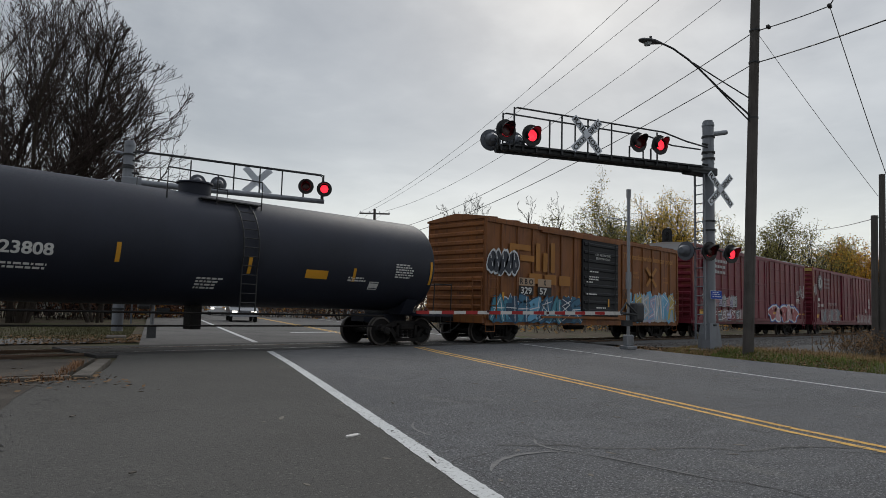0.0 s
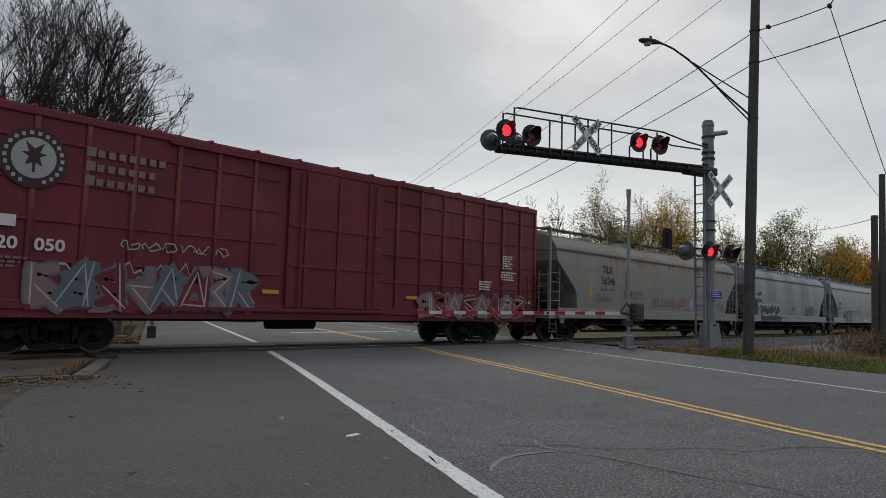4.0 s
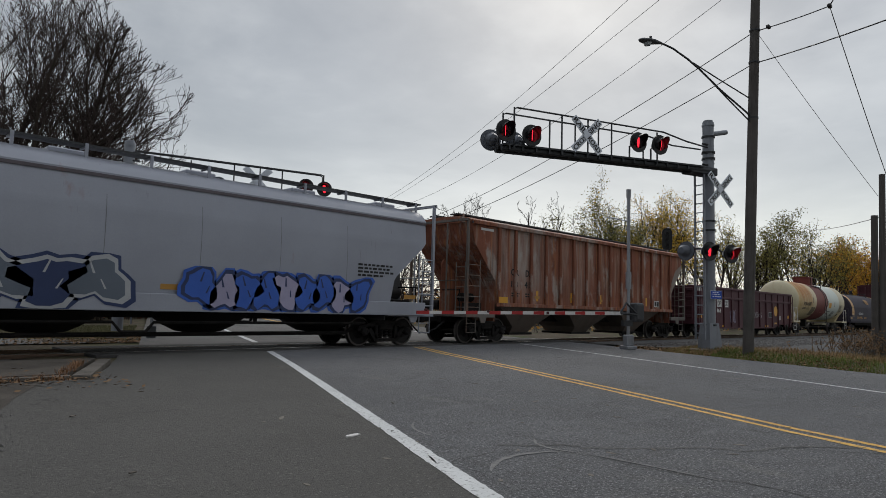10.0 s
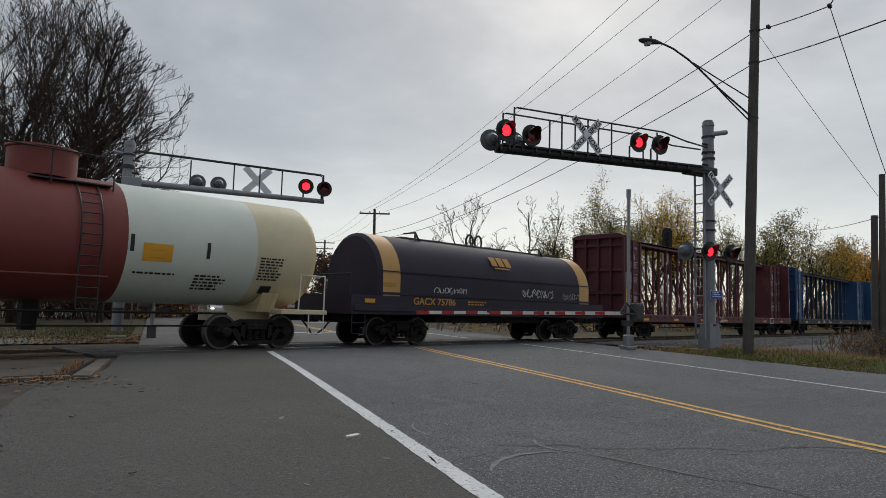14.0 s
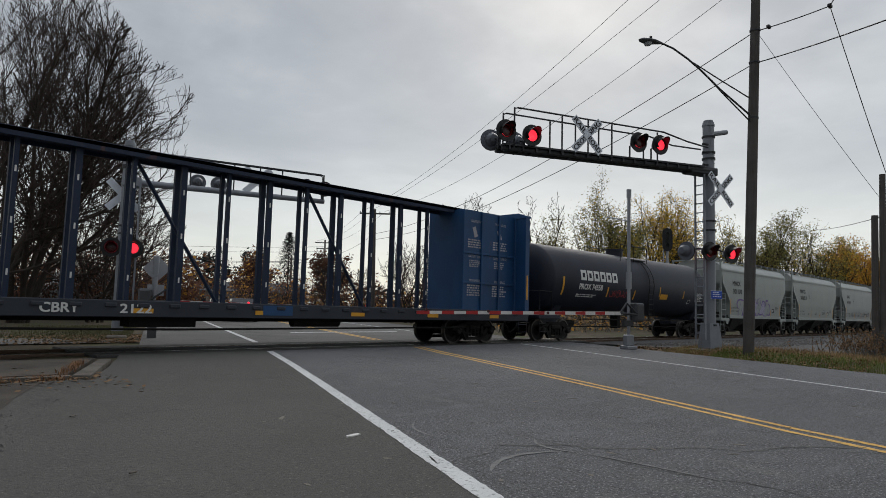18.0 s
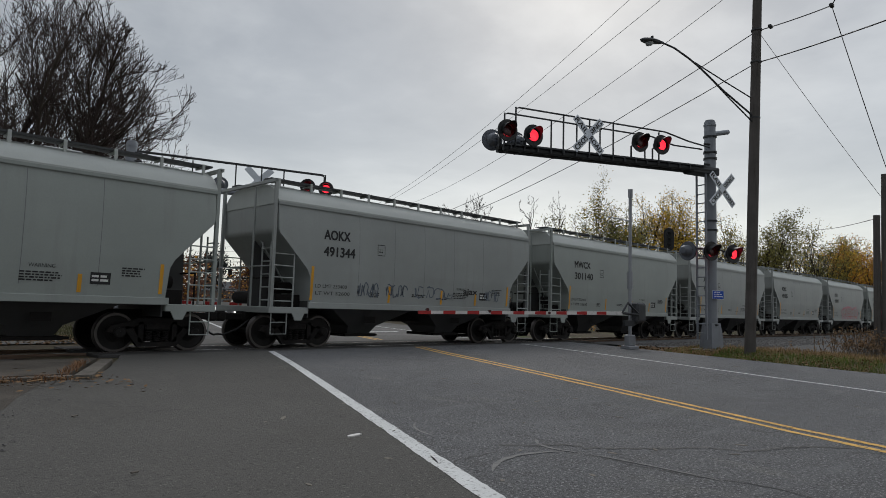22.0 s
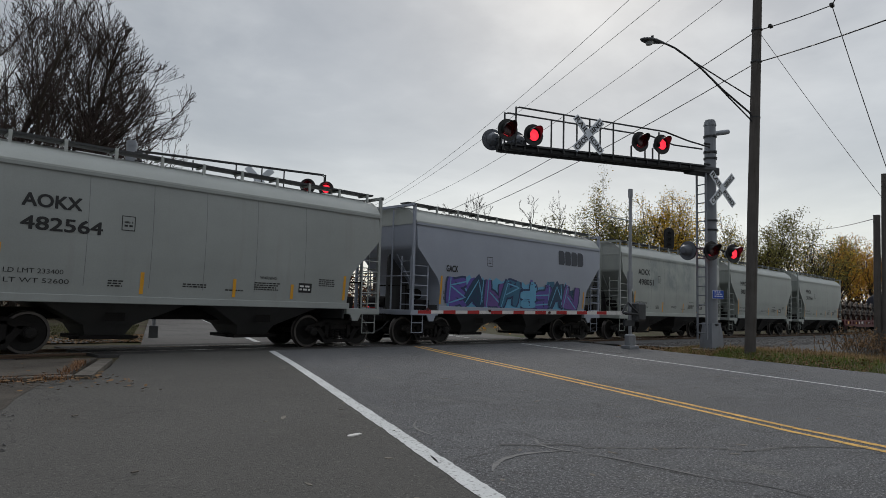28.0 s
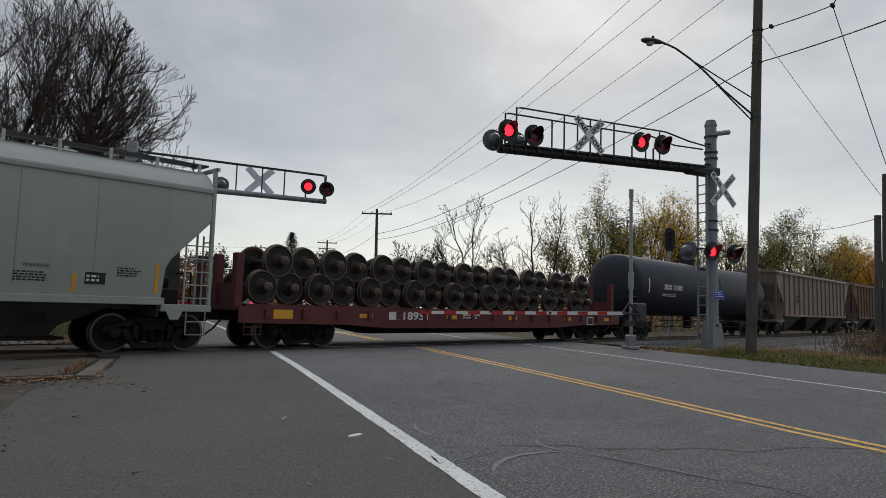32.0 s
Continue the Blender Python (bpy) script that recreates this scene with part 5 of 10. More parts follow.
M.update(
    hop_a=paint("hopper_grey_green", (0.28, 0.304, 0.285), 0.0, 0.42, 0.5, 0.06, (0.2, 0.2, 0.19)),
    hop_b=paint("hopper_grey", (0.283, 0.299, 0.288), 0.0, 0.44, 0.5, 0.07, (0.22, 0.215, 0.2)),
    hop_c=paint("hopper_patched", (0.32, 0.34, 0.315), 0.0, 0.5, 0.5, 0.1, (0.24, 0.26, 0.26), 5.0, [(x, 1.0, 2.3, 0.3, (0.17, 0.205, 0.205), 0.8, (2.0, 2.0, 1.6)) for x in (3.2, 5.2, 7.0, 9.0)]),
    hop_lilac=paint("hopper_blue_grey", (0.285, 0.31, 0.365), 0.0, 0.28, 0.45, 0.06, (0.25, 0.26, 0.3)),
    # side grey raised for roof parts: light from above put into the colour
    roof_lit_grey=paint("roof_lit_grey", (0.38, 0.40, 0.38), 0.0, 0.2, 0.5, 0.08, (0.3, 0.3, 0.29)),
    seam_grey=paint("seam_grey", (0.17, 0.175, 0.18), 0.0, 0.3, 0.6, 0.1),
    eave_rust=paint("eave_rust", (0.11, 0.095, 0.105), 0.1, 0.5, 0.7, 0.2),
    # hopper grey darkened to paint in the shade beneath the body
    bay_shade_grey=paint("bay_shade_grey", (0.062, 0.062, 0.062), 0.0, 0.5, 0.7, 0.15),
    bay_rust=paint("bay_rust", (0.12, 0.095, 0.078), 0.2, 0.5, 0.8, 0.25),
    tilx=paint("hopper_beige", (0.25, 0.25, 0.225), 0.2, 0.4, 0.6, 0.1, (0.17, 0.155, 0.135), 5.0, [(x, w, 2.6, 1.1, (0.27, 0.13, 0.045), 0.6, (7.0, 7.0, 0.5)) for x, w in ((5.0, 1.2), (8.2, 1.6), (11.6, 1.4), (15.6, 2.0))]),
    admx=paint("hopper_pale_blue", (0.265, 0.29, 0.325), 0.0, 0.55, 0.5, 0.1, (0.17, 0.18, 0.19), 5.0, [(4.5, 1.1, 1.2, 1.6, (0.07, 0.065, 0.07), 0.85, (7.0, 7.0, 0.22)), (8.1, 1.3, 1.2, 1.8, (0.085, 0.075, 0.08), 0.75, (7.0, 7.0, 0.22)), (11.4, 1.6, 1.0, 1.8, (0.085, 0.08, 0.085), 0.85, (6.0, 6.0, 0.22)), (14.2, 0.9, 1.2, 2.0, (0.10, 0.095, 0.10), 0.5, (7.0, 7.0, 0.22))]),
    admx2=paint("hopper_pale_grey", (0.275, 0.297, 0.305), 0.0, 0.42, 0.5, 0.08, (0.25, 0.26, 0.26)),
    scyx=paint("hopper_lavender", (0.30, 0.315, 0.36), 0.05, 0.35, 0.45, 0.06, (0.27, 0.28, 0.31)),
    crdx=material("hopper_rust", (0.235, 0.085, 0.05), 0.8, 0, 0.25, 5, [((0.14, 0.045, 0.03), 0.5, (1.4, 1.4, 0.3), 0.3), ((0.33, 0.24, 0.185), 0.40, (5.0, 5.0, 0.35), 0.16), ((0.40, 0.385, 0.35), 0.36, (1.2, 1.2, 0.7), 0.10), (RUST_D, 0.4, FINE_STREAK, 0.12), ((0.36, 0.145, 0.05), 0.36, (11.0, 11.0, 0.4), 0.1)], 0.1, 0.3, 30.0, None,
                  [(3.2, 2.0, 1.3, 1.5, (0.42, 0.40, 0.36), 0.7, (3.0, 3.0, 0.4)), (7.0, 1.5, 1.3, 1.5, (0.40, 0.36, 0.31), 0.5, (5.0, 5.0, 0.35))]),
    hop_brown=paint("hopper_brown", (0.15, 0.09, 0.055), 0.3, 0.4, 0.75, 0.2),
    hop_gear=paint("end_gear_grey", (0.15, 0.135, 0.12), 0.35, 0.5, 0.75, 0.2),
    hop_old=paint("hopper_old_tan", (0.22, 0.18, 0.145), 0.35, 0.6, 0.6, 0.12, (0.12, 0.11, 0.1)),
    tank_black=paint("tank_black", (0.014, 0.017, 0.029), 0.0, 0.3, 0.58, 0.2, (0.03, 0.031, 0.042)),
    tank_cream=material("tank_cream", (0.56, 0.47, 0.27), 0.5, 0, 0.1, 5, [((0.50, 0.33, 0.11), 0.45, (2.0, 0.5, 0.5), 0.3), ((0.42, 0.22, 0.06), 0.36, (14.0, 0.4, 0.4), 0.12)], 0.05, 0.4, 60.0, None,
                        [(3.0, 1.7, 2.5, 0.9, (0.31, 0.10, 0.025), 2.2, (5.0, 0.3, 0.3)), (3.4, 2.4, 1.6, 1.6, (0.46, 0.21, 0.045), 1.3, (16.0, 0.3, 0.3)), (1.7, 0.5, 1.2, 1.0, (0.46, 0.27, 0.06), 0.9, (20.0, 0.3, 0.3)), (5.2, 0.8, 1.4, 1.8, (0.62, 0.57, 0.42), 0.8, (14.0, 0.3, 0.3))]),
    beam_dark=paint("beam_dark", (0.010, 0.020, 0.045), 0.05, 0.4, 0.6, 0.15, (0.02, 0.022, 0.03)),
    tank_maroon=paint("tank_maroon", (0.17, 0.04, 0.032), 0.05, 0.3, 0.55, 0.1, (0.12, 0.035, 0.03)),
    tank_mint=paint("tank_mint", (0.56, 0.60, 0.54), 0.0, 0.2, 0.45, 0.06, (0.42, 0.42, 0.38)),
    tank_end=paint("tank_end_cream", (0.55, 0.49, 0.33), 0.0, 0.4, 0.5, 0.1, (0.38, 0.27, 0.13)),
    rbox=paint("boxcar_ochre", (0.225, 0.083, 0.022), 0.48, 0.7, 0.6, 0.25, (0.13, 0.05, 0.02)),
    rbox_logo=paint("boxcar_ochre_light", (0.36, 0.155, 0.03), 0.1, 0.4, 0.6, 0.12, (0.2, 0.09, 0.03)),
    door_black=paint("door_black", (0.011, 0.012, 0.015), 0.0, 0.3, 0.65, 0.2, (0.05, 0.05, 0.05)),
    cp_red=paint("boxcar_red", (0.15, 0.0165, 0.03), 0.14, 0.55, 0.5, 0.22, (0.085, 0.014, 0.02), 5.0, [(0.35, 0.5, 2.6, 0.8, (0.30, 0.13, 0.05), 0.8, (4.0, 4.0, 1.2)), (14.6, 1.6, 3.2, 1.2, (0.30, 0.10, 0.10), 0.4, (2.5, 2.5, 1.2))]),
    cp_roof=paint("boxcar_roof", (0.34, 0.33, 0.31), 0.1, 0.4, 0.6, 0.1),
    gon=paint("gondola_maroon", (0.068, 0.02, 0.028), 0.12, 0.45, 0.65, 0.15, (0.05, 0.02, 0.02)),
    coil=paint("coil_violet_black", (0.026, 0.021, 0.036), 0.0, 0.3, 0.68, 0.15, (0.03, 0.027, 0.034)),
    coil_tan=paint("coil_tan", (0.50, 0.29, 0.10), 0.05, 0.4, 0.5, 0.1, (0.3, 0.17, 0.07)),
    beam_maroon=paint("beam_maroon", (0.088, 0.022, 0.03), 0.12, 0.45, 0.6, 0.15, (0.05, 0.018, 0.018)),
    beam_blue=paint("beam_blue", (0.013, 0.056, 0.145), 0.06, 0.45, 0.5, 0.15, (0.012, 0.03, 0.07)),
    flat_red=paint("flat_red", (0.10, 0.024, 0.026), 0.1, 0.45, 0.65, 0.15, (0.05, 0.018, 0.018)),
    load=material("rusty_wheel_steel", (0.022, 0.018, 0.017), 0.55, 0.4, 0.3, 8, [((0.06, 0.036, 0.024), 0.42, (2, 2, 2), 0.3)], 0.3),
    load_rim=material("machined_rim", (0.11, 0.085, 0.07), 0.5, 0.7, 0.2, 8, (), 0.1),
)


# ---- tank cars ----
def tank_shape(x0, x1, R, zc, head=0.55, n=36):
    g = Geo()
    prof = [(x0 + head * (1 - math.cos(a)) * 1.0, R * math.sin(a)) for a in [math.pi / 2 * k / 7 for k in range(8)]]
    prof += [(x1 - head * (1 - math.cos(a)) * 1.0, R * math.sin(a)) for a in [math.pi / 2 * (7 - k) / 7 for k in range(8)]]
    prof[0] = (prof[0][0], 0.01)
    prof[-1] = (prof[-1][0], 0.01)
    return g.lathe(prof, "x", (0, zc), n), prof


def tank_side(R, zc):
    return lambda z: math.sqrt(max(0.01, R * R - (z - zc) ** 2))


def band_of(x0, x1, R, zc, mat, car, name="band", lift=0.004, a0=0.0, a1=2 * math.pi):
    return part(name, Geo().lathe([(x0, R + lift), (x1, R + lift)], "x", (0, zc), 36, a0, a1), mat, car)


def tank_car(S, L, mat, R, zc, label, ends, dome, frame, trim, inset=0.55, inset2=None, bogie=1.75):
    car = thing("tank_car", label, "tank car", pose(S, TRACK_Y, 0), "tank cars of the train")
    g, _ = tank_shape(inset, L - (inset2 or inset), R, zc)
    part("tank", g, mat, car)
    side = tank_side(R, zc)
    for d in (-1, 1):
        x = 0 if d < 0 else L
        part("end_platform", Geo().box(min(x, x - d * 1.5), max(x, x - d * 1.5), -1.45, 1.45, 0.96, 1.08, 0.01).box(min(x - d * 1.2, x - d * 3.0), max(x - d * 1.2, x - d * 3.0), -0.32, 0.32, 0.74, 1.0), frame, car)
        part("handrail", Geo().tube([(x - d * 0.1, -1.42, 1.05), (x - d * 0.1, -1.42, 2.05), (x - d * 0.9, -1.42, 2.05), (x - d * 0.95, -1.42, 1.05)], 0.022, 6)
             .tube([(x - d * 0.1, 1.42, 1.05), (x - d * 0.1, 1.42, 2.05), (x - d * 0.1, -1.42, 2.05)], 0.022, 6), trim, car)
        stirrup(car, x + (0.1 if d < 0 else -0.6), 0.5, trim)
        part("saddle", Geo().prism([(-1.2, zc - R * 0.75), (-0.9, 1.0), (0.9, 1.0), (1.2, zc - R * 0.75), (0.7, zc - R * 0.92), (0, zc - R), (-0.7, zc - R * 0.92)], "x", x - d * 1.7 - 0.25, x - d * 1.7 + 0.25), mat, car)
        coupler(car, x, d, ends[d > 0])
        truck(car, x - d * bogie)
    # top fittings
    top = zc + R
    c = L / 2
    dm = part("manway", Geo().lathe([(top - 0.12, dome[0]), (top + dome[1] - 0.06, dome[0]), (top + dome[1] - 0.04, dome[0] + 0.06), (top + dome[1], dome[0] + 0.05), (top + dome[1] + 0.02, 0.02)], "z", (c + dome[2], 0), 22), dome[3], car)
    part("platform", Geo().box(c - 0.4, c + 1.3, -0.98, -0.62, top - 0.24, top - 0.21).box(c - 0.4, c + 1.3, 0.62, 0.98, top - 0.24, top - 0.21), M["dark_steel"], car)
    for y in (-1.0, 1.0):
        rl = Geo()
        rl.tube([(c - 1.3, y, top - 0.36), (c - 1.3, y, top + 0.42), (c + 1.3, y, top + 0.42), (c + 1.3, y, top - 0.36)], 0.02, 6)
        rl.tube([(c, y, top - 0.36), (c, y, top + 0.42)], 0.016, 6)
        part("platform_railing", rl, dome[4], car)
    lad = Geo()
    pts = [(0.0, -side(z) - 0.09, z) for z in [1.0 + (top - 0.25 - 1.0) * k / 12 for k in range(13)]]
    pts = [(0, min(p[1], -R - 0.02) if p[2] < zc else p[1], p[2]) for p in pts]
    for o in (-0.22, 0.22):
        lad.tube([(c + 0.75 + o, p[1], p[2]) for p in pts], 0.02, 6)
    for p in pts[::1]:
        lad.tube([(c + 0.53, p[1], p[2]), (c + 0.97, p[1], p[2])], 0.016, 6)
    part("ladder", lad, dome[4], car)
    part("brake_gear", Geo().cyl((3.2, -0.4, 0.75), (3.9, -0.4, 0.75), 0.14, n=10).tube([(3.0, -0.9, 0.62), (L - 3.0, -0.9, 0.62)], 0.025, 6).tube([(3.0, -1.3, 0.95), (L - 3.0, -1.3, 0.95)], 0.03, 6)
         .box(c - 0.15, c + 0.15, -0.2, 0.2, 0.5, zc - R + 0.05), M["under"], car)
    return car, side


def tank_decals(car, L, side, items):
    for kind, x, z, w, h, mat in items:
        if kind == "bars":
            small_print(car, x, z, w, int(h), mat, side, 0.045, int(x * 7))
        elif kind == "plate":
            decal(car, "placard", plate(w, h), x, z, mat, side, 0.006)
        elif kind == "stripe":
            decal(car, "reflector", plate(w, h), x, z, mat, side, 0.008)
        else:
            lettering(car, kind, x, z, w, h, mat, side)


# ---- boxcars ----
def boxcar(S, L, mat, roof_mat, eave, peak, floor, label, ends, posts, door, corr, bogie, skirt):
    car = thing("boxcar", label, "boxcar", pose(S, TRACK_Y, 0), "boxcars of the train")
    W = 1.50
    body = Geo().box(0.06, L - 0.06, -W, W, floor, eave)
    part("body", body, mat, car)
    part("roof", Geo().prism([(-W - 0.04, eave - 0.02), (-W - 0.04, eave + 0.05), (0, peak), (W + 0.04, eave + 0.05), (W + 0.04, eave - 0.02)], "x", 0.0, L), roof_mat, car)
    seam = to_mesh(Geo().prism([(-W - 0.06, eave + 0.04), (-W - 0.06, eave + 0.09), (0, peak + 0.05), (W + 0.06, eave + 0.09), (W + 0.06, eave + 0.04), (0, peak)], "x", -0.04, 0.04), roof_mat, "roof_seam")
    n = int(L / 1.25)
    for i in range(n):
        part("roof_seam", seam, None, car, at=pose(0.6 + (L - 1.2) * i / (n - 1), 0, 0))
    part("top_chord", Geo().box(0.0, L, -W - 0.06, -W, eave - 0.14, eave + 0.02, 0.015), mat, car)
    for s in (-1, 1):
        part("side_sill", Geo().box(0.08, L - 0.08, *sorted((s * W, s * (W - 0.02))), skirt, floor + 0.02).box(0.2, L - 0.2, *sorted((s * W, s * (W + 0.055))), floor - 0.1, floor + 0.1, 0.015), mat, car)
        part("sill_flange", Geo().box(0.08, L - 0.08, *sorted((s * (W - 0.1), s * (W + 0.012))), skirt - 0.03, skirt), mat, car)
    rib = to_mesh(Geo().box(-0.06, 0.06, -W - 0.055, -W, floor + 0.1, eave - 0.14, 0.02), mat, "side_post")
    for x in posts:
        part("side_post", rib, None, car, at=pose(x, 0, 0))
    corner = to_mesh(Geo().box(-0.06, 0.06, -W - 0.05, -W + 0.08, floor - 0.1, eave, 0.02), mat, "corner_post")
    for x in (0.07, L - 0.07):
        part("corner_post", corner, None, car, at=pose(x, 0, 0))
    # corrugated ends
    wave = to_mesh(Geo().prism([(-0.10, 0), (-0.05, 0.06), (0.05, 0.06), (0.10, 0)], "y", -W + 0.08, W - 0.08), mat, "end_rib")
    for d in (-1, 1):
        x = 0.06 if d < 0 else L - 0.06
        for i in range(corr):
            z = floor + 0.3 + (eave - floor - 0.5) * i / (corr - 1)
            part("end_rib", wave, None, car, at=pose(x, 0, z, 0, -90 if d < 0 else 90, 0))
        rung_ladder(car, -1.42, -0.98, x + d * 0.1, floor - 0.1, floor + 1.4, 5, mat, "end_ladder", along="y")
        rung_ladder(car, (x + 0.08 if d < 0 else x - 0.55), (x + 0.55 if d < 0 else x - 0.08), -W - 0.1, floor - 0.1, floor + 1.5, 5, mat, "side_ladder")
        stirrup(car, 0.15 if d < 0 else L - 0.65, 0.5, mat, -1.5, floor - 0.1, 0.45)
        part("end_sill", Geo().box(min(x, x + d * 0.14), max(x, x + d * 0.14), -W, W, floor - 0.28, floor, 0.01), mat, car)
        coupler(car, 0.0 if d < 0 else L, d, ends[d > 0])
        truck(car, bogie if d < 0 else L - bogie)
    part("underframe", Geo().box(1.0, L - 1.0, -0.3, 0.3, 0.72, floor).box(L * 0.3, L * 0.7, -1.2, 1.2, floor - 0.25, floor - 0.05).cyl((L * 0.42, -0.6, floor - 0.4), (L * 0.5, -0.6, floor - 0.4), 0.16, n=10), M["under"], car)
    # door
    a, b, dm, panels = door
    dr = part("door", Geo().box(a, b, -W - 0.10, -W - 0.005, floor + 0.06, eave - 0.2, 0.015), dm, car)
    if panels > 4:
        fold = to_mesh(Geo().prism([(-W - 0.10, -0.08), (-W - 0.145, -0.04), (-W - 0.145, 0.04), (-W - 0.10, 0.08)], "x", a + 0.08, b - 0.08), dm, "door_fold")
        for i in range(panels):
            part("door_fold", fold, None, dr, at=pose(0, 0, floor + 0.3 + (eave - floor - 0.7) * i / (panels - 1)))
    else:
        for i in range(panels):
            x = a + (b - a) * (i + 0.5) / panels
            part("door_stile", Geo().box(x - 0.05, x + 0.05, -W - 0.14, -W - 0.10, floor + 0.1, eave - 0.25, 0.01), dm, dr)
        for z in (floor + 1.2, floor + 2.3):
            part("door_rail", Geo().box(a + 0.05, b - 0.05, -W - 0.135, -W - 0.10, z - 0.04, z + 0.04, 0.01), dm, dr)
    part("lock_rod", Geo().tube([(a + 0.35, -W - 0.16, floor + 0.1), (a + 0.35, -W - 0.16, eave - 0.3)], 0.022, 6).tube([(b - 0.35, -W - 0.16, floor + 0.1), (b - 0.35, -W - 0.16, eave - 0.3)], 0.022, 6), M["dark_steel"] if panels > 4 else mat, dr)
    part("door_track", Geo().box(max(0.3, a - (b - a)), b + 0.2, -W - 0.16, -W - 0.02, floor - 0.05, floor + 0.03).box(max(0.3, a - (b - a)), b + 0.2, -W - 0.12, -W - 0.02, eave - 0.2, eave - 0.12), mat, car)
    return car, (lambda z: W + 0.004)


# ---- gondola, coil car, centre beam cars, loaded flat car ----
def gondola(S, L, ends):
    car = thing("gondola_car", "maroon open-top gondola car with ribbed steel sides", "gondola car", pose(S, TRACK_Y, 0))
    m = M["gon"]
    W = 1.50
    for s in (-1, 1):
        a, b = sorted((s * W, s * (W - 0.03)))
        part("side_sheet", Geo().prism([(0.1, 0.78), (2.7, 0.78), (3.6, 0.52), (L - 3.6, 0.52), (L - 2.7, 0.78), (L - 0.1, 0.78), (L - 0.1, 2.9), (0.1, 2.9)], "y", a, b), m, car)
        a, b = sorted((s * W, s * (W + 0.07)))
        part("top_chord", Geo().box(0.05, L - 0.05, a, b + 0.0, 2.80, 2.93, 0.015), m, car)
        part("mid_chord", Geo().box(0.05, L - 0.05, a, b + 0.0, 2.24, 2.36, 0.015), m, car)
        lo = to_mesh(Geo().box(-0.06, 0.06, a, b - 0.01 if s > 0 else b, 0.6, 2.24, 0.02), m, "side_post")
        up = to_mesh(Geo().box(-0.045, 0.045, a + (0.02 if s < 0 else 0), b - (0.02 if s > 0 else 0), 2.36, 2.80, 0.015), m, "upper_post")
        n = 14
        for i in range(n):
            x = 0.6 + (L - 1.2) * i / (n - 1)
            part("side_post", lo, None, car, at=pose(x, 0, 0))
            part("upper_post", up, None, car, at=pose(x, 0, 0))
    part("floor", Geo().box(0.1, L - 0.1, -W + 0.03, W - 0.03, 1.0, 1.1), m, car)
    for d in (-1, 1):
        x = 0.1 if d < 0 else L - 0.1
        part("end_sheet", Geo().box(min(x, x + d * 0.05), max(x, x + d * 0.05), -W, W, 0.78, 2.9), m, car)
        for z in (1.2, 1.7, 2.2, 2.7):
            part("end_rib", Geo().box(min(x, x + d * 0.13), max(x, x + d * 0.13), -W + 0.05, W - 0.05, z - 0.08, z + 0.08, 0.03), m, car)
        rung_ladder(car, -1.45, -1.05, x + d * 0.16, 1.0, 2.8, 6, m, "end_ladder", along="y")
        rung_ladder(car, (x + 0.08 if d < 0 else x - 0.5), (x + 0.5 if d < 0 else x - 0.08), -W - 0.12, 0.9, 2.75, 6, m, "side_ladder")
        stirrup(car, 0.2 if d < 0 else L - 0.7, 0.5, m, -1.5, 0.8, 0.4)
        coupler(car, 0 if d < 0 else L, d, ends[d > 0])
        truck(car, 1.7 if d < 0 else L - 1.7)
    part("center_sill", Geo().box(0.4, L - 0.4, -0.28, 0.28, 0.6, 1.0), M["under"], car)
    sd = lambda z: W + 0.004
    for x, w, body in ((3.05, 0.75, "OF"), (4.05, 0.75, "OX")):
        decal(car, "number_patch", plate(w, 0.42), x, 1.78, M["pale"], sd, 0.004)
        lettering(car, body, x + 0.14, 1.85, w - 0.28, 0.28, M["ink"], sd)
    lettering(car, "964", 3.05, 1.45, 0.62, 0.22, M["pale"], sd)
    decal(car, "number_patch", plate(0.5, 0.2), 0.45, 2.62, M["pale"], sd, 0.03)
    scrawl(car, 5.0, 5.9, 0.8, 1.7, SPRAY["lilac"], 3, sd, 6)
    scrawl(car, 8.9, 10.3, 1.2, 1.6, SPRAY["silver"], 5, sd, 5)
    disc = Geo().add([(0, 0, 0)] + [(0.34 * math.cos(2 * math.pi * k / 24), 0, 0.34 * math.sin(2 * math.pi * k / 24)) for k in range(24)], [(0, 1 + k, 1 + (k + 1) % 24) for k in range(24)])
    decal(car, "inspection_dot", disc, 12.97, 1.68, M["amber"], sd, 0.006, "round yellow inspection mark")
    decal(car, "data_panel", plate(0.8, 0.34), 11.6, 1.25, SPRAY["silver"], sd, 0.005)
    decal(car, "data_panel", plate(0.36, 0.28), 11.63, 1.28, M["ink"], sd, 0.008)
    decal(car, "data_panel", plate(0.36, 0.28), 12.02, 1.28, M["ink"], sd, 0.008)
    for x, z, w, h in ((0.5, 1.1, 0.55, 0.16), (3.8, 0.62, 0.4, 0.1), (10.9, 0.62, 0.6, 0.1), (12.7, 0.8, 0.46, 0.11), (15.35, 1.2, 0.44, 0.2)):
        decal(car, "reflector", plate(w, h), x, z, M["amber"], sd, 0.008)
    small_print(car, 13.5, 1.3, 0.5, 4, M["pale"], sd, 0.04)
    return car


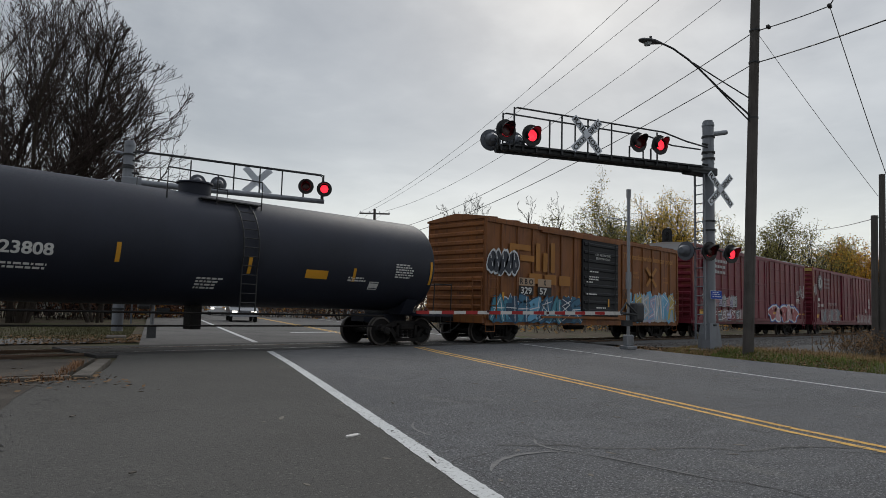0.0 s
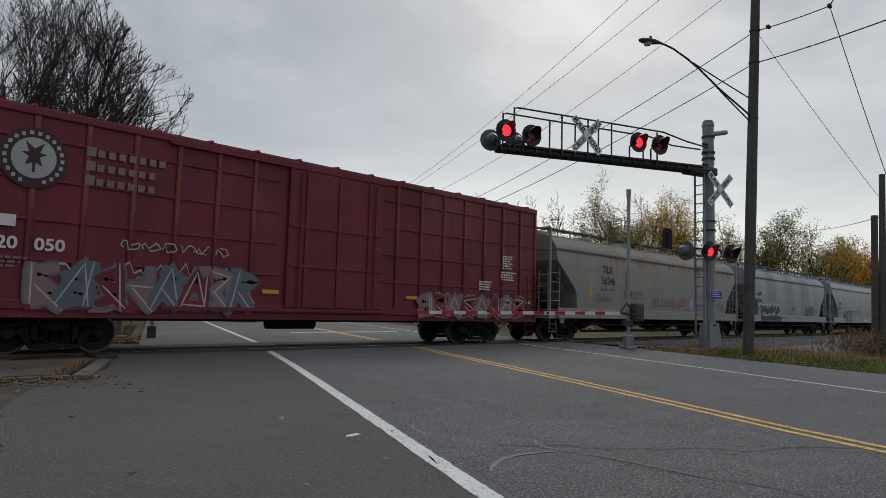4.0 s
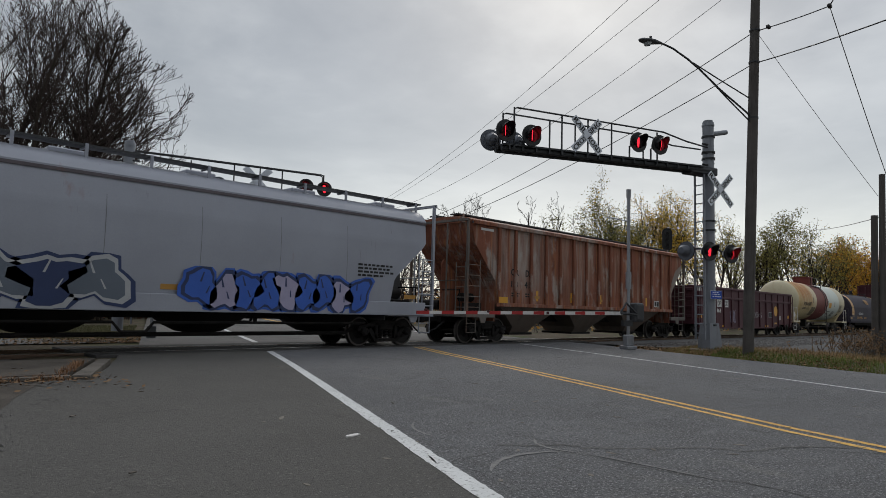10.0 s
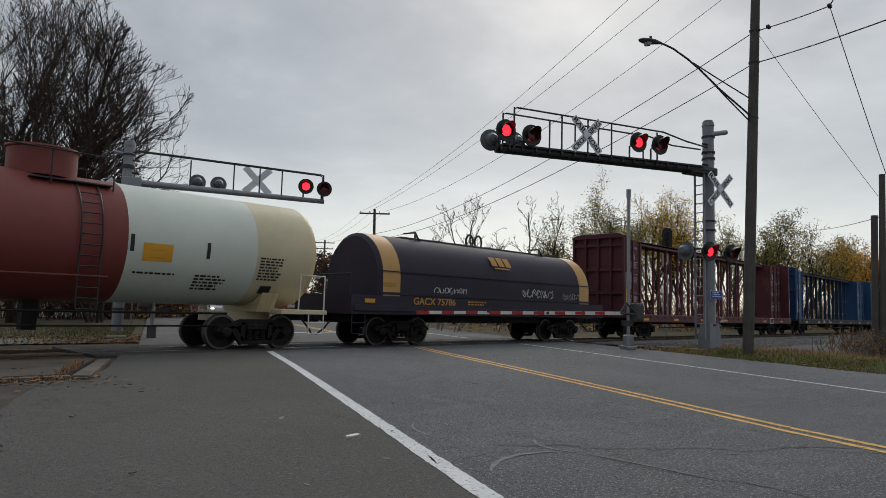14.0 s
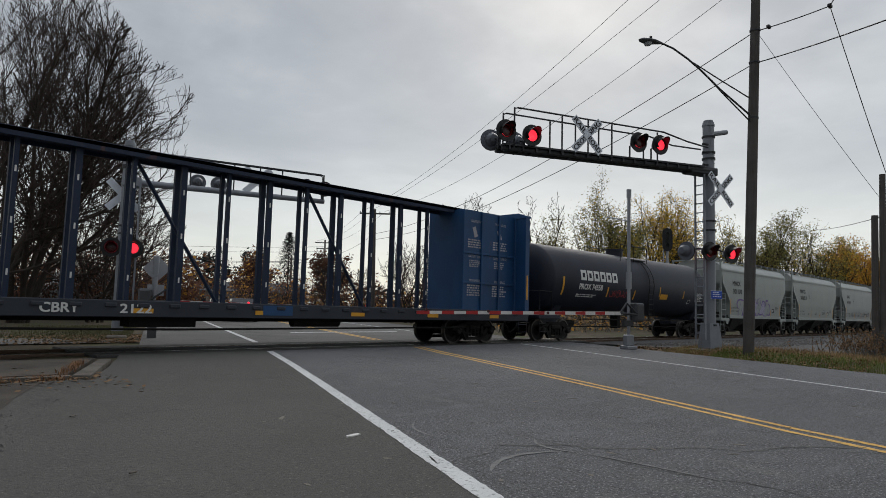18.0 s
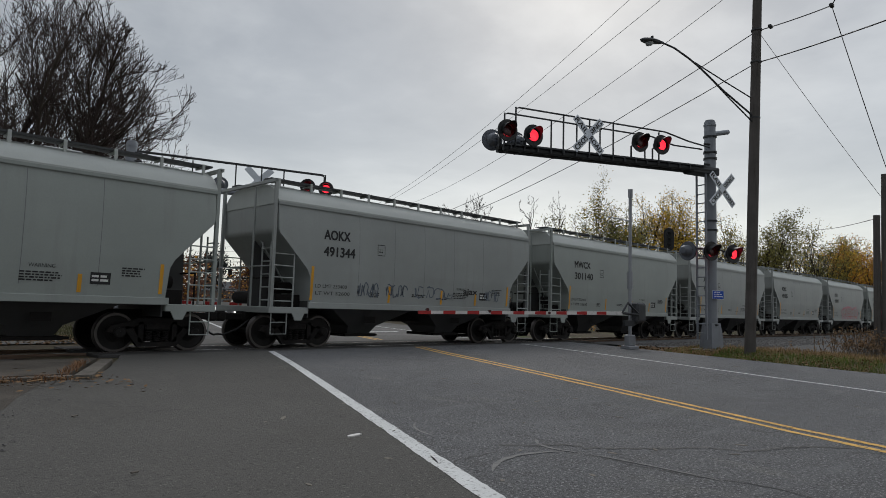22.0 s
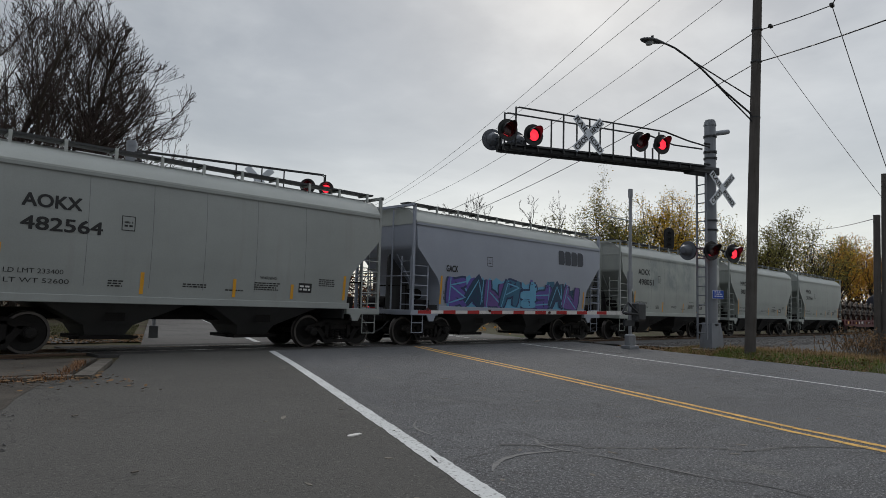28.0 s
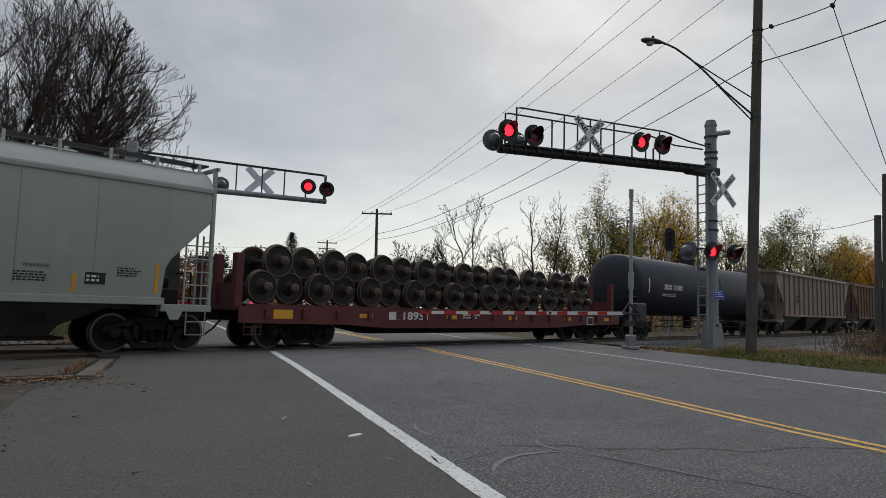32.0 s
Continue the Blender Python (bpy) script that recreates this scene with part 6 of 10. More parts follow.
def coil_car(S, L, ends):
    car = thing("coil_car", "violet-black coil steel car with a rounded hood and tan end bands", "coil car", pose(S, TRACK_Y, 0))
    R, zc = 1.42, 2.12
    m = M["coil"]
    g = Geo()
    arc = [(R * math.cos(a), zc + (3.62 - zc) * math.sin(a)) for a in [math.pi * k / 22 for k in range(23)]]
    ring = lambda x, s: [(x, p * s, zc + (q - zc) * s) for p, q in arc] + [(x, -R * s, 1.55), (x, R * s, 1.55)]
    g.loft([ring(1.12, 0.93), ring(1.22, 1.0), ring(L - 1.0, 1.0), ring(L - 0.9, 0.93)])
    part("hood", g, m, car)
    for x in (1.62, L - 1.4):
        part("tan_band", Geo().loft([[(x + o, p * 1.006, zc + (q - zc) * 1.006) for p, q in arc] + [(x + o, -R * 1.006, 1.56), (x + o, R * 1.006, 1.56)] for o in (-0.36, 0.36)], False), M["coil_tan"], car, "tan painted band")
    part("hood_seam", Geo().box(1.2, L - 1.0, -R - 0.02, R + 0.02, 2.34, 2.37), m, car)
    part("hood_seam", Geo().box(1.2, L - 1.0, -R - 0.03, R + 0.03, 1.62, 1.7), m, car)
    part("ridge_walk", Geo().box(3.0, L - 1.5, -0.25, 0.25, 3.60, 3.66), M["dark_steel"], car)
    for x in (L * 0.5 - 0.25, L * 0.5 + 0.25):
        lr = Geo().tube([(x + 0.2 * math.cos(a), 0, 3.84 + 0.26 * math.sin(a)) for a in [-0.6 + (math.pi + 1.2) * k / 12 for k in range(13)]], 0.04, 6)
        part("lifting_ring", lr, M["black"], car)
    for x in (3.6, L - 3.2):
        part("hood_bracket", Geo().tube([(x - 0.3, -0.6, 3.3), (x, -0.3, 3.85), (x + 0.15, -0.55, 3.25)], 0.045, 6).tube([(x, -0.3, 3.85), (x, 0.3, 3.85)], 0.03, 6), M["black"], car)
    part("trough", Geo().prism([(0.0, 1.0), (L, 1.0), (L, 1.58), (L - 0.4, 1.58), (0.4, 1.58), (0, 1.58)], "y", -1.5, 1.5), m, car)
    part("side_sill", Geo().box(0.1, L - 0.1, -1.56, -1.48, 1.10, 1.28, 0.01), m, car)
    part("center_sill", Geo().box(0.2, L - 0.2, -0.3, 0.3, 0.72, 1.0).box(4.0, L - 4.0, -1.0, 1.0, 0.75, 1.0), M["under"], car)
    for d in (-1, 1):
        x = 0 if d < 0 else L
        part("handrail", Geo().tube([(x, -1.42, 1.1), (x, -1.42, 2.2), (x, 1.42, 2.2), (x, 1.42, 1.1)], 0.022, 6), m, car)
        stirrup(car, 0.1 if d < 0 else L - 0.6, 0.5, m)
        coupler(car, x, d, ends[d > 0])
        truck(car, 2.5 if d < 0 else L - 2.4)
    sd = lambda z: 1.505 if z < 1.56 else 1.43
    lettering(car, "GACX 75786", 2.5, 1.33, 1.95, 0.22, M["ochre"], sd)
    for o in (0.0, 0.4, 0.8):
        decal(car, "logo", plate(0.32, 0.34), 6.6 + o, 2.85, M["ochre"], tank_side(1.48, 2.15), 0.02, "faded gold logo shape")
    decal(car, "logo_bar", plate(0.9, 0.05), 6.7, 2.75, M["ochre"], tank_side(1.48, 2.15), 0.02)
    scrawl(car, 3.5, 5.1, 1.72, 1.95, SPRAY["white"], 6, sd, 7, 0.022)
    scrawl(car, 8.3, 10.3, 1.72, 2.1, SPRAY["white"], 8, sd, 7, 0.03)
    scrawl(car, 11.0, 12.2, 1.7, 2.0, SPRAY["silver"], 9, sd, 4, 0.025)
    small_print(car, 5.1, 1.46, 1.0, 2, M["ochre"], sd, 0.05)
    decal(car, "reflector", plate(0.55, 0.14), 1.25, 1.86, M["ochre"], sd, 0.006)
    decal(car, "reflector", plate(0.4, 0.12), 0.5, 1.35, M["amber"], sd, 0.006)
    return car


def center_beam(S, L, m, label, solid, seed, ends, deck_mat, frame_mat):
    """solid: the length of the closed panel behind each bulkhead."""
    car = thing("centerbeam_car", label, "centerbeam car", pose(S, TRACK_Y, 0), "centerbeam cars of the train")
    top = 4.98
    part("deck", Geo().box(0, L, -1.5, 1.5, 1.02, 1.2, 0.01), deck_mat, car)
    for s in (-1, 1):
        part("side_sill", Geo().box(0.1, L - 0.1, s * 1.52 - 0.04, s * 1.52 + 0.04, 0.84, 1.22, 0.015), deck_mat, car)
    n = 30
    win = to_mesh(Geo().box(-0.13, 0.13, -1.6, -1.53, 1.06, 1.16, 0.02), deck_mat, "winch")
    for i in range(n):
        part("winch", win, None, car, at=pose(0.9 + (L - 1.8) * i / (n - 1), 0, 0))
    for d in (-1, 1):
        x = 0.08 if d < 0 else L - 0.08
        b = part("bulkhead", Geo().box(min(x, x - d * 0.12), max(x, x - d * 0.12), -1.45, 1.45, 1.2, top - 0.12, 0.01), m, car)
        for y in (-1.38, -0.7, 0.0, 0.7, 1.38):
            part("stiffener", Geo().box(min(x, x + d * 0.16), max(x, x + d * 0.16), y - 0.05, y + 0.05, 1.1, top - 0.12, 0.01), m, b)
        for z in (2.2, 3.3, 4.5):
            part("stiffener", Geo().box(min(x, x + d * 0.12), max(x, x + d * 0.12), -1.4, 1.4, z - 0.06, z + 0.06, 0.01), m, b)
        part("bulkhead_cap", Geo().prism([(-1.47, top - 0.14), (-1.47, top - 0.05), (-1.1, top + 0.07), (1.1, top + 0.07), (1.47, top - 0.05), (1.47, top - 0.14)], "x", x - 0.16, x + 0.16), m, b)
        e0, e1 = sorted((x - d * 0.12, x - d * solid))
        pan = part("end_panel", Geo().prism([(e0, 1.2), (e1, 1.2), (e1, top - 0.1), (e0, top - 0.1)], "y", -0.9 if solid > 1.5 else -0.4, 0.9 if solid > 1.5 else 0.4), m, car)
        yy = -0.9 if solid > 1.5 else -0.4
        k = 4 if solid > 1.5 else 3
        for i in range(k):
            xx = e0 + (e1 - e0) * i / (k - 1)
            part("panel_rib", Geo().box(xx - 0.05, xx + 0.05, yy - 0.07, yy, 1.2, top - 0.12, 0.015), m, pan)
        for z in (2.2, 3.3):
            part("panel_rib", Geo().box(e0, e1, yy - 0.05, yy, z - 0.04, z + 0.04, 0.01), m, pan)
        sd = (lambda z, yy=yy: -yy + 0.004)
        for cx in (e0 + (e1 - e0) * 0.08, e0 + (e1 - e0) * 0.55):
            lettering(car, "WARNING", cx + 0.12, top - 0.55, 0.62, 0.11, M["beam_letter"], sd)
            decal(car, "pictogram", flat([(0.12, 0.0), (0.3, 0.06), (0.16, 0.42), (0.0, 0.36)]), cx + 0.24, top - 1.1, M["beam_letter"], sd)
            small_print(car, cx, top - 1.22, 0.9, 4, M["beam_letter"], sd, 0.05, seed)
            lettering(car, "SAFETY FIRST", cx + 0.05, top - 1.85, 0.8, 0.09, M["beam_letter"], sd)
            small_print(car, cx + 0.1, top - 1.98, 0.7, 4, M["beam_letter"], sd, 0.04, seed + 1)
            lettering(car, "WARNING", cx + 0.12, top - 2.75, 0.62, 0.11, M["beam_letter"], sd)
            small_print(car, cx, top - 2.9, 0.9, 5, M["beam_letter"], sd, 0.05, seed + 2)
        decal(car, "reflector", plate(0.09, 0.95), x - 0.05, 1.65, M["amber"], lambda z: 1.46, 0.004)
        stirrup(car, 0.15 if d < 0 else L - 0.65, 0.5, deck_mat, -1.5, 1.0, 0.42)
        coupler(car, 0 if d < 0 else L, d, ends[d > 0])
        truck(car, 2.6 if d < 0 else L - 2.6)
    part("top_chord", Geo().box(0.1, L - 0.1, -0.42, 0.42, top - 0.12, top, 0.015).box(0.1, L - 0.1, -0.42, -0.36, top - 0.22, top, 0.01).box(0.1, L - 0.1, 0.36, 0.42, top - 0.22, top, 0.01), frame_mat, car)
    a, b = solid, L - solid
    n = 13
    for i in range(1, n):
        x = a + (b - a) * i / n
        w = 0.085 if i % 2 else 0.055
        p = part("beam_post", Geo().prism([(x - w, 1.2), (x + w, 1.2), (x + w * 0.85, top - 0.12), (x - w * 0.85, top - 0.12)], "y", -0.26, -0.15).prism([(x - w, 1.2), (x + w, 1.2), (x + w * 0.85, top - 0.12), (x - w * 0.85, top - 0.12)], "y", 0.15, 0.26), frame_mat, car)
        for k in range(3):
            z = 1.7 + k * 1.15
            part("tie_slot", Geo().box(x - 0.02, x + 0.02, -0.264, -0.258, z, z + 0.14), M["pale"], p)
    for i in range(0, n, 2):
        x0, x1 = a + (b - a) * i / n, a + (b - a) * min(n, i + 2) / n
        up = i % 4 == 0
        if solid > 2.5 and i not in (0, 4, 8):
            continue
        part("diagonal_brace", Geo().tube([(x0 + 0.1, 0, top - 0.2 if up else 1.25), (x1 - 0.1, 0, 1.25 if up else top - 0.2)], 0.05, 6), frame_mat, car)
    part("center_sill", Geo().box(0.3, L - 0.3, -0.3, 0.3, 0.72, 1.05).box(L * 0.35, L * 0.42, -1.2, -0.6, 0.6, 0.95).cyl((L * 0.55, -0.9, 0.75), (L * 0.62, -0.9, 0.75), 0.16, n=10)
         .tube([(3.5, -1.4, 0.6), (L * 0.4, -1.4, 0.55), (L - 3.5, -1.4, 0.6)], 0.03, 6), M["under"], car)
    dk = lambda z: 1.565
    for i in range(7):
        decal(car, "reflector", plate(0.5, 0.11), 1.6 + (L - 4) * i / 6, 0.93, M["amber"], dk, 0.002)
    return car, dk


def flat_car(S, L, ends):
    car = thing("flat_car", "dark red flat car with a steel end stake, loaded with wheelsets", "flat car", pose(S, TRACK_Y, 0))
    m = M["flat_red"]
    part("deck", Geo().box(0, L, -1.48, 1.48, 1.04, 1.14, 0.01), m, car)
    for s in (-1, 1):
        a, b = sorted((s * 1.5, s * 1.44))
        part("side_sill", Geo().prism([(0, 0.72), (3.4, 0.68), (5.0, 0.58), (L - 5.0, 0.58), (L - 3.4, 0.68), (L, 0.72), (L, 1.15), (0, 1.15)], "y", a, b), m, car)
    part("fish_belly", Geo().prism([(3.2, 0.75), (5.2, 0.36), (L - 5.2, 0.36), (L - 3.2, 0.75)], "y", -0.35, 0.35), M["under"], car)
    pk = to_mesh(Geo().box(-0.07, 0.07, -1.58, -1.5, 0.85, 1.1, 0.01), m, "stake_pocket")
    for i in range(16):
        part("stake_pocket", pk, None, car, at=pose(0.8 + (L - 1.6) * i / 15, 0, 0))
    part("load_rail", Geo().box(0.5, L - 0.5, -0.95, -0.7, 1.14, 1.22).box(0.5, L - 0.5, 0.7, 0.95, 1.14, 1.22), m, car)
    for x in (0.12, L - 0.12):
        for y in (-1.1, 0.0, 1.1):
            part("end_stake", Geo().box(x - 0.11, x + 0.11, y - 0.12, y + 0.12, 1.14, 2.55, 0.015), m, car)
        part("end_wall", Geo().box(x - 0.05, x + 0.05, -1.2, 1.2, 1.14, 1.75), m, car)
    for d in (-1, 1):
        coupler(car, 0 if d < 0 else L, d, ends[d > 0])
        truck(car, 2.2 if d < 0 else L - 2.2)
        stirrup(car, 0.15 if d < 0 else L - 0.65, 0.5, m, -1.5, 0.8, 0.42)
    sd = lambda z: 1.504
    lettering(car, "18951", 5.65, 0.84, 1.05, 0.24, M["pale"], sd)
    decal(car, "logo", plate(0.42, 0.24), 5.05, 0.84, M["pale"], sd)
    for x in (1.0, 3.9, 7.6, 10.9, 14.5, 17.6):
        decal(car, "reflector", plate(0.5, 0.13), x, 0.88, M["amber"] if x < 18 else M["ochre"], sd, 0.004)
    decal(car, "reflector", plate(0.6, 0.24), 1.0, 0.84, M["amber"], sd, 0.003)
    small_print(car, 8.4, 1.0, 0.9, 2, M["pale"], sd, 0.05)
    decal(car, "data_panel", plate(0.5, 0.34), 16.2, 0.7, M["pale"], sd, 0.004)
    decal(car, "data_panel", plate(0.42, 0.27), 16.24, 0.73, M["ink"], sd, 0.006)
    # two tiers of loose wheelsets
    me = to_mesh(load_geo(), [M["load"], M["load_rim"]], "wheelset_load")
    for tier, n, z, x0 in ((0, 18, 1.14 + 0.55, 1.0), (1, 17, 1.14 + 0.55 + 0.74, 1.48)):
        for i in range(n):
            off = 0.09 if i % 2 else -0.09
            w = thing("loose_wheelset", "rusty spare wheelset lying on the flat car's deck", "wheelset", pose(S + x0 + i * 0.955, TRACK_Y + off, z), "spare wheelsets on the flat car")
            part("axle", me, None, w, at=pose(0, 0, 0, 0, 37 * i, 0))
            LOADS.append((w, S + x0 + i * 0.955, off, z))
    return car


def load_geo():
    g = Geo()
    g.cyl((0, -1.06, 0), (0, 1.06, 0), 0.08, n=10)
    for s in (-1, 1):
        g.k = 0
        g.lathe([(s * 0.787, 0.42), (s * 0.76, 0.39), (s * 0.745, 0.22), (s * 0.80, 0.15), (s * 0.82, 0.08)], "y", (0, 0), 22)
        g.lathe([(s * 0.64, 0.45), (s * 0.64, 0.39), (s * 0.69, 0.37), (s * 0.70, 0.20), (s * 0.64, 0.15), (s * 0.63, 0.08)], "y", (0, 0), 22)
        g.k = 1
        g.lathe([(s * 0.64, 0.45), (s * 0.655, 0.485), (s * 0.675, 0.485), (s * 0.695, 0.462), (s * 0.785, 0.455), (s * 0.787, 0.42)], "y", (0, 0), 22)
        g.lathe([(s * 0.94, 0.135), (s * 1.10, 0.135), (s * 1.12, 0.10), (s * 1.125, 0.0)], "y", (0, 0), 10)
        for k in range(3):
            a = 2 * math.pi * k / 3
            g.cyl((0.06 * math.cos(a), s * 1.11, 0.06 * math.sin(a)), (0.06 * math.cos(a), s * 1.15, 0.06 * math.sin(a)), 0.022, n=5)
    return g


LOADS = []
M["beam_letter"] = material("faded_letter", (0.36, 0.36, 0.38), 0.6, 0, 0.15, 8, [((0.15, 0.08, 0.08), 0.4, (4, 4, 1), 0.3)], 0.0)

# ---- the train's cars, from its head to its tail; S is each car's front end along the train ----
CARS = []


def build_train():
    def keep(car, S):
        CARS.append((car, S))
        return car
    # black tank car
    S, L = -0.6, 17.1
    car, sd = tank_car(S, L, M["tank_black"], 1.50, 2.62, "long black tank car with amber reflector stripes", (0.6, 0.75), (0.42, 0.3, -0.15, M["tank_black"], M["black"]), M["tank_black"], M["black"])
    keep(car, S)
    tank_decals(car, L, sd, [("23808", 3.75, 2.12, 0.98, 0.25, M["pale"]), ("bars", 3.6, 1.9, 1.3, 2, M["pale"]), ("stripe", 6.0, 2.08, 0.1, 0.45, M["amber"]), ("stripe", 9.3, 2.0, 0.1, 0.45, M["amber"]), ("stripe", 12.75, 1.95, 0.1, 0.4, M["amber"]),
                             ("stripe", 15.9, 2.0, 0.1, 0.75, M["amber"]), ("bars", 8.0, 1.8, 0.7, 4, M["pale"]), ("plate", 11.1, 1.98, 0.75, 0.24, M["amber"]), ("bars", 14.4, 2.55, 0.8, 6, M["pale"]), ("bars", 12.6, 2.05, 0.7, 2, M["pale"]),
                             ("plate", 13.45, 1.75, 0.36, 0.24, M["pale"]), ("plate", 13.48, 1.78, 0.30, 0.18, M["tank_black"]), ])
    # ochre boxcar with a black door
    S, L = 18.01, 15.5
    posts = [0.95, 1.9, 2.85, 3.85, 4.8, 5.75, 9.75, 10.7, 11.7, 12.65, 13.6, 14.55]
    car, sd = boxcar(S, L, M["rbox"], M["rbox"], 4.58, 4.84, 1.02, "rusty ochre boxcar with a black ribbed door and graffiti", (0.75, 0.8), posts, (6.3, 9.25, M["door_black"], 9), 10, 1.5, 0.72)
    keep(car, S)
    sd = lambda z: 1.56
    for x, z, w, h in ((1.35, 3.55, 1.3, 0.22), (1.35, 2.85, 0.35, 0.7), (2.0, 3.15, 0.9, 0.22), (3.0, 2.8, 0.28, 1.1), (3.5, 2.8, 0.28, 0.75), (4.0, 2.8, 0.28, 1.2), (2.6, 2.3, 0.8, 0.4), (3.6, 2.3, 0.8, 0.4), (4.6, 2.3, 0.8, 0.4)):
        decal(car, "logo", plate(w, h), x, z, M["rbox_logo"], sd, 0.003, "faded lighter logo shape")
    lettering(car, "The nationwide boxcar pool", 9.75, 3.72, 5.0, 0.34, M["rbox_logo"], sd)
    for t in (-1, 1):
        decal(car, "logo", flat([(-0.6, -0.42 * t), (-0.4, -0.5 * t), (0.6, 0.42 * t), (0.4, 0.5 * t)][::t]), 12.5, 3.05, M["rbox_logo"], sd, 0.004, "crossed arrow logo shape")
    lettering(car, "next", 10.7, 3.12, 0.5, 0.14, M["rbox_logo"], sd)
    lettering(car, "load", 10.7, 2.92, 0.5, 0.14, M["rbox_logo"], sd)
    lettering(car, "any", 13.75, 3.0, 0.42, 0.12, M["rbox_logo"], sd)
    lettering(car, "road", 13.75, 2.82, 0.48, 0.12, M["rbox_logo"], sd)
    for x, b in ((1.95, "R B O"), (3.15, "X")):
        decal(car, "number_patch", plate(0.98 if b != "X" else 0.9, 0.3), x, 2.2, SPRAY["patch"], sd, 0.005)
        lettering(car, b, x + (0.07 if b != "X" else 0.38), 2.25, 0.8 if b != "X" else 0.14, 0.2, M["ink"], sd, 0.009)
    for x, b in ((1.95, "329"), (3.15, "57")):
        decal(car, "number_patch", plate(0.92, 0.34), x, 1.84, M["ink"], sd, 0.006)
        lettering(car, b, x + 0.12, 1.89, 0.66 if b == "329" else 0.46, 0.24, M["pale"], sd, 0.011)
    for x in (2.1, 3.25):
        decal(car, "weight_patch", plate(0.6, 0.3), x, 1.38, M["ochre"], sd, 0.022)
        for k, word in enumerate(("LD LMT", "LT WT") if x < 3 else ("157000", "63000")):
            lettering(car, word, x + 0.1, 1.55 - 0.13 * k, 0.4, 0.09, M["ink"], lambda z: 1.577, 0.012)
    graffiti(car, 0.4, 6.2, 0.72, 1.9, [SPRAY["ocean"], SPRAY["teal"], SPRAY["deep"], SPRAY["ocean"], SPRAY["sky"]], SPRAY["deep"], 11, sd, 8, SPRAY["white"], 0.5)
    graffiti(car, 0.15, 1.85, 2.5, 3.5, [SPRAY["night"]], SPRAY["white"], 12, sd, 5, None, 0.12)
    graffiti(car, 10.2, 15.0, 0.76, 2.4, [SPRAY["silver"], SPRAY["sky"], SPRAY["yellow"], SPRAY["silver"], SPRAY["lilac"]], SPRAY["sky"], 13, sd, 7, SPRAY["white"], 0.5)
    dsd = lambda z: 1.655
    lettering(car, "CLOSE AND LOCK DOORS", 7.2, 3.72, 1.25, 0.10, M["pale"], dsd)
    lettering(car, "BEFORE MOVING CAR", 7.25, 3.56, 1.15, 0.10, M["pale"], dsd)
    for x, z, w, n in ((6.75, 2.98, 0.75, 1), (6.7, 2.75, 0.8, 2), (6.5, 2.52, 0.5, 1), (6.5, 2.0, 0.9, 1), (7.3, 1.42, 0.8, 1)):
        small_print(car, x, z, w, n, M["pale"], dsd, 0.06)
    decal(car, "reflector", plate(0.12, 0.35), 8.25, 1.5, M["amber"], dsd)
    for x in (0.95, 5.0, 6.0, 10.0):
        decal(car, "reflector", plate(0.11, 0.45), x, 1.45, M["amber"], sd, 0.02)
    scrawl(car, 9.7, 10.4, 1.9, 2.4, SPRAY["black"], 5, sd, 3)
    # two high red boxcars
    for S, L, seed, digits, ends in ((35.23, 19.6, 1, "220 036", (0.85, 0.85)), (56.73, 19.4, 2, "220 050", (0.9, 0.45))):
        posts = [0.95 + 1.02 * i for i in range(7)] + [12.1 + 1.05 * i for i in range(7)]
        car, _ = boxcar(S, L, M["cp_red"], M["cp_roof"] if seed == 1 else M["cp_red"], 5.18, 5.34, 1.08, "tall dark red boxcar with ribbed sides and faded graffiti", ends, posts, (8.1, 11.45, M["cp_red"], 3), 11, 2.75, 0.84)
        keep(car, S)
        sd = lambda z: 1.56
        part("end_cap", Geo().box(-0.01, 0.05, -1.5, 1.5, 4.78 if seed == 1 else 4.95, 5.2), SPRAY["silver"] if seed == 1 else SPRAY["yellow"], car, "faded band at the end's top")
        for i in range(4):
            z = 2.0 + i * 0.85
            part("side_rail", Geo().box(0.3, 7.8, -1.54, -1.5, z - 0.03, z + 0.03, 0.01).box(11.5, L - 0.3, -1.54, -1.5, z - 0.03, z + 0.03, 0.01), M["cp_red"], car)
        ring = lambda r, q, k=28: Geo().add([(0, 0, 0)] + [(r * math.cos(2 * math.pi * j / k), 0, q * math.sin(2 * math.pi * j / k)) for j in range(k)], [(0, 1 + j, 1 + (j + 1) % k) for j in range(k)])
        decal(car, "emblem", ring(0.64, 0.64), 1.95, 4.12, SPRAY["emblem_dark"], sd, 0.004, "round dark emblem with a silver centre")
        decal(car, "emblem_centre", ring(0.42, 0.43), 1.95, 4.12, SPRAY["silver"], sd, 0.008)
        decal(car, "emblem_figure", flat([(-0.24, 0.1), (-0.1, 0.02), (-0.16, -0.16), (-0.03, -0.1), (-0.02, -0.3), (0.03, -0.3), (0.03, -0.1), (0.16, -0.16), (0.1, 0.02), (0.24, 0.1), (0.1, 0.12), (0.18, 0.34), (0.0, 0.2), (-0.18, 0.34), (-0.1, 0.12)]), 1.95, 4.12, SPRAY["emblem_dark"], sd, 0.012)
        for k in range(22):
            if k not in (16, 17):
                q = 2 * math.pi * k / 22
                decal(car, "emblem_letter", plate(0.07, 0.08), 1.915 + 0.53 * math.cos(q), 4.08 + 0.53 * math.sin(q), SPRAY["silver"], sd, 0.008)
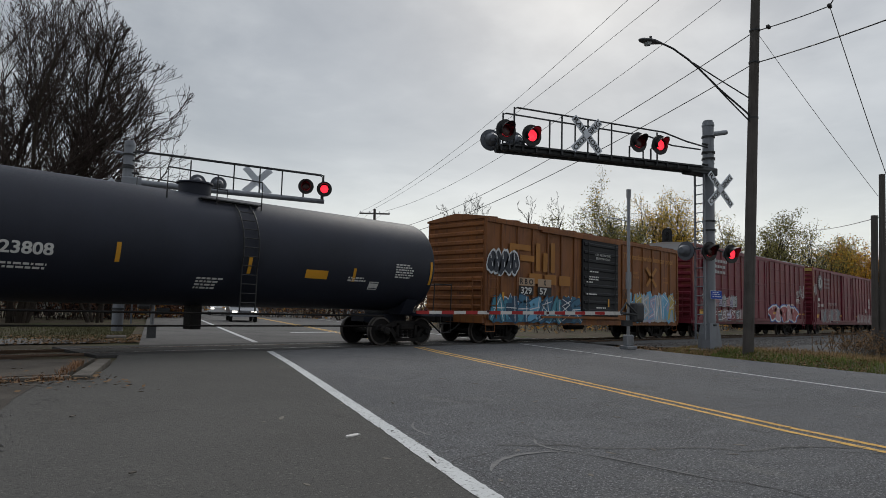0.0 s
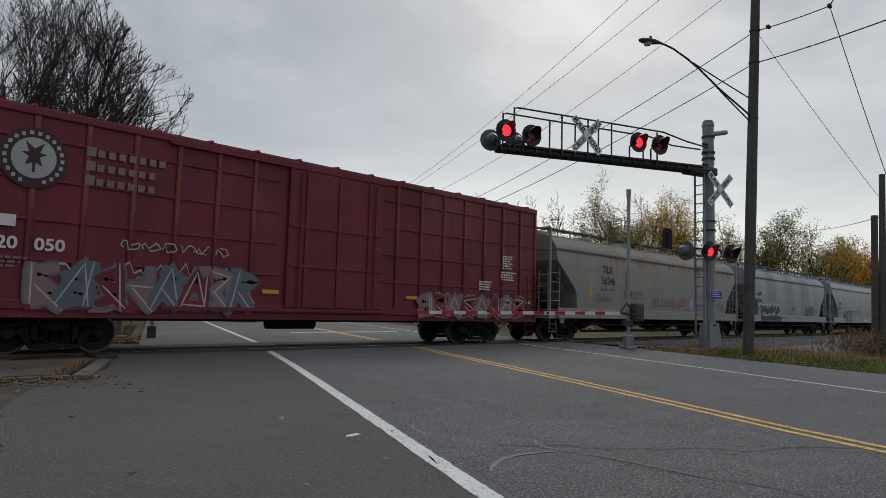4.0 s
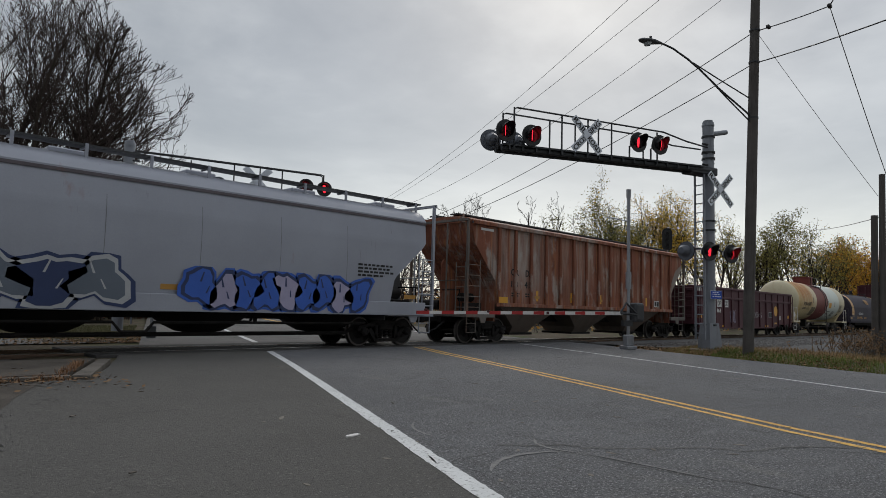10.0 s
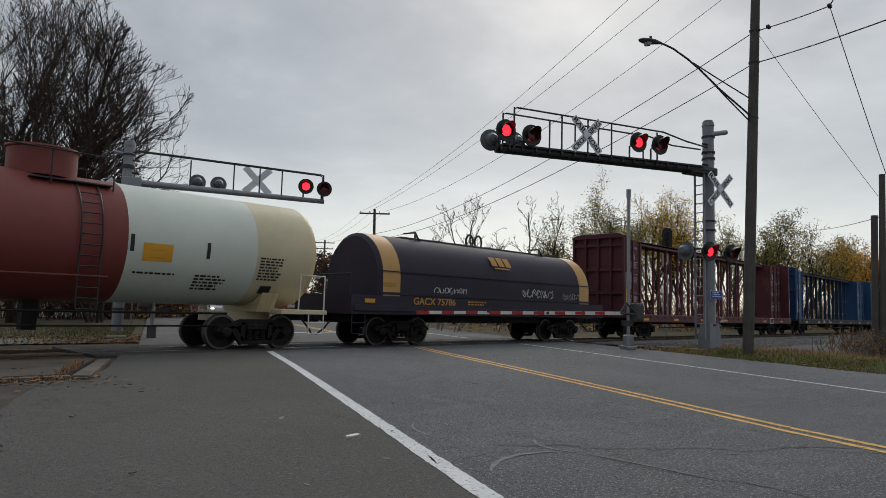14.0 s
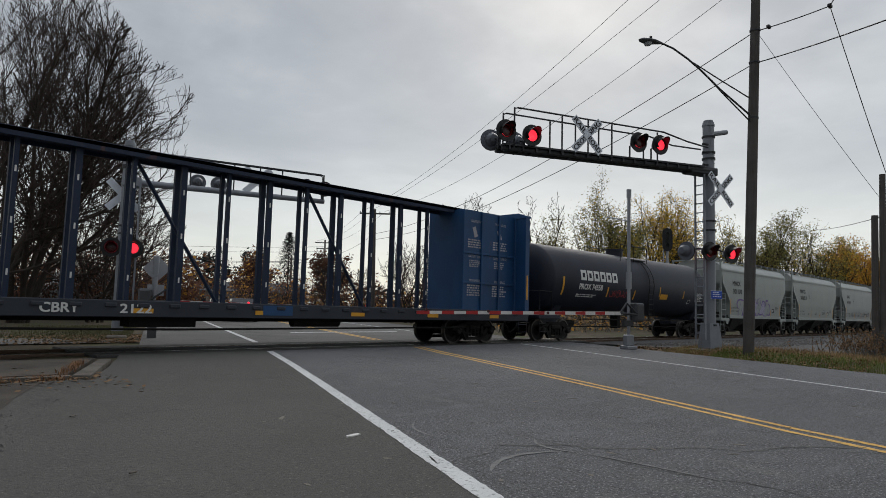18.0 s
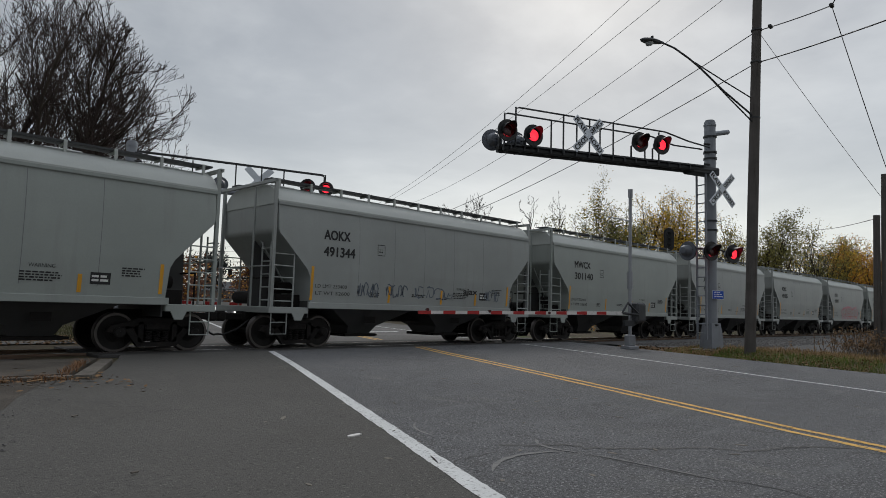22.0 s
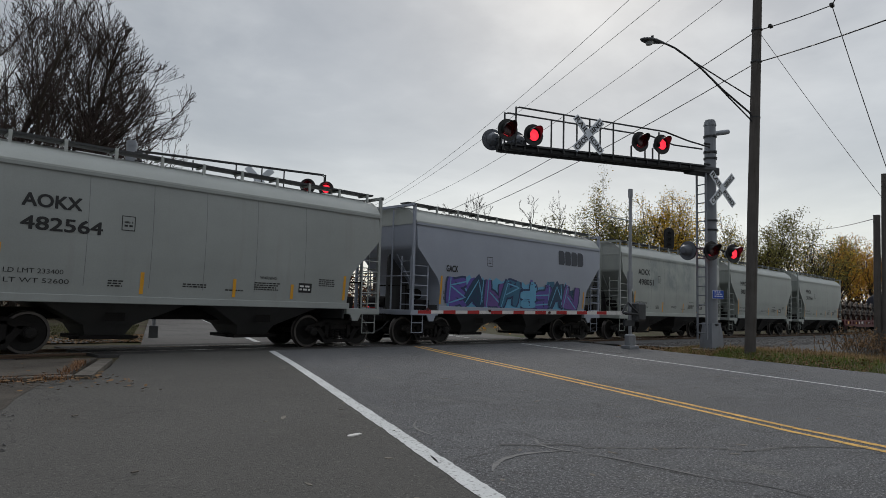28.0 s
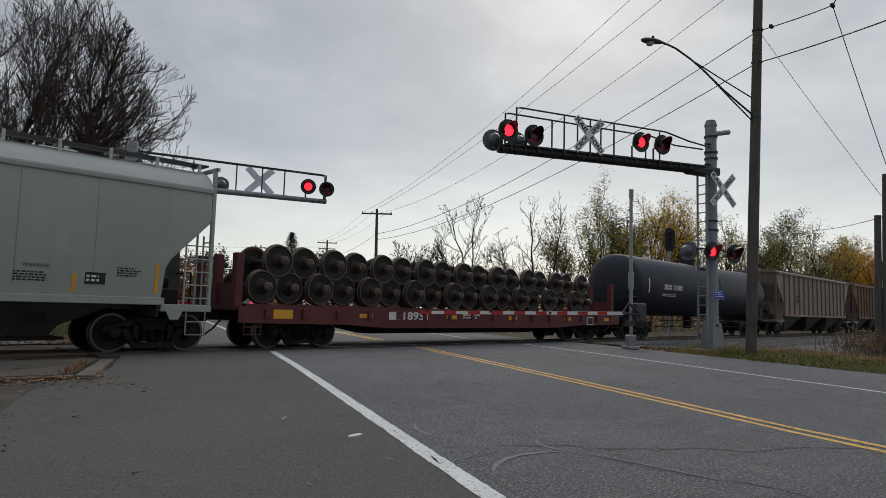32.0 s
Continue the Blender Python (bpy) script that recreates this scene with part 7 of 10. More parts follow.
        for z, count in ((4.36, 8), (4.04, 7), (3.72, 7)):
            for k in range(count):
                h = 0.21 if k == 0 else 0.16
                decal(car, "company_letter", plate(0.15 if k else 0.19, h), 2.95 + 0.225 * k, z, SPRAY["silver"] if seed == 1 else SPRAY["dim"], sd, 0.004)
        decal(car, "company_letter", plate(0.42, 0.24), 1.3, 2.66, M["pale"], sd, 0.004)
        lettering(car, digits[:3], 1.2, 2.2, 0.56, 0.25, M["pale"], sd)
        lettering(car, digits[4:], 2.08, 2.2, 0.56, 0.25, M["pale"], sd)
        small_print(car, 1.0, 2.0, 1.0, 3, SPRAY["dim"], sd, 0.05)
        for x, z, w, n in ((9.0, 3.0, 0.7, 2), (9.0, 2.0, 1.2, 3), (L - 2.1, 3.2, 0.6, 6), (L - 2.2, 2.6, 0.9, 4), (L - 3.4, 2.2, 0.7, 4), (5.2, 1.5, 0.9, 4)):
            small_print(car, x, z, w, n, M["pale"], sd, 0.05, seed)
        for x in (0.95, 3.6, 7.4, 10.3, 12.5, L - 1.8, L - 0.9):
            decal(car, "reflector", plate(0.5, 0.1), x, 1.5, M["amber"], sd, 0.02)
        decal(car, "reflector", plate(0.5, 0.22), 0.8, 1.35, M["amber"], sd, 0.02)
        if seed == 1:
            graffiti(car, 2.9, 6.1, 1.75, 2.55, [SPRAY["silver"], SPRAY["rose"], SPRAY["lilac"]], SPRAY["black"], 21, sd, 6, SPRAY["black"], 0.5)
            graffiti(car, 1.9, 7.9, 0.9, 1.75, [SPRAY["dim"], SPRAY["lilac"], M["cp_red"], SPRAY["slate"]], SPRAY["rust_grey"], 22, sd, 9, SPRAY["white"], 0.5)
            graffiti(car, 11.9, 17.4, 0.95, 2.15, [SPRAY["brick"], SPRAY["rose"]], SPRAY["white"], 23, sd, 5, SPRAY["blue"], 0.3)
            scrawl(car, L - 1.5, L - 0.3, 2.7, 3.7, SPRAY["white"], 7, sd, 4, 0.05)
        else:
            graffiti(car, 2.0, 7.2, 0.9, 2.15, [M["cp_red"], SPRAY["dim"], SPRAY["slate"]], SPRAY["slate"], 24, sd, 8, SPRAY["silver"], 0.5)
            graffiti(car, 13.0, L - 0.8, 0.9, 1.8, [M["cp_red"], SPRAY["dim"]], SPRAY["dim"], 25, sd, 8, SPRAY["silver"], 0.5)
            scrawl(car, 3.8, 6.4, 2.35, 2.6, SPRAY["silver"], 9, sd, 6)
            scrawl(car, 0.2, 1.0, 3.1, 4.0, SPRAY["white"], 10, sd, 3, 0.05)
    # long smooth hoppers
    car, wid = big_hopper(77.09, 19.6, "", "", M["tilx"], 1, "smooth", (0.45, 0.7))
    keep(car, 77.09)
    lettering(car, "TILX", 3.9, 3.0, 0.85, 0.32, M["ink"], wid)
    lettering(car, "56246", 3.85, 2.5, 1.1, 0.32, M["ink"], wid)
    decal(car, "class_box", plate(0.3, 0.3), 5.75, 2.75, M["ink"], wid, 0.004)
    decal(car, "class_box", plate(0.26, 0.26), 5.77, 2.77, M["tilx"], wid, 0.007)
    lettering(car, "LD LMT 218200", 3.8, 2.22, 1.15, 0.1, M["ink"], wid)
    for x, z, h in ((2.9, 1.9, 0.55), (6.0, 1.75, 0.45), (9.3, 1.7, 0.4), (13.0, 1.65, 0.35), (17.6, 1.55, 0.5)):
        decal(car, "reflector", plate(0.13, h), x, z, M["amber"], wid, 0.008)
    scrawl(car, 3.3, 4.6, 1.7, 2.1, SPRAY["slate"], 31, wid, 5, 0.03)
    scrawl(car, 5.8, 7.6, 1.9, 2.3, SPRAY["black"], 32, wid, 6, 0.03)
    scrawl(car, 8.6, 11.2, 1.55, 2.1, SPRAY["slate"], 33, wid, 9, 0.03)
    graffiti(car, 11.6, 14.4, 1.5, 2.15, [SPRAY["silver"], SPRAY["pink"], M["tilx"]], SPRAY["purple"], 34, wid, 5, None, 0.5)
    scrawl(car, 14.8, 17.2, 1.5, 2.0, SPRAY["slate"], 35, wid, 7, 0.03)
    for i in range(26):
        rnd = random.Random(900 + i)
        x, z = rnd.uniform(4.5, 18.2), rnd.uniform(3.6, 3.95)
        g = Geo()
        for k in range(rnd.randint(1, 4)):
            a, w, ln = k * 0.07 + rnd.uniform(0, 0.04), rnd.uniform(0.015, 0.05), rnd.uniform(0.1, 0.55)
            g.add([(a - w * 0.6, 0, 0), (a + w * 0.6, 0, 0.01), (a + w, 0, -ln * 0.4), (a + w * 0.3, 0, -ln), (a - w * 0.2, 0, -ln * 0.8), (a - w, 0, -ln * 0.3)], [(5, 4, 3, 2, 1, 0)])
        tagged(part("rust_run", shifted(g, x, z, wid, 0.006), M["rust_run"], car), kind="stuff")
    for S, L, digits, mat, seed, ends in ((98.12, 17.25, "50196", "admx", 2, (0.7, 0.65)), (116.68, 17.15, "50010", "admx2", 5, (0.65, 0.5))):
        car, wid = big_hopper(S, L, "", "", M[mat], seed, "smooth", ends)
        keep(car, S)
        lx = 1.75 if seed == 2 else 2.12
        lettering(car, "ADMX", lx, 2.64 if seed == 2 else 2.48, 0.8, 0.23, M["ink"], wid)
        lettering(car, digits, lx - 0.03, 2.2 if seed == 2 else 2.06, 0.83, 0.23, M["ink"], wid)
        decal(car, "class_box", plate(0.28, 0.28), lx + 1.35, 2.4, M["ink"], wid, 0.004)
        decal(car, "class_box", plate(0.24, 0.24), lx + 1.37, 2.42, M[mat], wid, 0.007)
        small_print(car, lx, 1.86, 0.7, 2, M["ink"], wid, 0.07)
        small_print(car, 1.5, 2.3, 0.5, 6, M["ink"], None, 0.05)
        for x, z, h in ((2.15, 1.5, 0.7), (5.3, 1.5, 0.4), (10.2, 1.5, 0.4), (12.6, 1.5, 0.4), (L - 2.2, 1.5, 0.5)):
            decal(car, "reflector", plate(0.13, h), x, z, M["amber"] if seed == 2 else M["ochre"], wid, 0.008)
        for x, z, w, n in ((8.4, 2.0, 0.9, 4), (11.8, 1.8, 0.8, 3), (L - 3.2, 1.9, 0.5, 3), (6.0, 1.25, 1.6, 1), (9.0, 1.25, 1.6, 1)):
            small_print(car, x, z, w, n, M["ink"], lambda z: wid(z) if z > 1.4 else 1.61, 0.04)
        sill = lambda z: max(wid(z), 1.612 if z < 1.42 else 0)
        if seed == 2:
            graffiti(car, 2.3, 6.0, 1.42, 2.15, [SPRAY["navy"], SPRAY["black"]], SPRAY["white"], 41, wid, 6, None, 0.35)
            graffiti(car, 2.3, 6.1, 1.0, 1.4, [SPRAY["black"]], SPRAY["black"], 42, lambda z: 1.612, 6, None, 0.2)
            graffiti(car, 11.5, 13.7, 1.42, 2.2, [SPRAY["olive"], SPRAY["slate"]], SPRAY["black"], 43, wid, 4, None, 0.5)
        else:
            graffiti(car, 4.1, 6.5, 1.06, 2.05, [SPRAY["slate"], SPRAY["grey"]], SPRAY["black"], 44, lambda z: max(1.612, wid(z)), 4, SPRAY["silver"], 0.14)
            scrawl(car, 6.6, 7.4, 1.85, 2.1, SPRAY["black"], 45, wid, 5, 0.03)
            graffiti(car, 10.4, 12.0, 1.05, 1.35, [SPRAY["white"]], SPRAY["red"], 46, lambda z: 1.612, 5, None, 0.2)
            scrawl(car, 6.5, 7.4, 1.08, 1.3, SPRAY["red"], 47, lambda z: 1.612, 5, 0.025)
    car, wid = big_hopper(134.83, 18.6, "", "", M["scyx"], 6, "smooth", (0.5, 0.68))
    keep(car, 134.83)
    lettering(car, "SCYX", 2.45, 2.92, 1.25, 0.30, M["ink"], wid)
    lettering(car, "893705", 2.4, 2.40, 1.65, 0.30, M["ink"], wid)
    decal(car, "class_box", plate(0.3, 0.3), 4.4, 2.6, M["ink"], wid, 0.004)
    decal(car, "class_box", plate(0.26, 0.26), 4.42, 2.62, M["scyx"], wid, 0.007)
    lettering(car, "LD LMT 219900", 2.4, 2.16, 1.1, 0.09, M["ink"], wid)
    lettering(car, "LT WT 66500", 2.4, 1.98, 1.1, 0.09, M["ink"], wid)
    graffiti(car, 4.7, 8.6, 1.02, 2.2, [SPRAY["navy"], SPRAY["slate"]], SPRAY["silver"], 51, lambda z: max(1.612, wid(z)), 4, SPRAY["navy"], 0.4)
    graffiti(car, 10.2, 15.6, 1.04, 2.05, [SPRAY["blue"], SPRAY["lilac"], SPRAY["blue"]], SPRAY["navy"], 52, lambda z: max(1.612, wid(z)), 9, SPRAY["blue"], 0.3)
    small_print(car, 15.3, 2.45, 1.4, 4, M["ink"], wid, 0.06)
    for x in (2.9, 6.4, 9.5, 17.2):
        decal(car, "reflector", plate(0.5, 0.13), x, 1.5, M["ochre"], wid, 0.008)
    # rusty ribbed hopper
    car, wid = big_hopper(155.0, 17.3, "", "", M["crdx"], 3, "ribbed", (0.9, 0.53))
    keep(car, 155.0)
    sd = lambda z: 1.466
    lettering(car, "CR", 2.5, 2.55, 0.46, 0.24, M["ink"], sd)
    lettering(car, "DX", 3.4, 2.55, 0.46, 0.24, M["ink"], sd)
    lettering(car, "13", 2.52, 2.1, 0.38, 0.24, M["ink"], sd)
    lettering(car, "411", 3.34, 2.1, 0.5, 0.24, M["ink"], sd)
    small_print(car, 2.55, 1.85, 0.5, 2, M["ink"], sd, 0.05)
    small_print(car, 3.4, 1.85, 0.5, 2, M["ink"], sd, 0.05)
    for x in (4.1, 6.5, 8.8, 13.0):
        decal(car, "reflector", plate(0.14, 0.4), x, 1.62, M["amber"], sd, 0.006)
    for x in (4.0, 6.45, 8.7):
        decal(car, "reflector", plate(0.32, 0.1), x, 1.72, M["ochre"], sd, 0.008)
    decal(car, "data_panel", plate(0.5, 0.3), 13.9, 1.6, M["pale"], sd, 0.006)
    decal(car, "data_panel", plate(0.2, 0.24), 13.93, 1.63, M["ink"], sd, 0.009)
    decal(car, "data_panel", plate(0.2, 0.24), 14.17, 1.63, M["ink"], sd, 0.009)
    decal(car, "reflector", plate(0.5, 0.22), 1.7, 1.5, M["amber"], lambda z: 1.58, 0.004)
    decal(car, "paint_patch", plate(0.7, 0.09), 0.75, 4.1, M["pale"], sd, 0.003)
    decal(car, "paint_patch", flat([(15.78, 2.35), (16.9, 3.62), (16.98, 3.3), (16.95, 3.9), (16.2, 3.5), (15.7, 2.75)]), 0, 0, M["hop_old"], sd, 0.004, "bare weathered patch along the slope")
    keep(gondola(173.36, 16.35, (0.55, 0.35)), 173.36)
    # cream, maroon and mint tank car
    S, L = 190.3, 14.3
    car, sd = tank_car(S, L, M["tank_cream"], 1.46, 2.62, "cream tank car with rust streaks and a maroon middle band", (0.35, 0.4), (0.72, 0.55, 0.05, M["tank_maroon"], M["black"]), M["tank_end"], M["stripe_white"], 0.7, 0.05, 1.97)
    keep(car, S)
    _, prof = tank_shape(0.7, L - 0.05, 1.46, 2.62)
    part("tank_head", Geo().lathe([(x - 0.004, r * 1.002) for x, r in prof[:8]], "x", (0, 2.62), 36), M["tank_end"], car, "plain cream tank head")
    band_of(5.7, 8.7, 1.46, 2.62, M["tank_maroon"], car, "middle_band", 0.006)
    band_of(8.7, 12.0, 1.46, 2.62, M["tank_mint"], car, "pale_band", 0.005)
    band_of(12.0, L - 0.62, 1.46, 2.62, M["tank_end"], car, "end_band", 0.004)
    sd = tank_side(1.468, 2.62)
    tank_decals(car, L, sd, [("TILX 111817", 2.42, 2.24, 1.9, 0.26, M["ink"]), ("bars", 2.4, 2.04, 1.8, 2, M["ink"]), ("bars", 4.5, 2.1, 1.2, 8, M["ink"]), ("stripe", 4.75, 2.5, 0.09, 0.45, M["ink"]), ("stripe", 8.75, 2.35, 0.09, 0.4, M["ink"]), ("stripe", 10.6, 2.3, 0.09, 0.4, M["ink"]),
                             ("plate", 9.05, 2.15, 0.7, 0.42, M["amber"]), ("plate", 9.2, 2.22, 0.4, 0.2, M["ochre"]), ("bars", 8.9, 1.85, 1.0, 1, M["ink"]), ("bars", 10.4, 1.85, 0.9, 5, M["ink"]), ("bars", 12.1, 2.4, 0.8, 8, M["ink"]), ("plate", 12.3, 1.5, 0.35, 0.2, M["ink"])])
    part("tank_seam", Geo().box(5.9, 8.3, -1.50, -1.47, 1.72, 1.75), M["tank_maroon"], car)
    # diamond placard on the near end
    part("placard", Geo().prism([(0.2, 1.5), (0.42, 1.28), (0.64, 1.5), (0.42, 1.72)], "y", -1.40, -1.39).tube([(0.42, -1.39, 1.1), (0.42, -1.39, 1.3)], 0.02, 6), M["stripe_white"], car, "white diamond placard on a bracket")
    keep(coil_car(205.42, 14.0, (0.4, 1.0)), 205.42)
    car, dk = center_beam(221.5, 23.4, M["beam_maroon"], "maroon centerbeam lumber car, empty, with open truss posts", 2.3, 5, (1.0, 0.8), M["beam_maroon"], M["beam_maroon"])
    keep(car, 221.5)
    lettering(car, "735200", 10.6, 1.05, 0.8, 0.12, M["pale"], dk)
    lettering(car, "60800", 10.7, 0.88, 0.7, 0.12, M["pale"], dk)
    lettering(car, "IL 73-0", 15.0, 0.9, 0.7, 0.13, M["pale"], dk)
    decal(car, "data_panel", plate(0.62, 0.36), 19.0, 0.84, M["pale"], dk, 0.006)
    decal(car, "data_panel", plate(0.24, 0.28), 19.04, 0.88, M["ink"], dk, 0.009)
    decal(car, "data_panel", plate(0.24, 0.28), 19.33, 0.88, M["ink"], dk, 0.009)
    car, dk = center_beam(246.5, 22.75, M["beam_blue"], "blue centerbeam lumber car, empty, with solid end panels", 3.1, 6, (0.8, 0.35), M["beam_deck"], M["beam_dark"])
    keep(car, 246.5)
    lettering(car, "CBRY", 6.0, 0.93, 0.75, 0.2, M["pale"], dk)
    lettering(car, "2122", 7.6, 0.93, 0.7, 0.2, M["pale"], dk)
    decal(car, "number_patch", plate(0.9, 0.26), 11.2, 0.92, M["beam_blue"], dk)
    # black tank car with a white name drawn as shapes
    S, L = 269.95, 16.75
    car, sd = tank_car(S, L, M["tank_black"], 1.50, 2.62, "black tank car with bold white shapes on its side", (0.35, 0.5), (0.42, 0.3, -0.15, M["tank_black"], M["black"]), M["tank_black"], M["black"])
    keep(car, S)
    x = 2.95
    for i in range(6):
        g = Geo()
        w, h, t = 0.50, 0.44, 0.12
        for x0, x1, z0, z1 in ((0, w - 0.07, 0, t), (0, w - 0.07, h - t, h), (0, t, t, h - t), (w - 0.07 - t, w - 0.07, t, h - t)):
            g.add([(x0, 0, z0), (x1, 0, z0), (x1, 0, z1), (x0, 0, z1)], [(0, 1, 2, 3)])
        decal(car, "name_shape", g, x + i * 0.52, 2.62, M["pale"], sd, 0.008, "bold white block shape")
    tank_decals(car, L, sd, [("PROX 74558", 2.85, 2.22, 1.85, 0.24, M["pale"]), ("bars", 2.75, 1.98, 1.7, 2, M["pale"]), ("stripe", 1.6, 1.95, 0.12, 0.75, M["amber"]), ("stripe", 5.15, 1.95, 0.1, 0.45, M["amber"]), ("stripe", 7.6, 1.9, 0.1, 0.45, M["amber"]),
                             ("stripe", 10.15, 2.1, 0.09, 0.5, M["amber"]), ("stripe", 12.85, 2.1, 0.09, 0.4, M["amber"]), ("stripe", L - 1.2, 2.0, 0.1, 0.7, M["amber"]), ("plate", 10.3, 2.0, 0.8, 0.26, M["amber"]), ("bars", 14.4, 2.4, 0.9, 6, M["pale"]), ("plate", 13.55, 1.85, 0.32, 0.22, M["pale"]), ("plate", 13.58, 1.88, 0.26, 0.16, M["tank_black"])])
    scrawl(car, 5.4, 6.9, 1.95, 2.3, SPRAY["red"], 61, sd, 5, 0.03)
    # the string of short grey hoppers
    short = [(287.7, "MWCX", "301170", "hop_a", 1, 1.42), (300.5, "MWCX", "302013", "hop_a", 5, 1.42), (313.3, "AOKX", "491344", "hop_b", 2, 1.25), (326.0, "MWCX", "301140", "hop_a", 4, 1.42), (338.75, "AOKX", "491337", "hop_b", 8, 1.25),
             (351.55, "AOKX", "491005", "hop_b", 10, 1.25), (364.4, "AOKX", "490987", "hop_b", 14, 1.25), (377.3, "AOKX", "482606", "hop_a", 16, 1.25), (390.4, "AOKX", "482564", "hop_b", 20, 1.25), (403.0, "GACX", "53441", "hop_lilac", 22, 0.75),
             (416.0, "AOKX", "498051", "hop_c", 26, 1.25), (428.7, "MWCX", "300726", "hop_a", 28, 1.42), (441.45, "MWCX", "301966", "hop_a", 31, 1.42)]
    for i, (S, mark, digits, mat, seed, w) in enumerate(short):
        L = 11.3
        nxt = short[i + 1][0] if i + 1 < len(short) else 453.5
        prv = short[i - 1][0] + L if i else 286.7
        sp = (1.5, 2.45, 2.05, 0.24) if mark == "GACX" else (1.62, 3.08, 2.60, 0.31)
        car, wid = sand_hopper(S, mark, digits, M[mat], seed, w, ((S - prv) / 2, (nxt - S - L) / 2), L, spot=sp)
        keep(car, S)
        if i == 0:
            graffiti(car, 2.5, 7.8, 1.25, 2.4, [M[mat], SPRAY["lilac"]], SPRAY["purple"], 71, wid, 7, None, 0.4)
        elif digits == "491344":
            for k, (a, b) in enumerate(((2.9, 3.7), (4.0, 4.9), (5.2, 7.0), (8.6, 9.4))):
                scrawl(car, a, b, 1.5, 1.95, SPRAY["slate"], 80 + k, wid, 4, 0.035)
            lettering(car, "ajax", 7.5, 1.66, 0.7, 0.26, SPRAY["black"], wid)
        elif digits == "490987":
            graffiti(car, 3.9, 8.6, 1.3, 2.4, [M[mat]], SPRAY["pink"], 72, wid, 6, None, 0.35)
            graffiti(car, 4.1, 8.4, 1.5, 2.2, [M[mat]], SPRAY["red"], 73, wid, 6, None, 0.45)
        elif digits == "482606":
            graffiti(car, 3.4, 5.7, 1.3, 2.6, [SPRAY["pink"]], SPRAY["red"], 74, wid, 3, None, 0.3)
            graffiti(car, 5.9, 9.7, 1.3, 2.6, [SPRAY["sky"]], SPRAY["blue"], 75, wid, 4, None, 0.25)
        elif mark == "GACX":
            graffiti(car, 1.6, 9.4, 1.22, 2.45, [SPRAY["sky"], SPRAY["violet"], SPRAY["deep"], SPRAY["purple"], SPRAY["ocean"]], SPRAY["navy"], 76, wid, 8, SPRAY["sky"], 0.5)
            for k in range(4):
                decal(car, "logo", flat([(0, 0), (0.34, 0), (0.42, 0.1), (0.42, 0.5), (0.32, 0.58), (0.06, 0.58), (0, 0.5)]), 8.05 + k * 0.46, 3.14, SPRAY["night"], wid, 0.012, "bold dark blue logo shape")
        elif digits == "300726":
            scrawl(car, 4.6, 6.6, 1.5, 1.8, SPRAY["silver"], 77, wid, 5, 0.03)
    keep(flat_car(453.5, 18.9, (0.4, 0.5)), 453.5)
    S, L = 473.5, 18.4
    car, sd = tank_car(S, L, M["tank_black"], 1.52, 2.68, "black tank car with small white lettering", (0.5, 0.6), (0.42, 0.3, 0, M["tank_black"], M["black"]), M["tank_black"], M["black"])
    keep(car, S)
    tank_decals(car, L, sd, [("SKSX 101043", 3.3, 2.5, 2.0, 0.26, M["pale"]), ("bars", 3.2, 2.25, 1.5, 2, M["pale"]), ("stripe", 1.7, 2.3, 0.09, 0.7, M["pale"]), ("bars", 15.5, 2.5, 0.8, 5, M["pale"])])
    for S, L, mat, seed in ((493.1, 18.6, "hop_old", 7), (512.9, 18.2, "hop_brown", 9), (532.3, 18.2, "hop_old", 11)):
        car, wid = big_hopper(S, L, "", "", M[mat], seed, "ribbed", (0.6, 0.6))
        keep(car, S)
        small_print(car, 4.0, 2.7, 1.2, 2, M["ink"], lambda z: 1.466, 0.2, seed)


M["rust_run"] = material("rust_run", (0.24, 0.13, 0.06), 0.8, 0, 0.25, 8, [((0.33, 0.3, 0.25), 0.5, (6, 6, 1.5), 0.3)], 0.0)
M["beam_deck"] = paint("beam_deck", (0.03, 0.035, 0.045), 0.1, 0.4, 0.7, 0.15)
build_train()

# ---- crossing signals ----
FLASHERS = []
TURN = -20.3


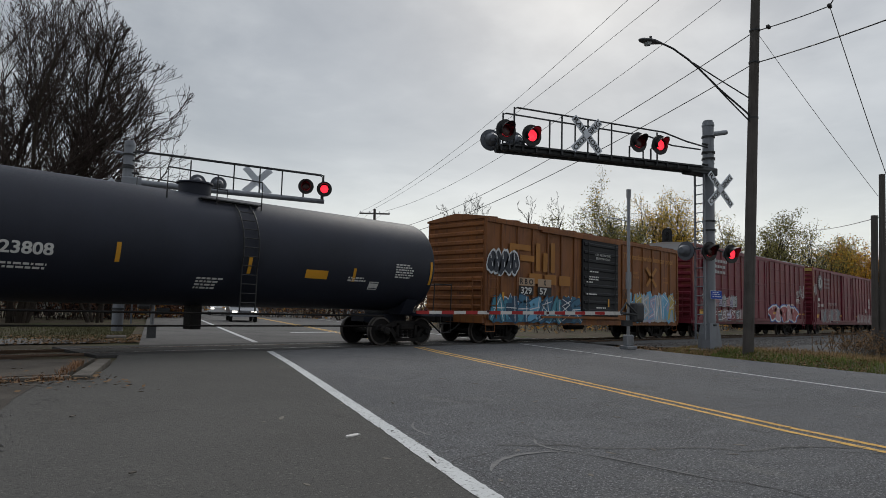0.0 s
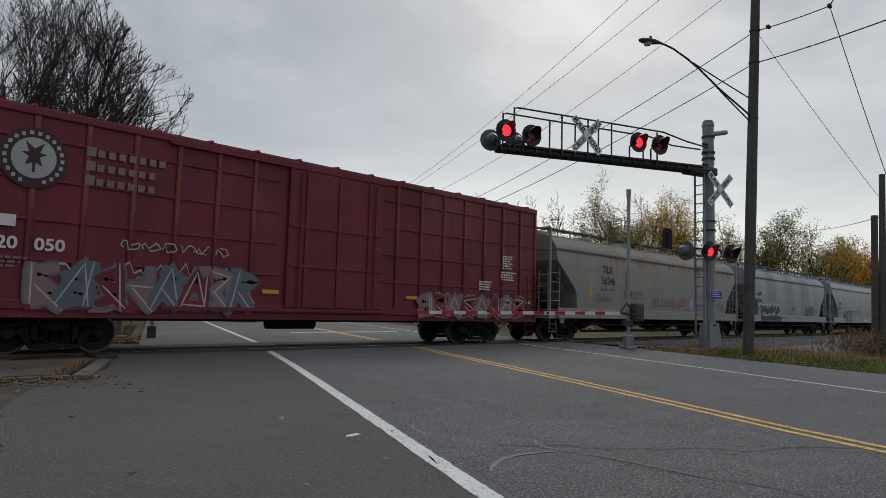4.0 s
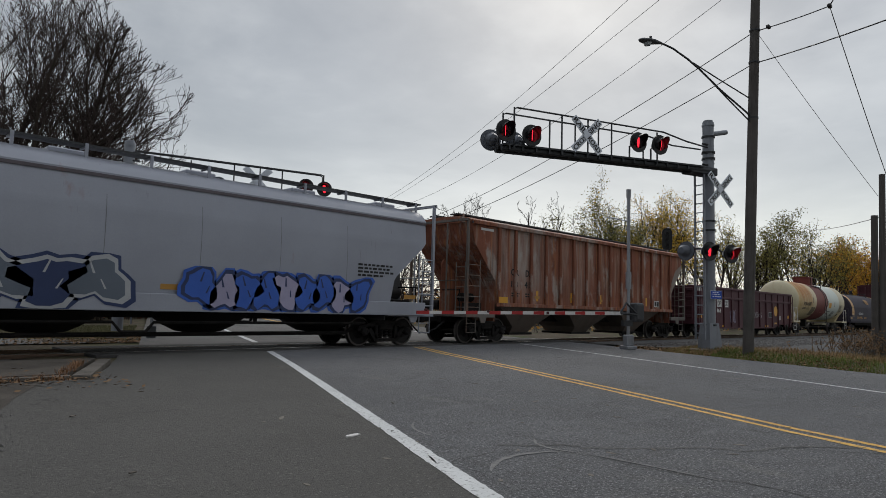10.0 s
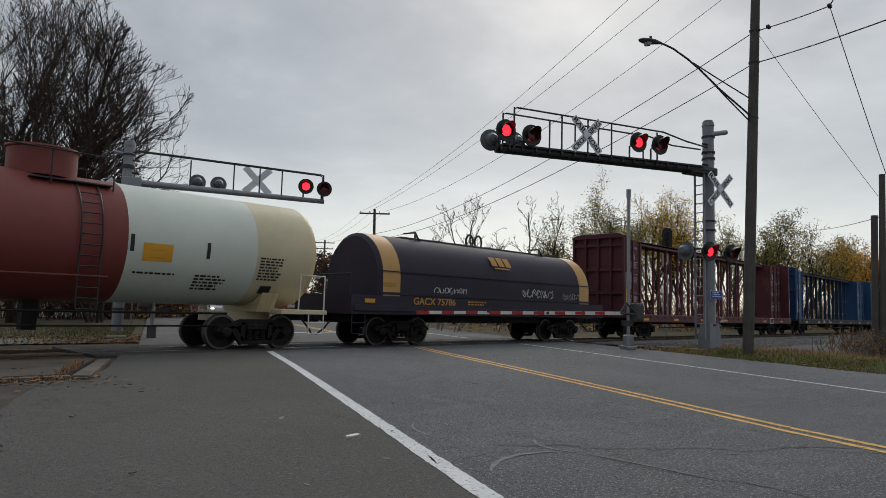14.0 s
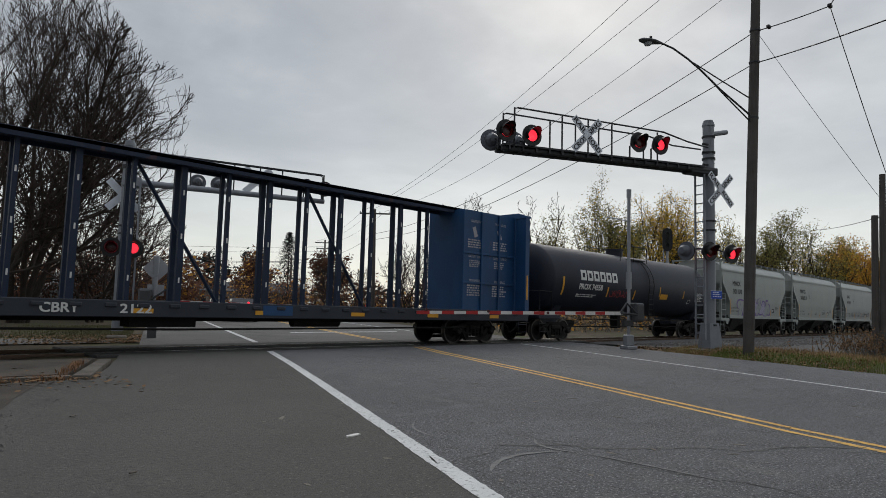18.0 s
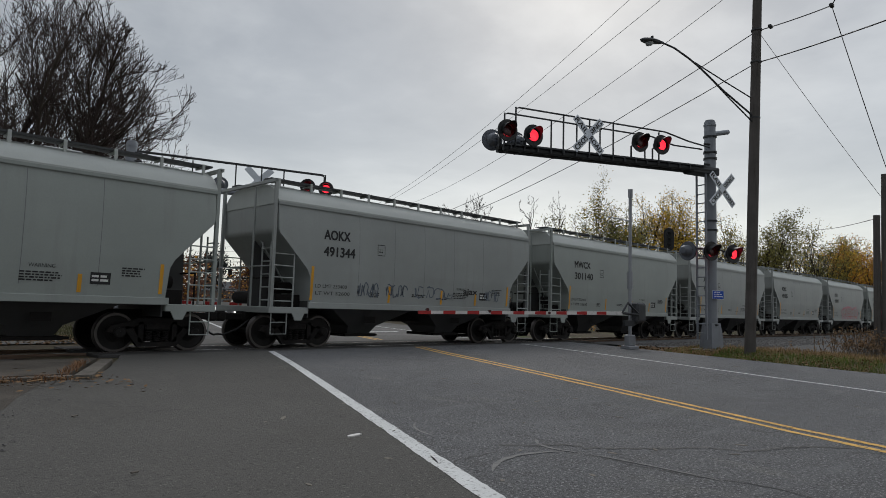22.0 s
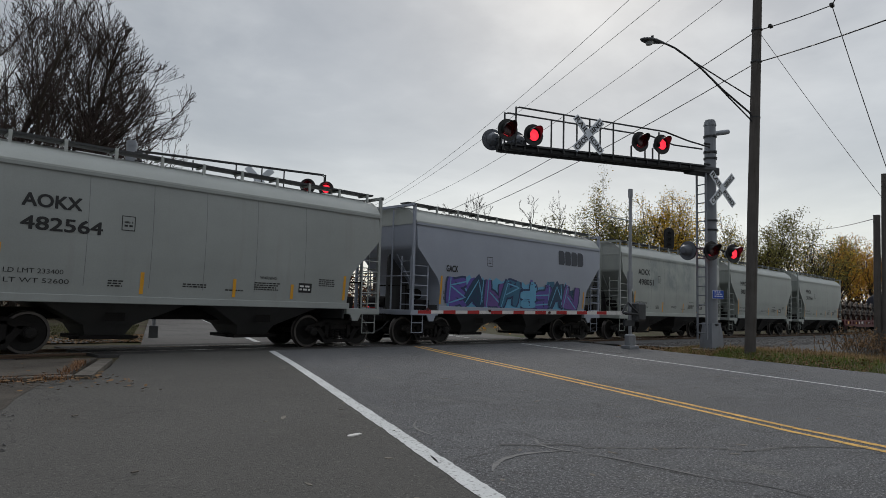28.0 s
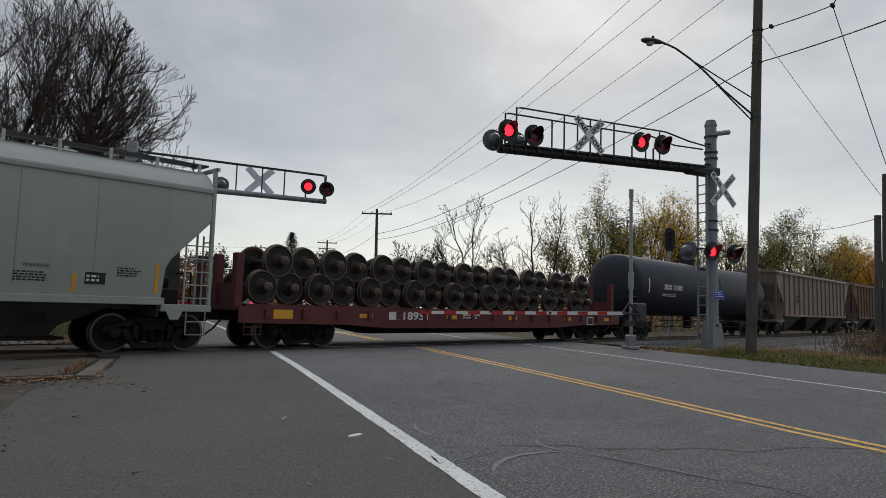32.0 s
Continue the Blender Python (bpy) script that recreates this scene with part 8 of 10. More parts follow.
def lamp_head(parent, x, y, z, turn, phase, lit=True, big=1.2):
    """A round dark target with a hood and a red lens that faces local -y, turned by degrees about the upright."""
    tg = Geo().lathe([(0.02, 0.265), (-0.012, 0.265), (-0.012, 0.165), (0.02, 0.16)], "y", (0, 0), 28)
    tg.k = 1
    tg.lathe([(0.02, 0.165), (0.16, 0.15), (0.24, 0.09), (0.25, 0.001)], "y", (0, 0), 18).lathe([(0.024, 0.262), (0.024, 0.16)], "y", (0, 0), 28)
    h = part("lamp_head", tg, [M["black"], M["lamp_back"]], parent, "black round lamp target with a grey back", at=pose(x, y, z, 0, 0, turn) @ Matrix.Diagonal((big, big, big, 1)))
    v, f = [], []
    for i in range(15):
        a = radians(-35 + 250 * i / 14)
        for d, r in ((-0.012, 0.175), (-0.10 - 0.20 * max(0.0, math.sin(a)), 0.165)):
            v.append((r * math.cos(a), d, r * math.sin(a)))
    part("hood", Geo().add(v, [(2 * i, 2 * i + 1, 2 * i + 3, 2 * i + 2) for i in range(14)]), M["black"], h)
    lens = Geo()
    n = 24
    for s, k, d in ((-1, 0, -0.012), (1, 1, 0.012)):
        lens.k = k
        c = [(0, d * 2.0, 0)] + [(0.09 * math.cos(2 * math.pi * i / n), d * 1.6, 0.09 * math.sin(2 * math.pi * i / n)) for i in range(n)] + [(0.142 * math.cos(2 * math.pi * i / n), d * 0.3, 0.142 * math.sin(2 * math.pi * i / n)) for i in range(n)]
        fc = [(0, 1 + i, 1 + (i + 1) % n) for i in range(n)] + [(1 + i, 1 + n + i, 1 + n + (i + 1) % n, 1 + (i + 1) % n) for i in range(n)]
        lens.add(c, fc if s < 0 else [q[::-1] for q in fc])
    ob = part("lens", lens, [M["lamp_on"], M["lamp_off"]], h, "round red signal lens")
    if lit:
        FLASHERS.append((ob, phase, lambda a: pose(0, 0, 0, 0, 0, a)))
    else:
        ob.matrix_basis = pose(0, 0, 0, 0, 0, 180)
    return h


def crossbuck(parent, x, y, z, words=True, size=1.42, w=0.235):
    b = part("crossbuck", Geo().cyl((x, y + 0.03, z - 0.05), (x, y + 0.12, z - 0.05), 0.05, n=8), M["galv"], parent)
    for k, (a, word) in enumerate(((45, "CROSSING"), (-45, "RAILROAD"))):
        m = pose(x, y - 0.012 * k, z, 0, -a, 0)
        bl = part("blade", Geo().box(-size / 2, size / 2, -0.008, 0.008, -w / 2, w / 2, 0.004), M["sign_white"], b, "white reflective blade", at=m)
        if words:
            half = len(word) // 2
            for t, s in ((word[:half], -1), (word[half:], 1)):
                ln = size * 0.40
                g, g2 = letters(t, ln, w * 0.66, 0.0), letters(t, ln, w * 0.66, 0.0)
                for q, o in ((g, 0.0), (g2, 0.016)):
                    q.v = [(p[0] + o + (-size / 2 + 0.04 if s < 0 else size / 2 - 0.06 - ln), -0.012 - o * 0.1, p[2] - w * 0.33) for p in q.v]
                part("blade_letters", g.add(g2.v, g2.f), M["sign_black"], b, at=m)


def cantilever(name, base, turn, flip, top, arm_z, length, rail_z, posts, lamps, bucks, mast_lamps, r, label, dip=0.04, rise=0.0, plain=False):
    """plain: one arm pipe and a single rail, with no walkway; flip: 1 where the arm runs to local -x, -1 where it runs to +x."""
    t = thing(name, label, "crossing signal", pose(base[0], base[1], 0, 0, 0, turn), "cantilever signals at the crossing")
    X = lambda s: -flip * s
    part("mast", Geo().cyl((0, 0, 0.2), (0, 0, top), r, r * 0.95, 18).cyl((0, 0, top), (0, 0, top + 0.06), r * 0.8, n=18).cyl((0, 0, top - 0.14), (0, 0, top - 0.08), r * 1.06, n=18), M["alu_grey"], t, "grey painted steel mast")
    f = Geo().box(-0.3, 0.3, -0.3, 0.3, -0.1, 0.06, 0.03) if plain else Geo().box(-0.46, 0.46, -0.46, 0.46, 0.0, 0.14, 0.03)
    part("footing", f, M["concrete"], t)
    fl = Geo().loft([[(a * math.cos(q), a * math.sin(q), z) for q in [math.pi / 4 + math.pi / 2 * k for k in range(4)]] for z, a in ((0.12, 0.38), (0.55, 0.35), (1.0, 0.28))])
    if not plain:
        part("base_shroud", fl, M["alu_grey"], t)
    for z in (0.9, top * 0.52, top * 0.56, top * 0.86, top * 0.93, arm_z + 0.5):
        part("clamp", Geo().cyl((0, 0, z), (0, 0, z + 0.06), r * 1.12, n=18).box(-0.04, 0.04, -r * 1.3, -r, z, z + 0.06), M["dark_steel"], t)
    for z in (arm_z + 0.30, arm_z + 0.72, arm_z + 1.0):
        part("bracket", Geo().tube([(X(r * 0.5), -0.1, z), (X(r * 1.9), -0.1, z)], 0.035, 6).tube([(-X(r * 0.5), 0.1, z - 0.28), (-X(r * 1.9), 0.1, z - 0.28)], 0.03, 6), M["dark_steel"], t)
    part("counter_stub", Geo().cyl((0, 0, top - 0.42), (-X(0.45 if plain else 0.85), 0, top - (0.36 if plain else 0.22)), 0.05 if plain else 0.085, n=10), M["alu_grey"], t)
    # the arm: two pipes with a grating between them
    az = lambda s: arm_z + rise - (rise + dip) * s / length
    if plain:
        part("arm_pipe", Geo().cyl((X(0), 0, az(0)), (X(length), 0, az(length)), 0.115, 0.09, n=12), M["alu_grey"], t)
        part("arm_root", Geo().box(*sorted((X(-r), X(r + 0.25))), -0.2, 0.2, az(0) - 0.16, az(0) + 0.16, 0.03), M["alu_grey"], t)
    else:
        for y in (-0.18, 0.18):
            part("arm_pipe", Geo().cyl((X(0), y, az(0)), (X(length), y, az(length)), 0.085, 0.07, n=10), M["dark_steel"], t)
        part("arm_root", Geo().box(*sorted((X(-r), X(1.0))), -0.24, 0.24, az(0) - 0.16, az(0) + 0.10, 0.03), M["dark_steel"], t)
        part("walkway", Geo().loft([[(X(s), -0.31, az(s) + 0.07), (X(s), 0.31, az(s) + 0.07), (X(s), 0.31, az(s) + 0.12), (X(s), -0.31, az(s) + 0.12)] for s in (0.5, length)]), M["dark_steel"], t, "dark steel grating walkway")
        n = 16
        for i in range(n):
            s = 1.2 + (length - 1.4) * i / (n - 1)
            part("cross_tie", Geo().box(X(s) - 0.025, X(s) + 0.025, -0.3, 0.3, az(s) - 0.05, az(s) + 0.07), M["dark_steel"], t)
    for y in ((-0.05, 0.12) if plain else (-0.32, 0.32)):
        root = [(X(r), y, rail_z + 0.12)] if plain else [(X(length * 0.28), y, rail_z + 0.05), (X(length * 0.16), y, rail_z - 0.12), (X(r), y * 0.5, rail_z - 0.15)]
        part("hand_rail", Geo().tube([(X(posts[-1]), y, az(length)), (X(posts[-1]), y, rail_z - 0.05), (X(posts[-1] - 0.1), y, rail_z)] + root, 0.026, 6), M["dark_steel"], t)
        for s in (posts if not plain or y < 0 else ()):
            part("rail_post", Geo().tube([(X(s), y, az(s)), (X(s), y, rail_z)], 0.026, 6), M["dark_steel"], t)
    for s, z, turned, phase, y in lamps:
        h = lamp_head(t, X(s), y, z, turned, phase, True, 1.2 if flip > 0 else 1.06)
        part("lamp_arm", Geo().tube([(X(s), y + (0.2 if y < 0 else -0.2), z), (X(s), 0.0, z - 0.05), (X(s), 0.0, az(s))], 0.03, 6), M["dark_steel"], t)
    for s, z, y, words, size in bucks:
        crossbuck(t, X(s), y, z, words, size)
    for s, z, turned, phase, y in mast_lamps:
        lamp_head(t, X(s), y, z, turned, phase)
        part("lamp_arm", Geo().tube([(X(s), y + (0.18 if y < 0 else -0.18), z + 0.02), (X(s) * 0.5, y * 0.3, z + 0.12), (0, 0, z + 0.12)], 0.028, 6), M["dark_steel"], t)
    # ladder
    lx = X(r + 0.22)
    g = Geo()
    for o in (-0.2, 0.2):
        g.box(lx - 0.03, lx + 0.03, o - 0.02, o + 0.02, 0.45, arm_z)
    lad = part("ladder", g, M["alu_grey"], t)
    rung = to_mesh(Geo().cyl((lx, -0.2, 0), (lx, 0.2, 0), 0.02, n=6), M["alu_grey"], "rung")
    for i in range(int((arm_z - 0.7) / 0.31)):
        part("rung", rung, None, lad, at=pose(0, 0, 0.65 + i * 0.31))
    return t


def build_signals():
    near = cantilever("cantilever_signal", (22.07, 9.23), TURN, 1, 7.83, 6.02, 8.22, 7.05, (2.57, 4.4, 5.3, 6.25, 7.9),
                      [(8.22, 6.30, 0, 0, -0.42), (7.36, 6.27, 0, 1, -0.42), (8.25, 6.2, 170, 1, 0.42), (7.42, 6.24, 180, 0, 0.42), (3.42, 6.60, 0, 0, -0.42), (2.54, 6.63, 0, 1, -0.42)],
                      [(5.4, 6.55, -0.40, True, 1.40), (-0.18, 5.47, -0.34, True, 1.46)],
                      [(0.42, 3.35, 0, 0, -0.42), (-0.64, 3.33, 0, 1, -0.36), (0.93, 3.36, 100, 1, 0.1)], 0.195, "grey cantilever crossing signal with red flashing lamps over the road", 0.17, 0.1)
    p = part("notice_plate", Geo().box(-0.24, 0.24, -0.30, -0.285, 1.80, 2.06, 0.004), M["sign_blue"], near, "small blue notice plate")
    part("plate_border", Geo().box(-0.25, 0.25, -0.284, -0.280, 1.79, 2.07), M["sign_white"], near)
    small = bars(3, 0.36, 0.032, 0.07, 3)
    small.v = [(a - 0.18, -0.304, c + 2.0) for a, b, c in small.v]
    part("plate_print", small, M["sign_white"], p)
    cantilever("cantilever_signal", (8.07, 22.93), TURN, -1, 6.5, 5.16, 6.7, 6.12, (1.95, 3.4, 4.3, 5.1, 6.65),
               [(5.91, 5.56, -15, 0, -0.4), (6.6, 5.53, -15, 1, -0.4), (2.23, 5.45, 180, 0, 0.42), (2.94, 5.45, 180, 1, 0.42)],
               [(4.29, 5.72, 0.40, False, 1.3), (-0.1, 4.75, 0.3, False, 1.35)],
               [(-0.34, 2.92, 0, 0, -0.36), (0.3, 2.92, 0, 1, -0.36)], 0.18, "grey cantilever crossing signal beyond the track, seen from behind", plain=True)


def gate(base, turn, flip, length, z0, z1, tall, name_label):
    t = thing("crossing_gate", name_label, "crossing gate", pose(base[0], base[1], 0, 0, 0, turn), "gates at the crossing")
    X = lambda s: -flip * s
    part("footing", Geo().box(-0.22, 0.22, -0.22, 0.22, 0.0, 0.12, 0.02).box(-0.15, 0.15, -0.15, 0.15, 0.1, 0.5, 0.04) if tall > 3 else Geo().box(-0.14, 0.14, -0.14, 0.14, -0.1, 0.4, 0.02), M["galv"] if tall > 3 else M["mech_grey"], t)
    part("pole", Geo().cyl((0, 0, 0.4), (0, 0, tall), 0.062, 0.058, 12).cyl((0, 0, tall - 0.3), (0, 0, tall), 0.085, n=12).cyl((0, 0, 2.1), (0, 0, 2.7), 0.10, n=12), M["galv"], t)
    if tall > 3:
        part("rod", Geo().tube([(X(-0.1), 0, 4.5), (X(1.0), 0, 4.58)], 0.022, 6), M["galv"], t)
    part("mechanism", Geo().box(*sorted((X(-0.48), X(-0.08))), -0.28, 0.22, 0.95, 1.62, 0.05), M["mech_grey"], t)
    part("mechanism_cover", Geo().box(*sorted((X(-0.44), X(-0.12))), -0.31, -0.27, 1.02, 1.55, 0.015), M["mech_grey"], t)
    part("arm_support", Geo().tube([(X(-0.1), -0.3, 1.25), (X(0.35), -0.3, 1.6), (X(0.62), -0.3, z0)], 0.04, 6).tube([(X(-0.1), -0.3, 1.2), (X(0.6), -0.3, z0)], 0.05, 6).box(*sorted((X(0.1), X(0.5))), -0.34, -0.22, 0.8, 1.0), M["dark_steel"], t)
    arm = part("gate_arm", Geo().prism([(X(0.5), z0 - 0.06), (X(length), z1 - 0.045), (X(length), z1 + 0.045), (X(0.5), z0 + 0.06)], "y", -0.318, -0.282), M["stripe_white"], t, "white gate arm with red stripes")
    n = int((length - 0.5) / 0.4064)
    for i in range(0, n, 2):
        s0, s1 = length - 0.4064 * (i + 1), length - 0.4064 * i
        zz = lambda s: z0 + (z1 - z0) * (s - 0.5) / (length - 0.5)
        part("stripe", Geo().prism([(X(s0), zz(s0) - 0.056), (X(s1), zz(s1) - 0.048), (X(s1), zz(s1) + 0.048), (X(s0), zz(s0) + 0.056)], "y", -0.322, -0.278), M["stripe_red"], arm)
    for k, s in enumerate((length - 0.3, length - 2.4, length - 4.6)):
        if s > 1:
            lm = part("arm_lamp", Geo().box(X(s) - 0.04, X(s) + 0.04, -0.34, -0.26, z1 + 0.05, z1 + 0.12, 0.01), M["black"], arm)
            part("arm_lens", Geo().cyl((X(s), -0.345, z1 + 0.085), (X(s), -0.255, z1 + 0.085), 0.045, n=10), M["lamp_on"] if flip < 0 and k != 1 else M["lamp_off"], lm)
    return t


def build_gates():
    gate((21.21, 11.74), TURN, 1, 8.2, 1.24, 1.10, 5.65, "lowered striped crossing gate on a tall galvanized pole")
    gate((8.9, 22.2), TURN, -1, 7.6, 1.2, 1.15, 2.0, "lowered striped crossing gate beyond the track")


# ---- poles, street lamp and wires ----
def wire(a, b, sag, r=0.012, name="power_line", label="black overhead wire between poles", n=18):
    a, b = Vector(a), Vector(b)
    pts = [a.lerp(b, k / n) - Vector((0, 0, sag * 4 * (k / n) * (1 - k / n))) for k in range(n + 1)]
    tagged(part(name, Geo().tube(pts, r, 4), M["wire"]), label, "wire", "overhead wires")


def utility_pole(base, top, r0, r1, arms, label):
    t = thing("utility_pole", label, "utility pole", pose(*base), "utility poles along the road")
    d = Vector(top) - Vector(base)
    part("pole", Geo().tube([(0, 0, -0.3), d * 0.33, d * 0.66, d], [r0, r0 * 0.94 + r1 * 0.06, (r0 + r1) / 2, r1], 12), M["pole_wood"], t)
    for f, half, turn in arms:
        c = d * f
        a = radians(turn)
        v = Vector((math.cos(a), math.sin(a), 0)) * half
        part("crossarm", Geo().tube([c - v, c + v], 0.07, 4), M["pole_wood"], t)
        for k in (-1, -0.35, 0.35, 1):
            q = c + v * k * 0.95
            part("insulator", Geo().cyl(q + Vector((0, 0, 0.05)), q + Vector((0, 0, 0.22)), 0.045, 0.03, n=8), M["galv"], t)
    return t


def build_poles():
    base0, top0, K = Vector((19.68, 7.15, 0.0)), Vector((18.93, 6.46, 12.3)), 1.08
    eye = Vector(EYE)
    up = lambda p: eye + (Vector(p) - eye) * K
    base, top = up(base0), up(top0)
    at = lambda z: up(base0 + (top0 - base0) * (z / 12.3))
    p = utility_pole(base, top, 0.165, 0.122, [(0.975, 1.15, -48)], "tall weathered wooden utility pole with a street lamp")
    bands = (0.9, 4.2, 6.86, 8.45, 9.36)
    for z in bands:
        c = at(z) - base
        part("band", Geo().cyl(c, c + Vector((0, 0, 0.05)), 0.162, n=12), M["dark_steel"], p)
    part("ground_strap", Geo().box(-0.02, 0.02, -0.18, -0.163, 0.0, 2.2), M["bark_pale"], p)
    # street lamp on its curved arm
    lamp = thing("street_lamp", "grey cobra-head street lamp on a curved arm fixed to the pole", "street lamp", pose(at(6.9).x, at(6.9).y, eye.z * (1 - K)) @ Matrix.Diagonal((K, K, K, 1)))
    A = Vector(ACROSS)
    P = lambda s, z: A * s + Vector((0, 0, z))
    part("arm", Geo().tube([P(0.05, 6.85), P(0.21, 7.0), P(1.26, 7.5), P(2.06, 7.96), P(2.48, 8.16), P(3.0, 8.35), P(3.3, 8.40), P(3.5, 8.41)], 0.026, 8), M["dark_steel"], lamp)
    part("brace", Geo().tube([P(0.02, 7.42), P(1.2, 7.76), P(2.28, 8.09)], 0.018, 6).tube([P(0.1, 6.76), P(1.0, 7.3), P(1.6, 7.68)], 0.02, 6), M["dark_steel"], lamp)
    a = math.degrees(math.atan2(A.y, A.x))
    head = Geo()
    rings = []
    for k, (u, w, hh) in enumerate(((-0.22, 0.035, 0.04), (-0.1, 0.07, 0.06), (0.1, 0.13, 0.09), (0.32, 0.14, 0.10), (0.48, 0.09, 0.07), (0.55, 0.03, 0.03))):
        rings.append([(u, w * math.cos(q), hh * 0.7 * math.sin(q)) for q in [2 * math.pi * j / 12 for j in range(12)]])
    head.loft(rings)
    hd = part("lamp_housing", head, M["mech_grey"], lamp, at=Matrix.Translation(P(3.62, 8.40)) @ pose(0, 0, 0, 0, 4, a))
    part("lamp_bowl", Geo().lathe([(-0.13, 0.02), (-0.12, 0.08), (-0.05, 0.11)], "z", (0.27, 0), 12), M["glass"], hd)
    part("photocell", Geo().cyl((0.15, 0, 0.05), (0.15, 0, 0.14), 0.035, n=8), M["black"], hd)
    # short pole at the verge
    b2 = Vector((24.86, 4.88, 0.0))
    t2 = Vector((24.76, 4.74, 5.92))
    q = utility_pole(b2, t2, 0.105, 0.09, [], "short weathered wooden pole at the verge")
    part("side_timber", Geo().tube([(-0.06, 0.20, -0.2), (-0.12, 0.10, 4.6)], [0.11, 0.10], 10), M["pole_wood"], q)
    # far poles
    far = utility_pole((37.7, 45.9, -0.1), (37.2, 45.53, 9.9), 0.16, 0.11, [(0.96, 1.35, -45)], "wooden utility pole with a crossarm beyond the track")
    utility_pole((55.4, 78.6, -0.1), (55.26, 78.6, 10.6), 0.16, 0.11, [(0.96, 1.4, -45), (0.88, 1.2, -45)], "far wooden utility pole with two crossarms")
    utility_pole((72, 112, -0.1), (72, 112, 10.4), 0.16, 0.11, [(0.96, 1.3, -45)], "far wooden utility pole with a crossarm")
    tips = [Vector((36.5, 46.3, 9.75)), Vector((37.2, 45.55, 9.95)), Vector((37.9, 44.85, 9.75))]
    ends = [Vector((18.23, 8.72, 11.9)), Vector((18.74, 7.8, 11.77)), Vector((19.33, 6.19, 11.42))]
    ends = [up(e) for e in ends]
    nxt = [Vector((54.4, 79.5, 10.4)), Vector((55.26, 78.6, 10.5)), Vector((56.2, 77.6, 10.4))]
    for e, f, g, sag in zip(ends, tips, nxt, (0.9, 0.6, 1.2)):
        wire(e, f, sag, 0.012)
        wire(f, g, 0.5, 0.012)
        wire(e, e + (e - f) * 0.9 + Vector((0, 0, 0.4)), 0.5, 0.012)
    wire(at(9.36), (37.3, 45.6, 7.7), 1.1, 0.017)
    wire(at(8.45), (37.4, 45.7, 7.2), 1.05, 0.017)
    wire((37.3, 45.6, 7.7), (55.3, 78.6, 8.4), 0.6, 0.016)
    # service wires to the verge pole and past the camera
    tee = up((18.48, 4.56, 9.25))
    wire(at(9.36), tee, 0.03, 0.017)
    wire(tee, tee + Vector((-1.9, -0.9, -0.05)) * 4, 0.1, 0.017)
    wire(at(8.45), at(8.45) + Vector((-3.45, -3.75, -0.82)) * 3, 0.25, 0.018)
    wire(tee, t2 + Vector((0.1, -0.1, -0.02)), 0.05, 0.012)
    wire(at(9.42), t2 - Vector((0.1, -0.1, 0.72)), 0.06, 0.010)
    for c in (tee, at(9.36).lerp(tee, 0.2)):
        tagged(part("wire_clamp", Geo().box(c.x - 0.09, c.x + 0.09, c.y - 0.05, c.y + 0.05, c.z - 0.05, c.z + 0.05, 0.02), M["black"]), "black splice clamp on an overhead wire", "wire clamp")
    wire(t2 - Vector((0, 0, 1.35)), (57.9, 15.8, 8.3), 0.12, 0.014)
    for k, z in enumerate((9.6, 8.9, 7.4, 6.6, 6.0)):
        wire((55.2, 78.6, z), (20, 118, z + 1), 0.8, 0.02)
    # the railway's own signal
    s = thing("block_signal", "black railway block signal on a grey mast beyond the track", "railway signal", pose(42.0, 20.4, 0))
    part("mast", Geo().cyl((0, 0, -0.3), (0, 0, 6.3), 0.08, n=10), M["galv"], s)
    hd = part("signal_head", Geo().prism([(0.33 * math.cos(a), 6.25 + (0.45 if math.sin(a) > 0 else -0.45) + 0.33 * math.sin(a)) for a in [2 * math.pi * k / 24 for k in range(24)]], "y", -0.18, -0.12), M["black"], s, "tall oval black signal target", at=pose(0, 0, 0, 0, 0, -60))
    for z in (6.65, 6.25, 5.85):
        part("signal_hood", Geo().cyl((0, -0.36, z), (0, -0.12, z), 0.12, n=12, caps=False), M["black"], hd)
    part("lower_head", Geo().lathe([(-0.2, 0.33), (-0.14, 0.33), (-0.14, 0.01)], "y", (0, 4.25), 20).lathe([(-0.2, 0.33), (-0.2, 0.01)], "y", (0, 4.25), 20), M["black"], s, at=pose(0, 0, 0, 0, 0, -60))
    part("ladder", Geo().box(-0.25, -0.2, 0.15, 0.2, 0, 5.6).box(0.2, 0.25, 0.15, 0.2, 0, 5.6), M["galv"], s)


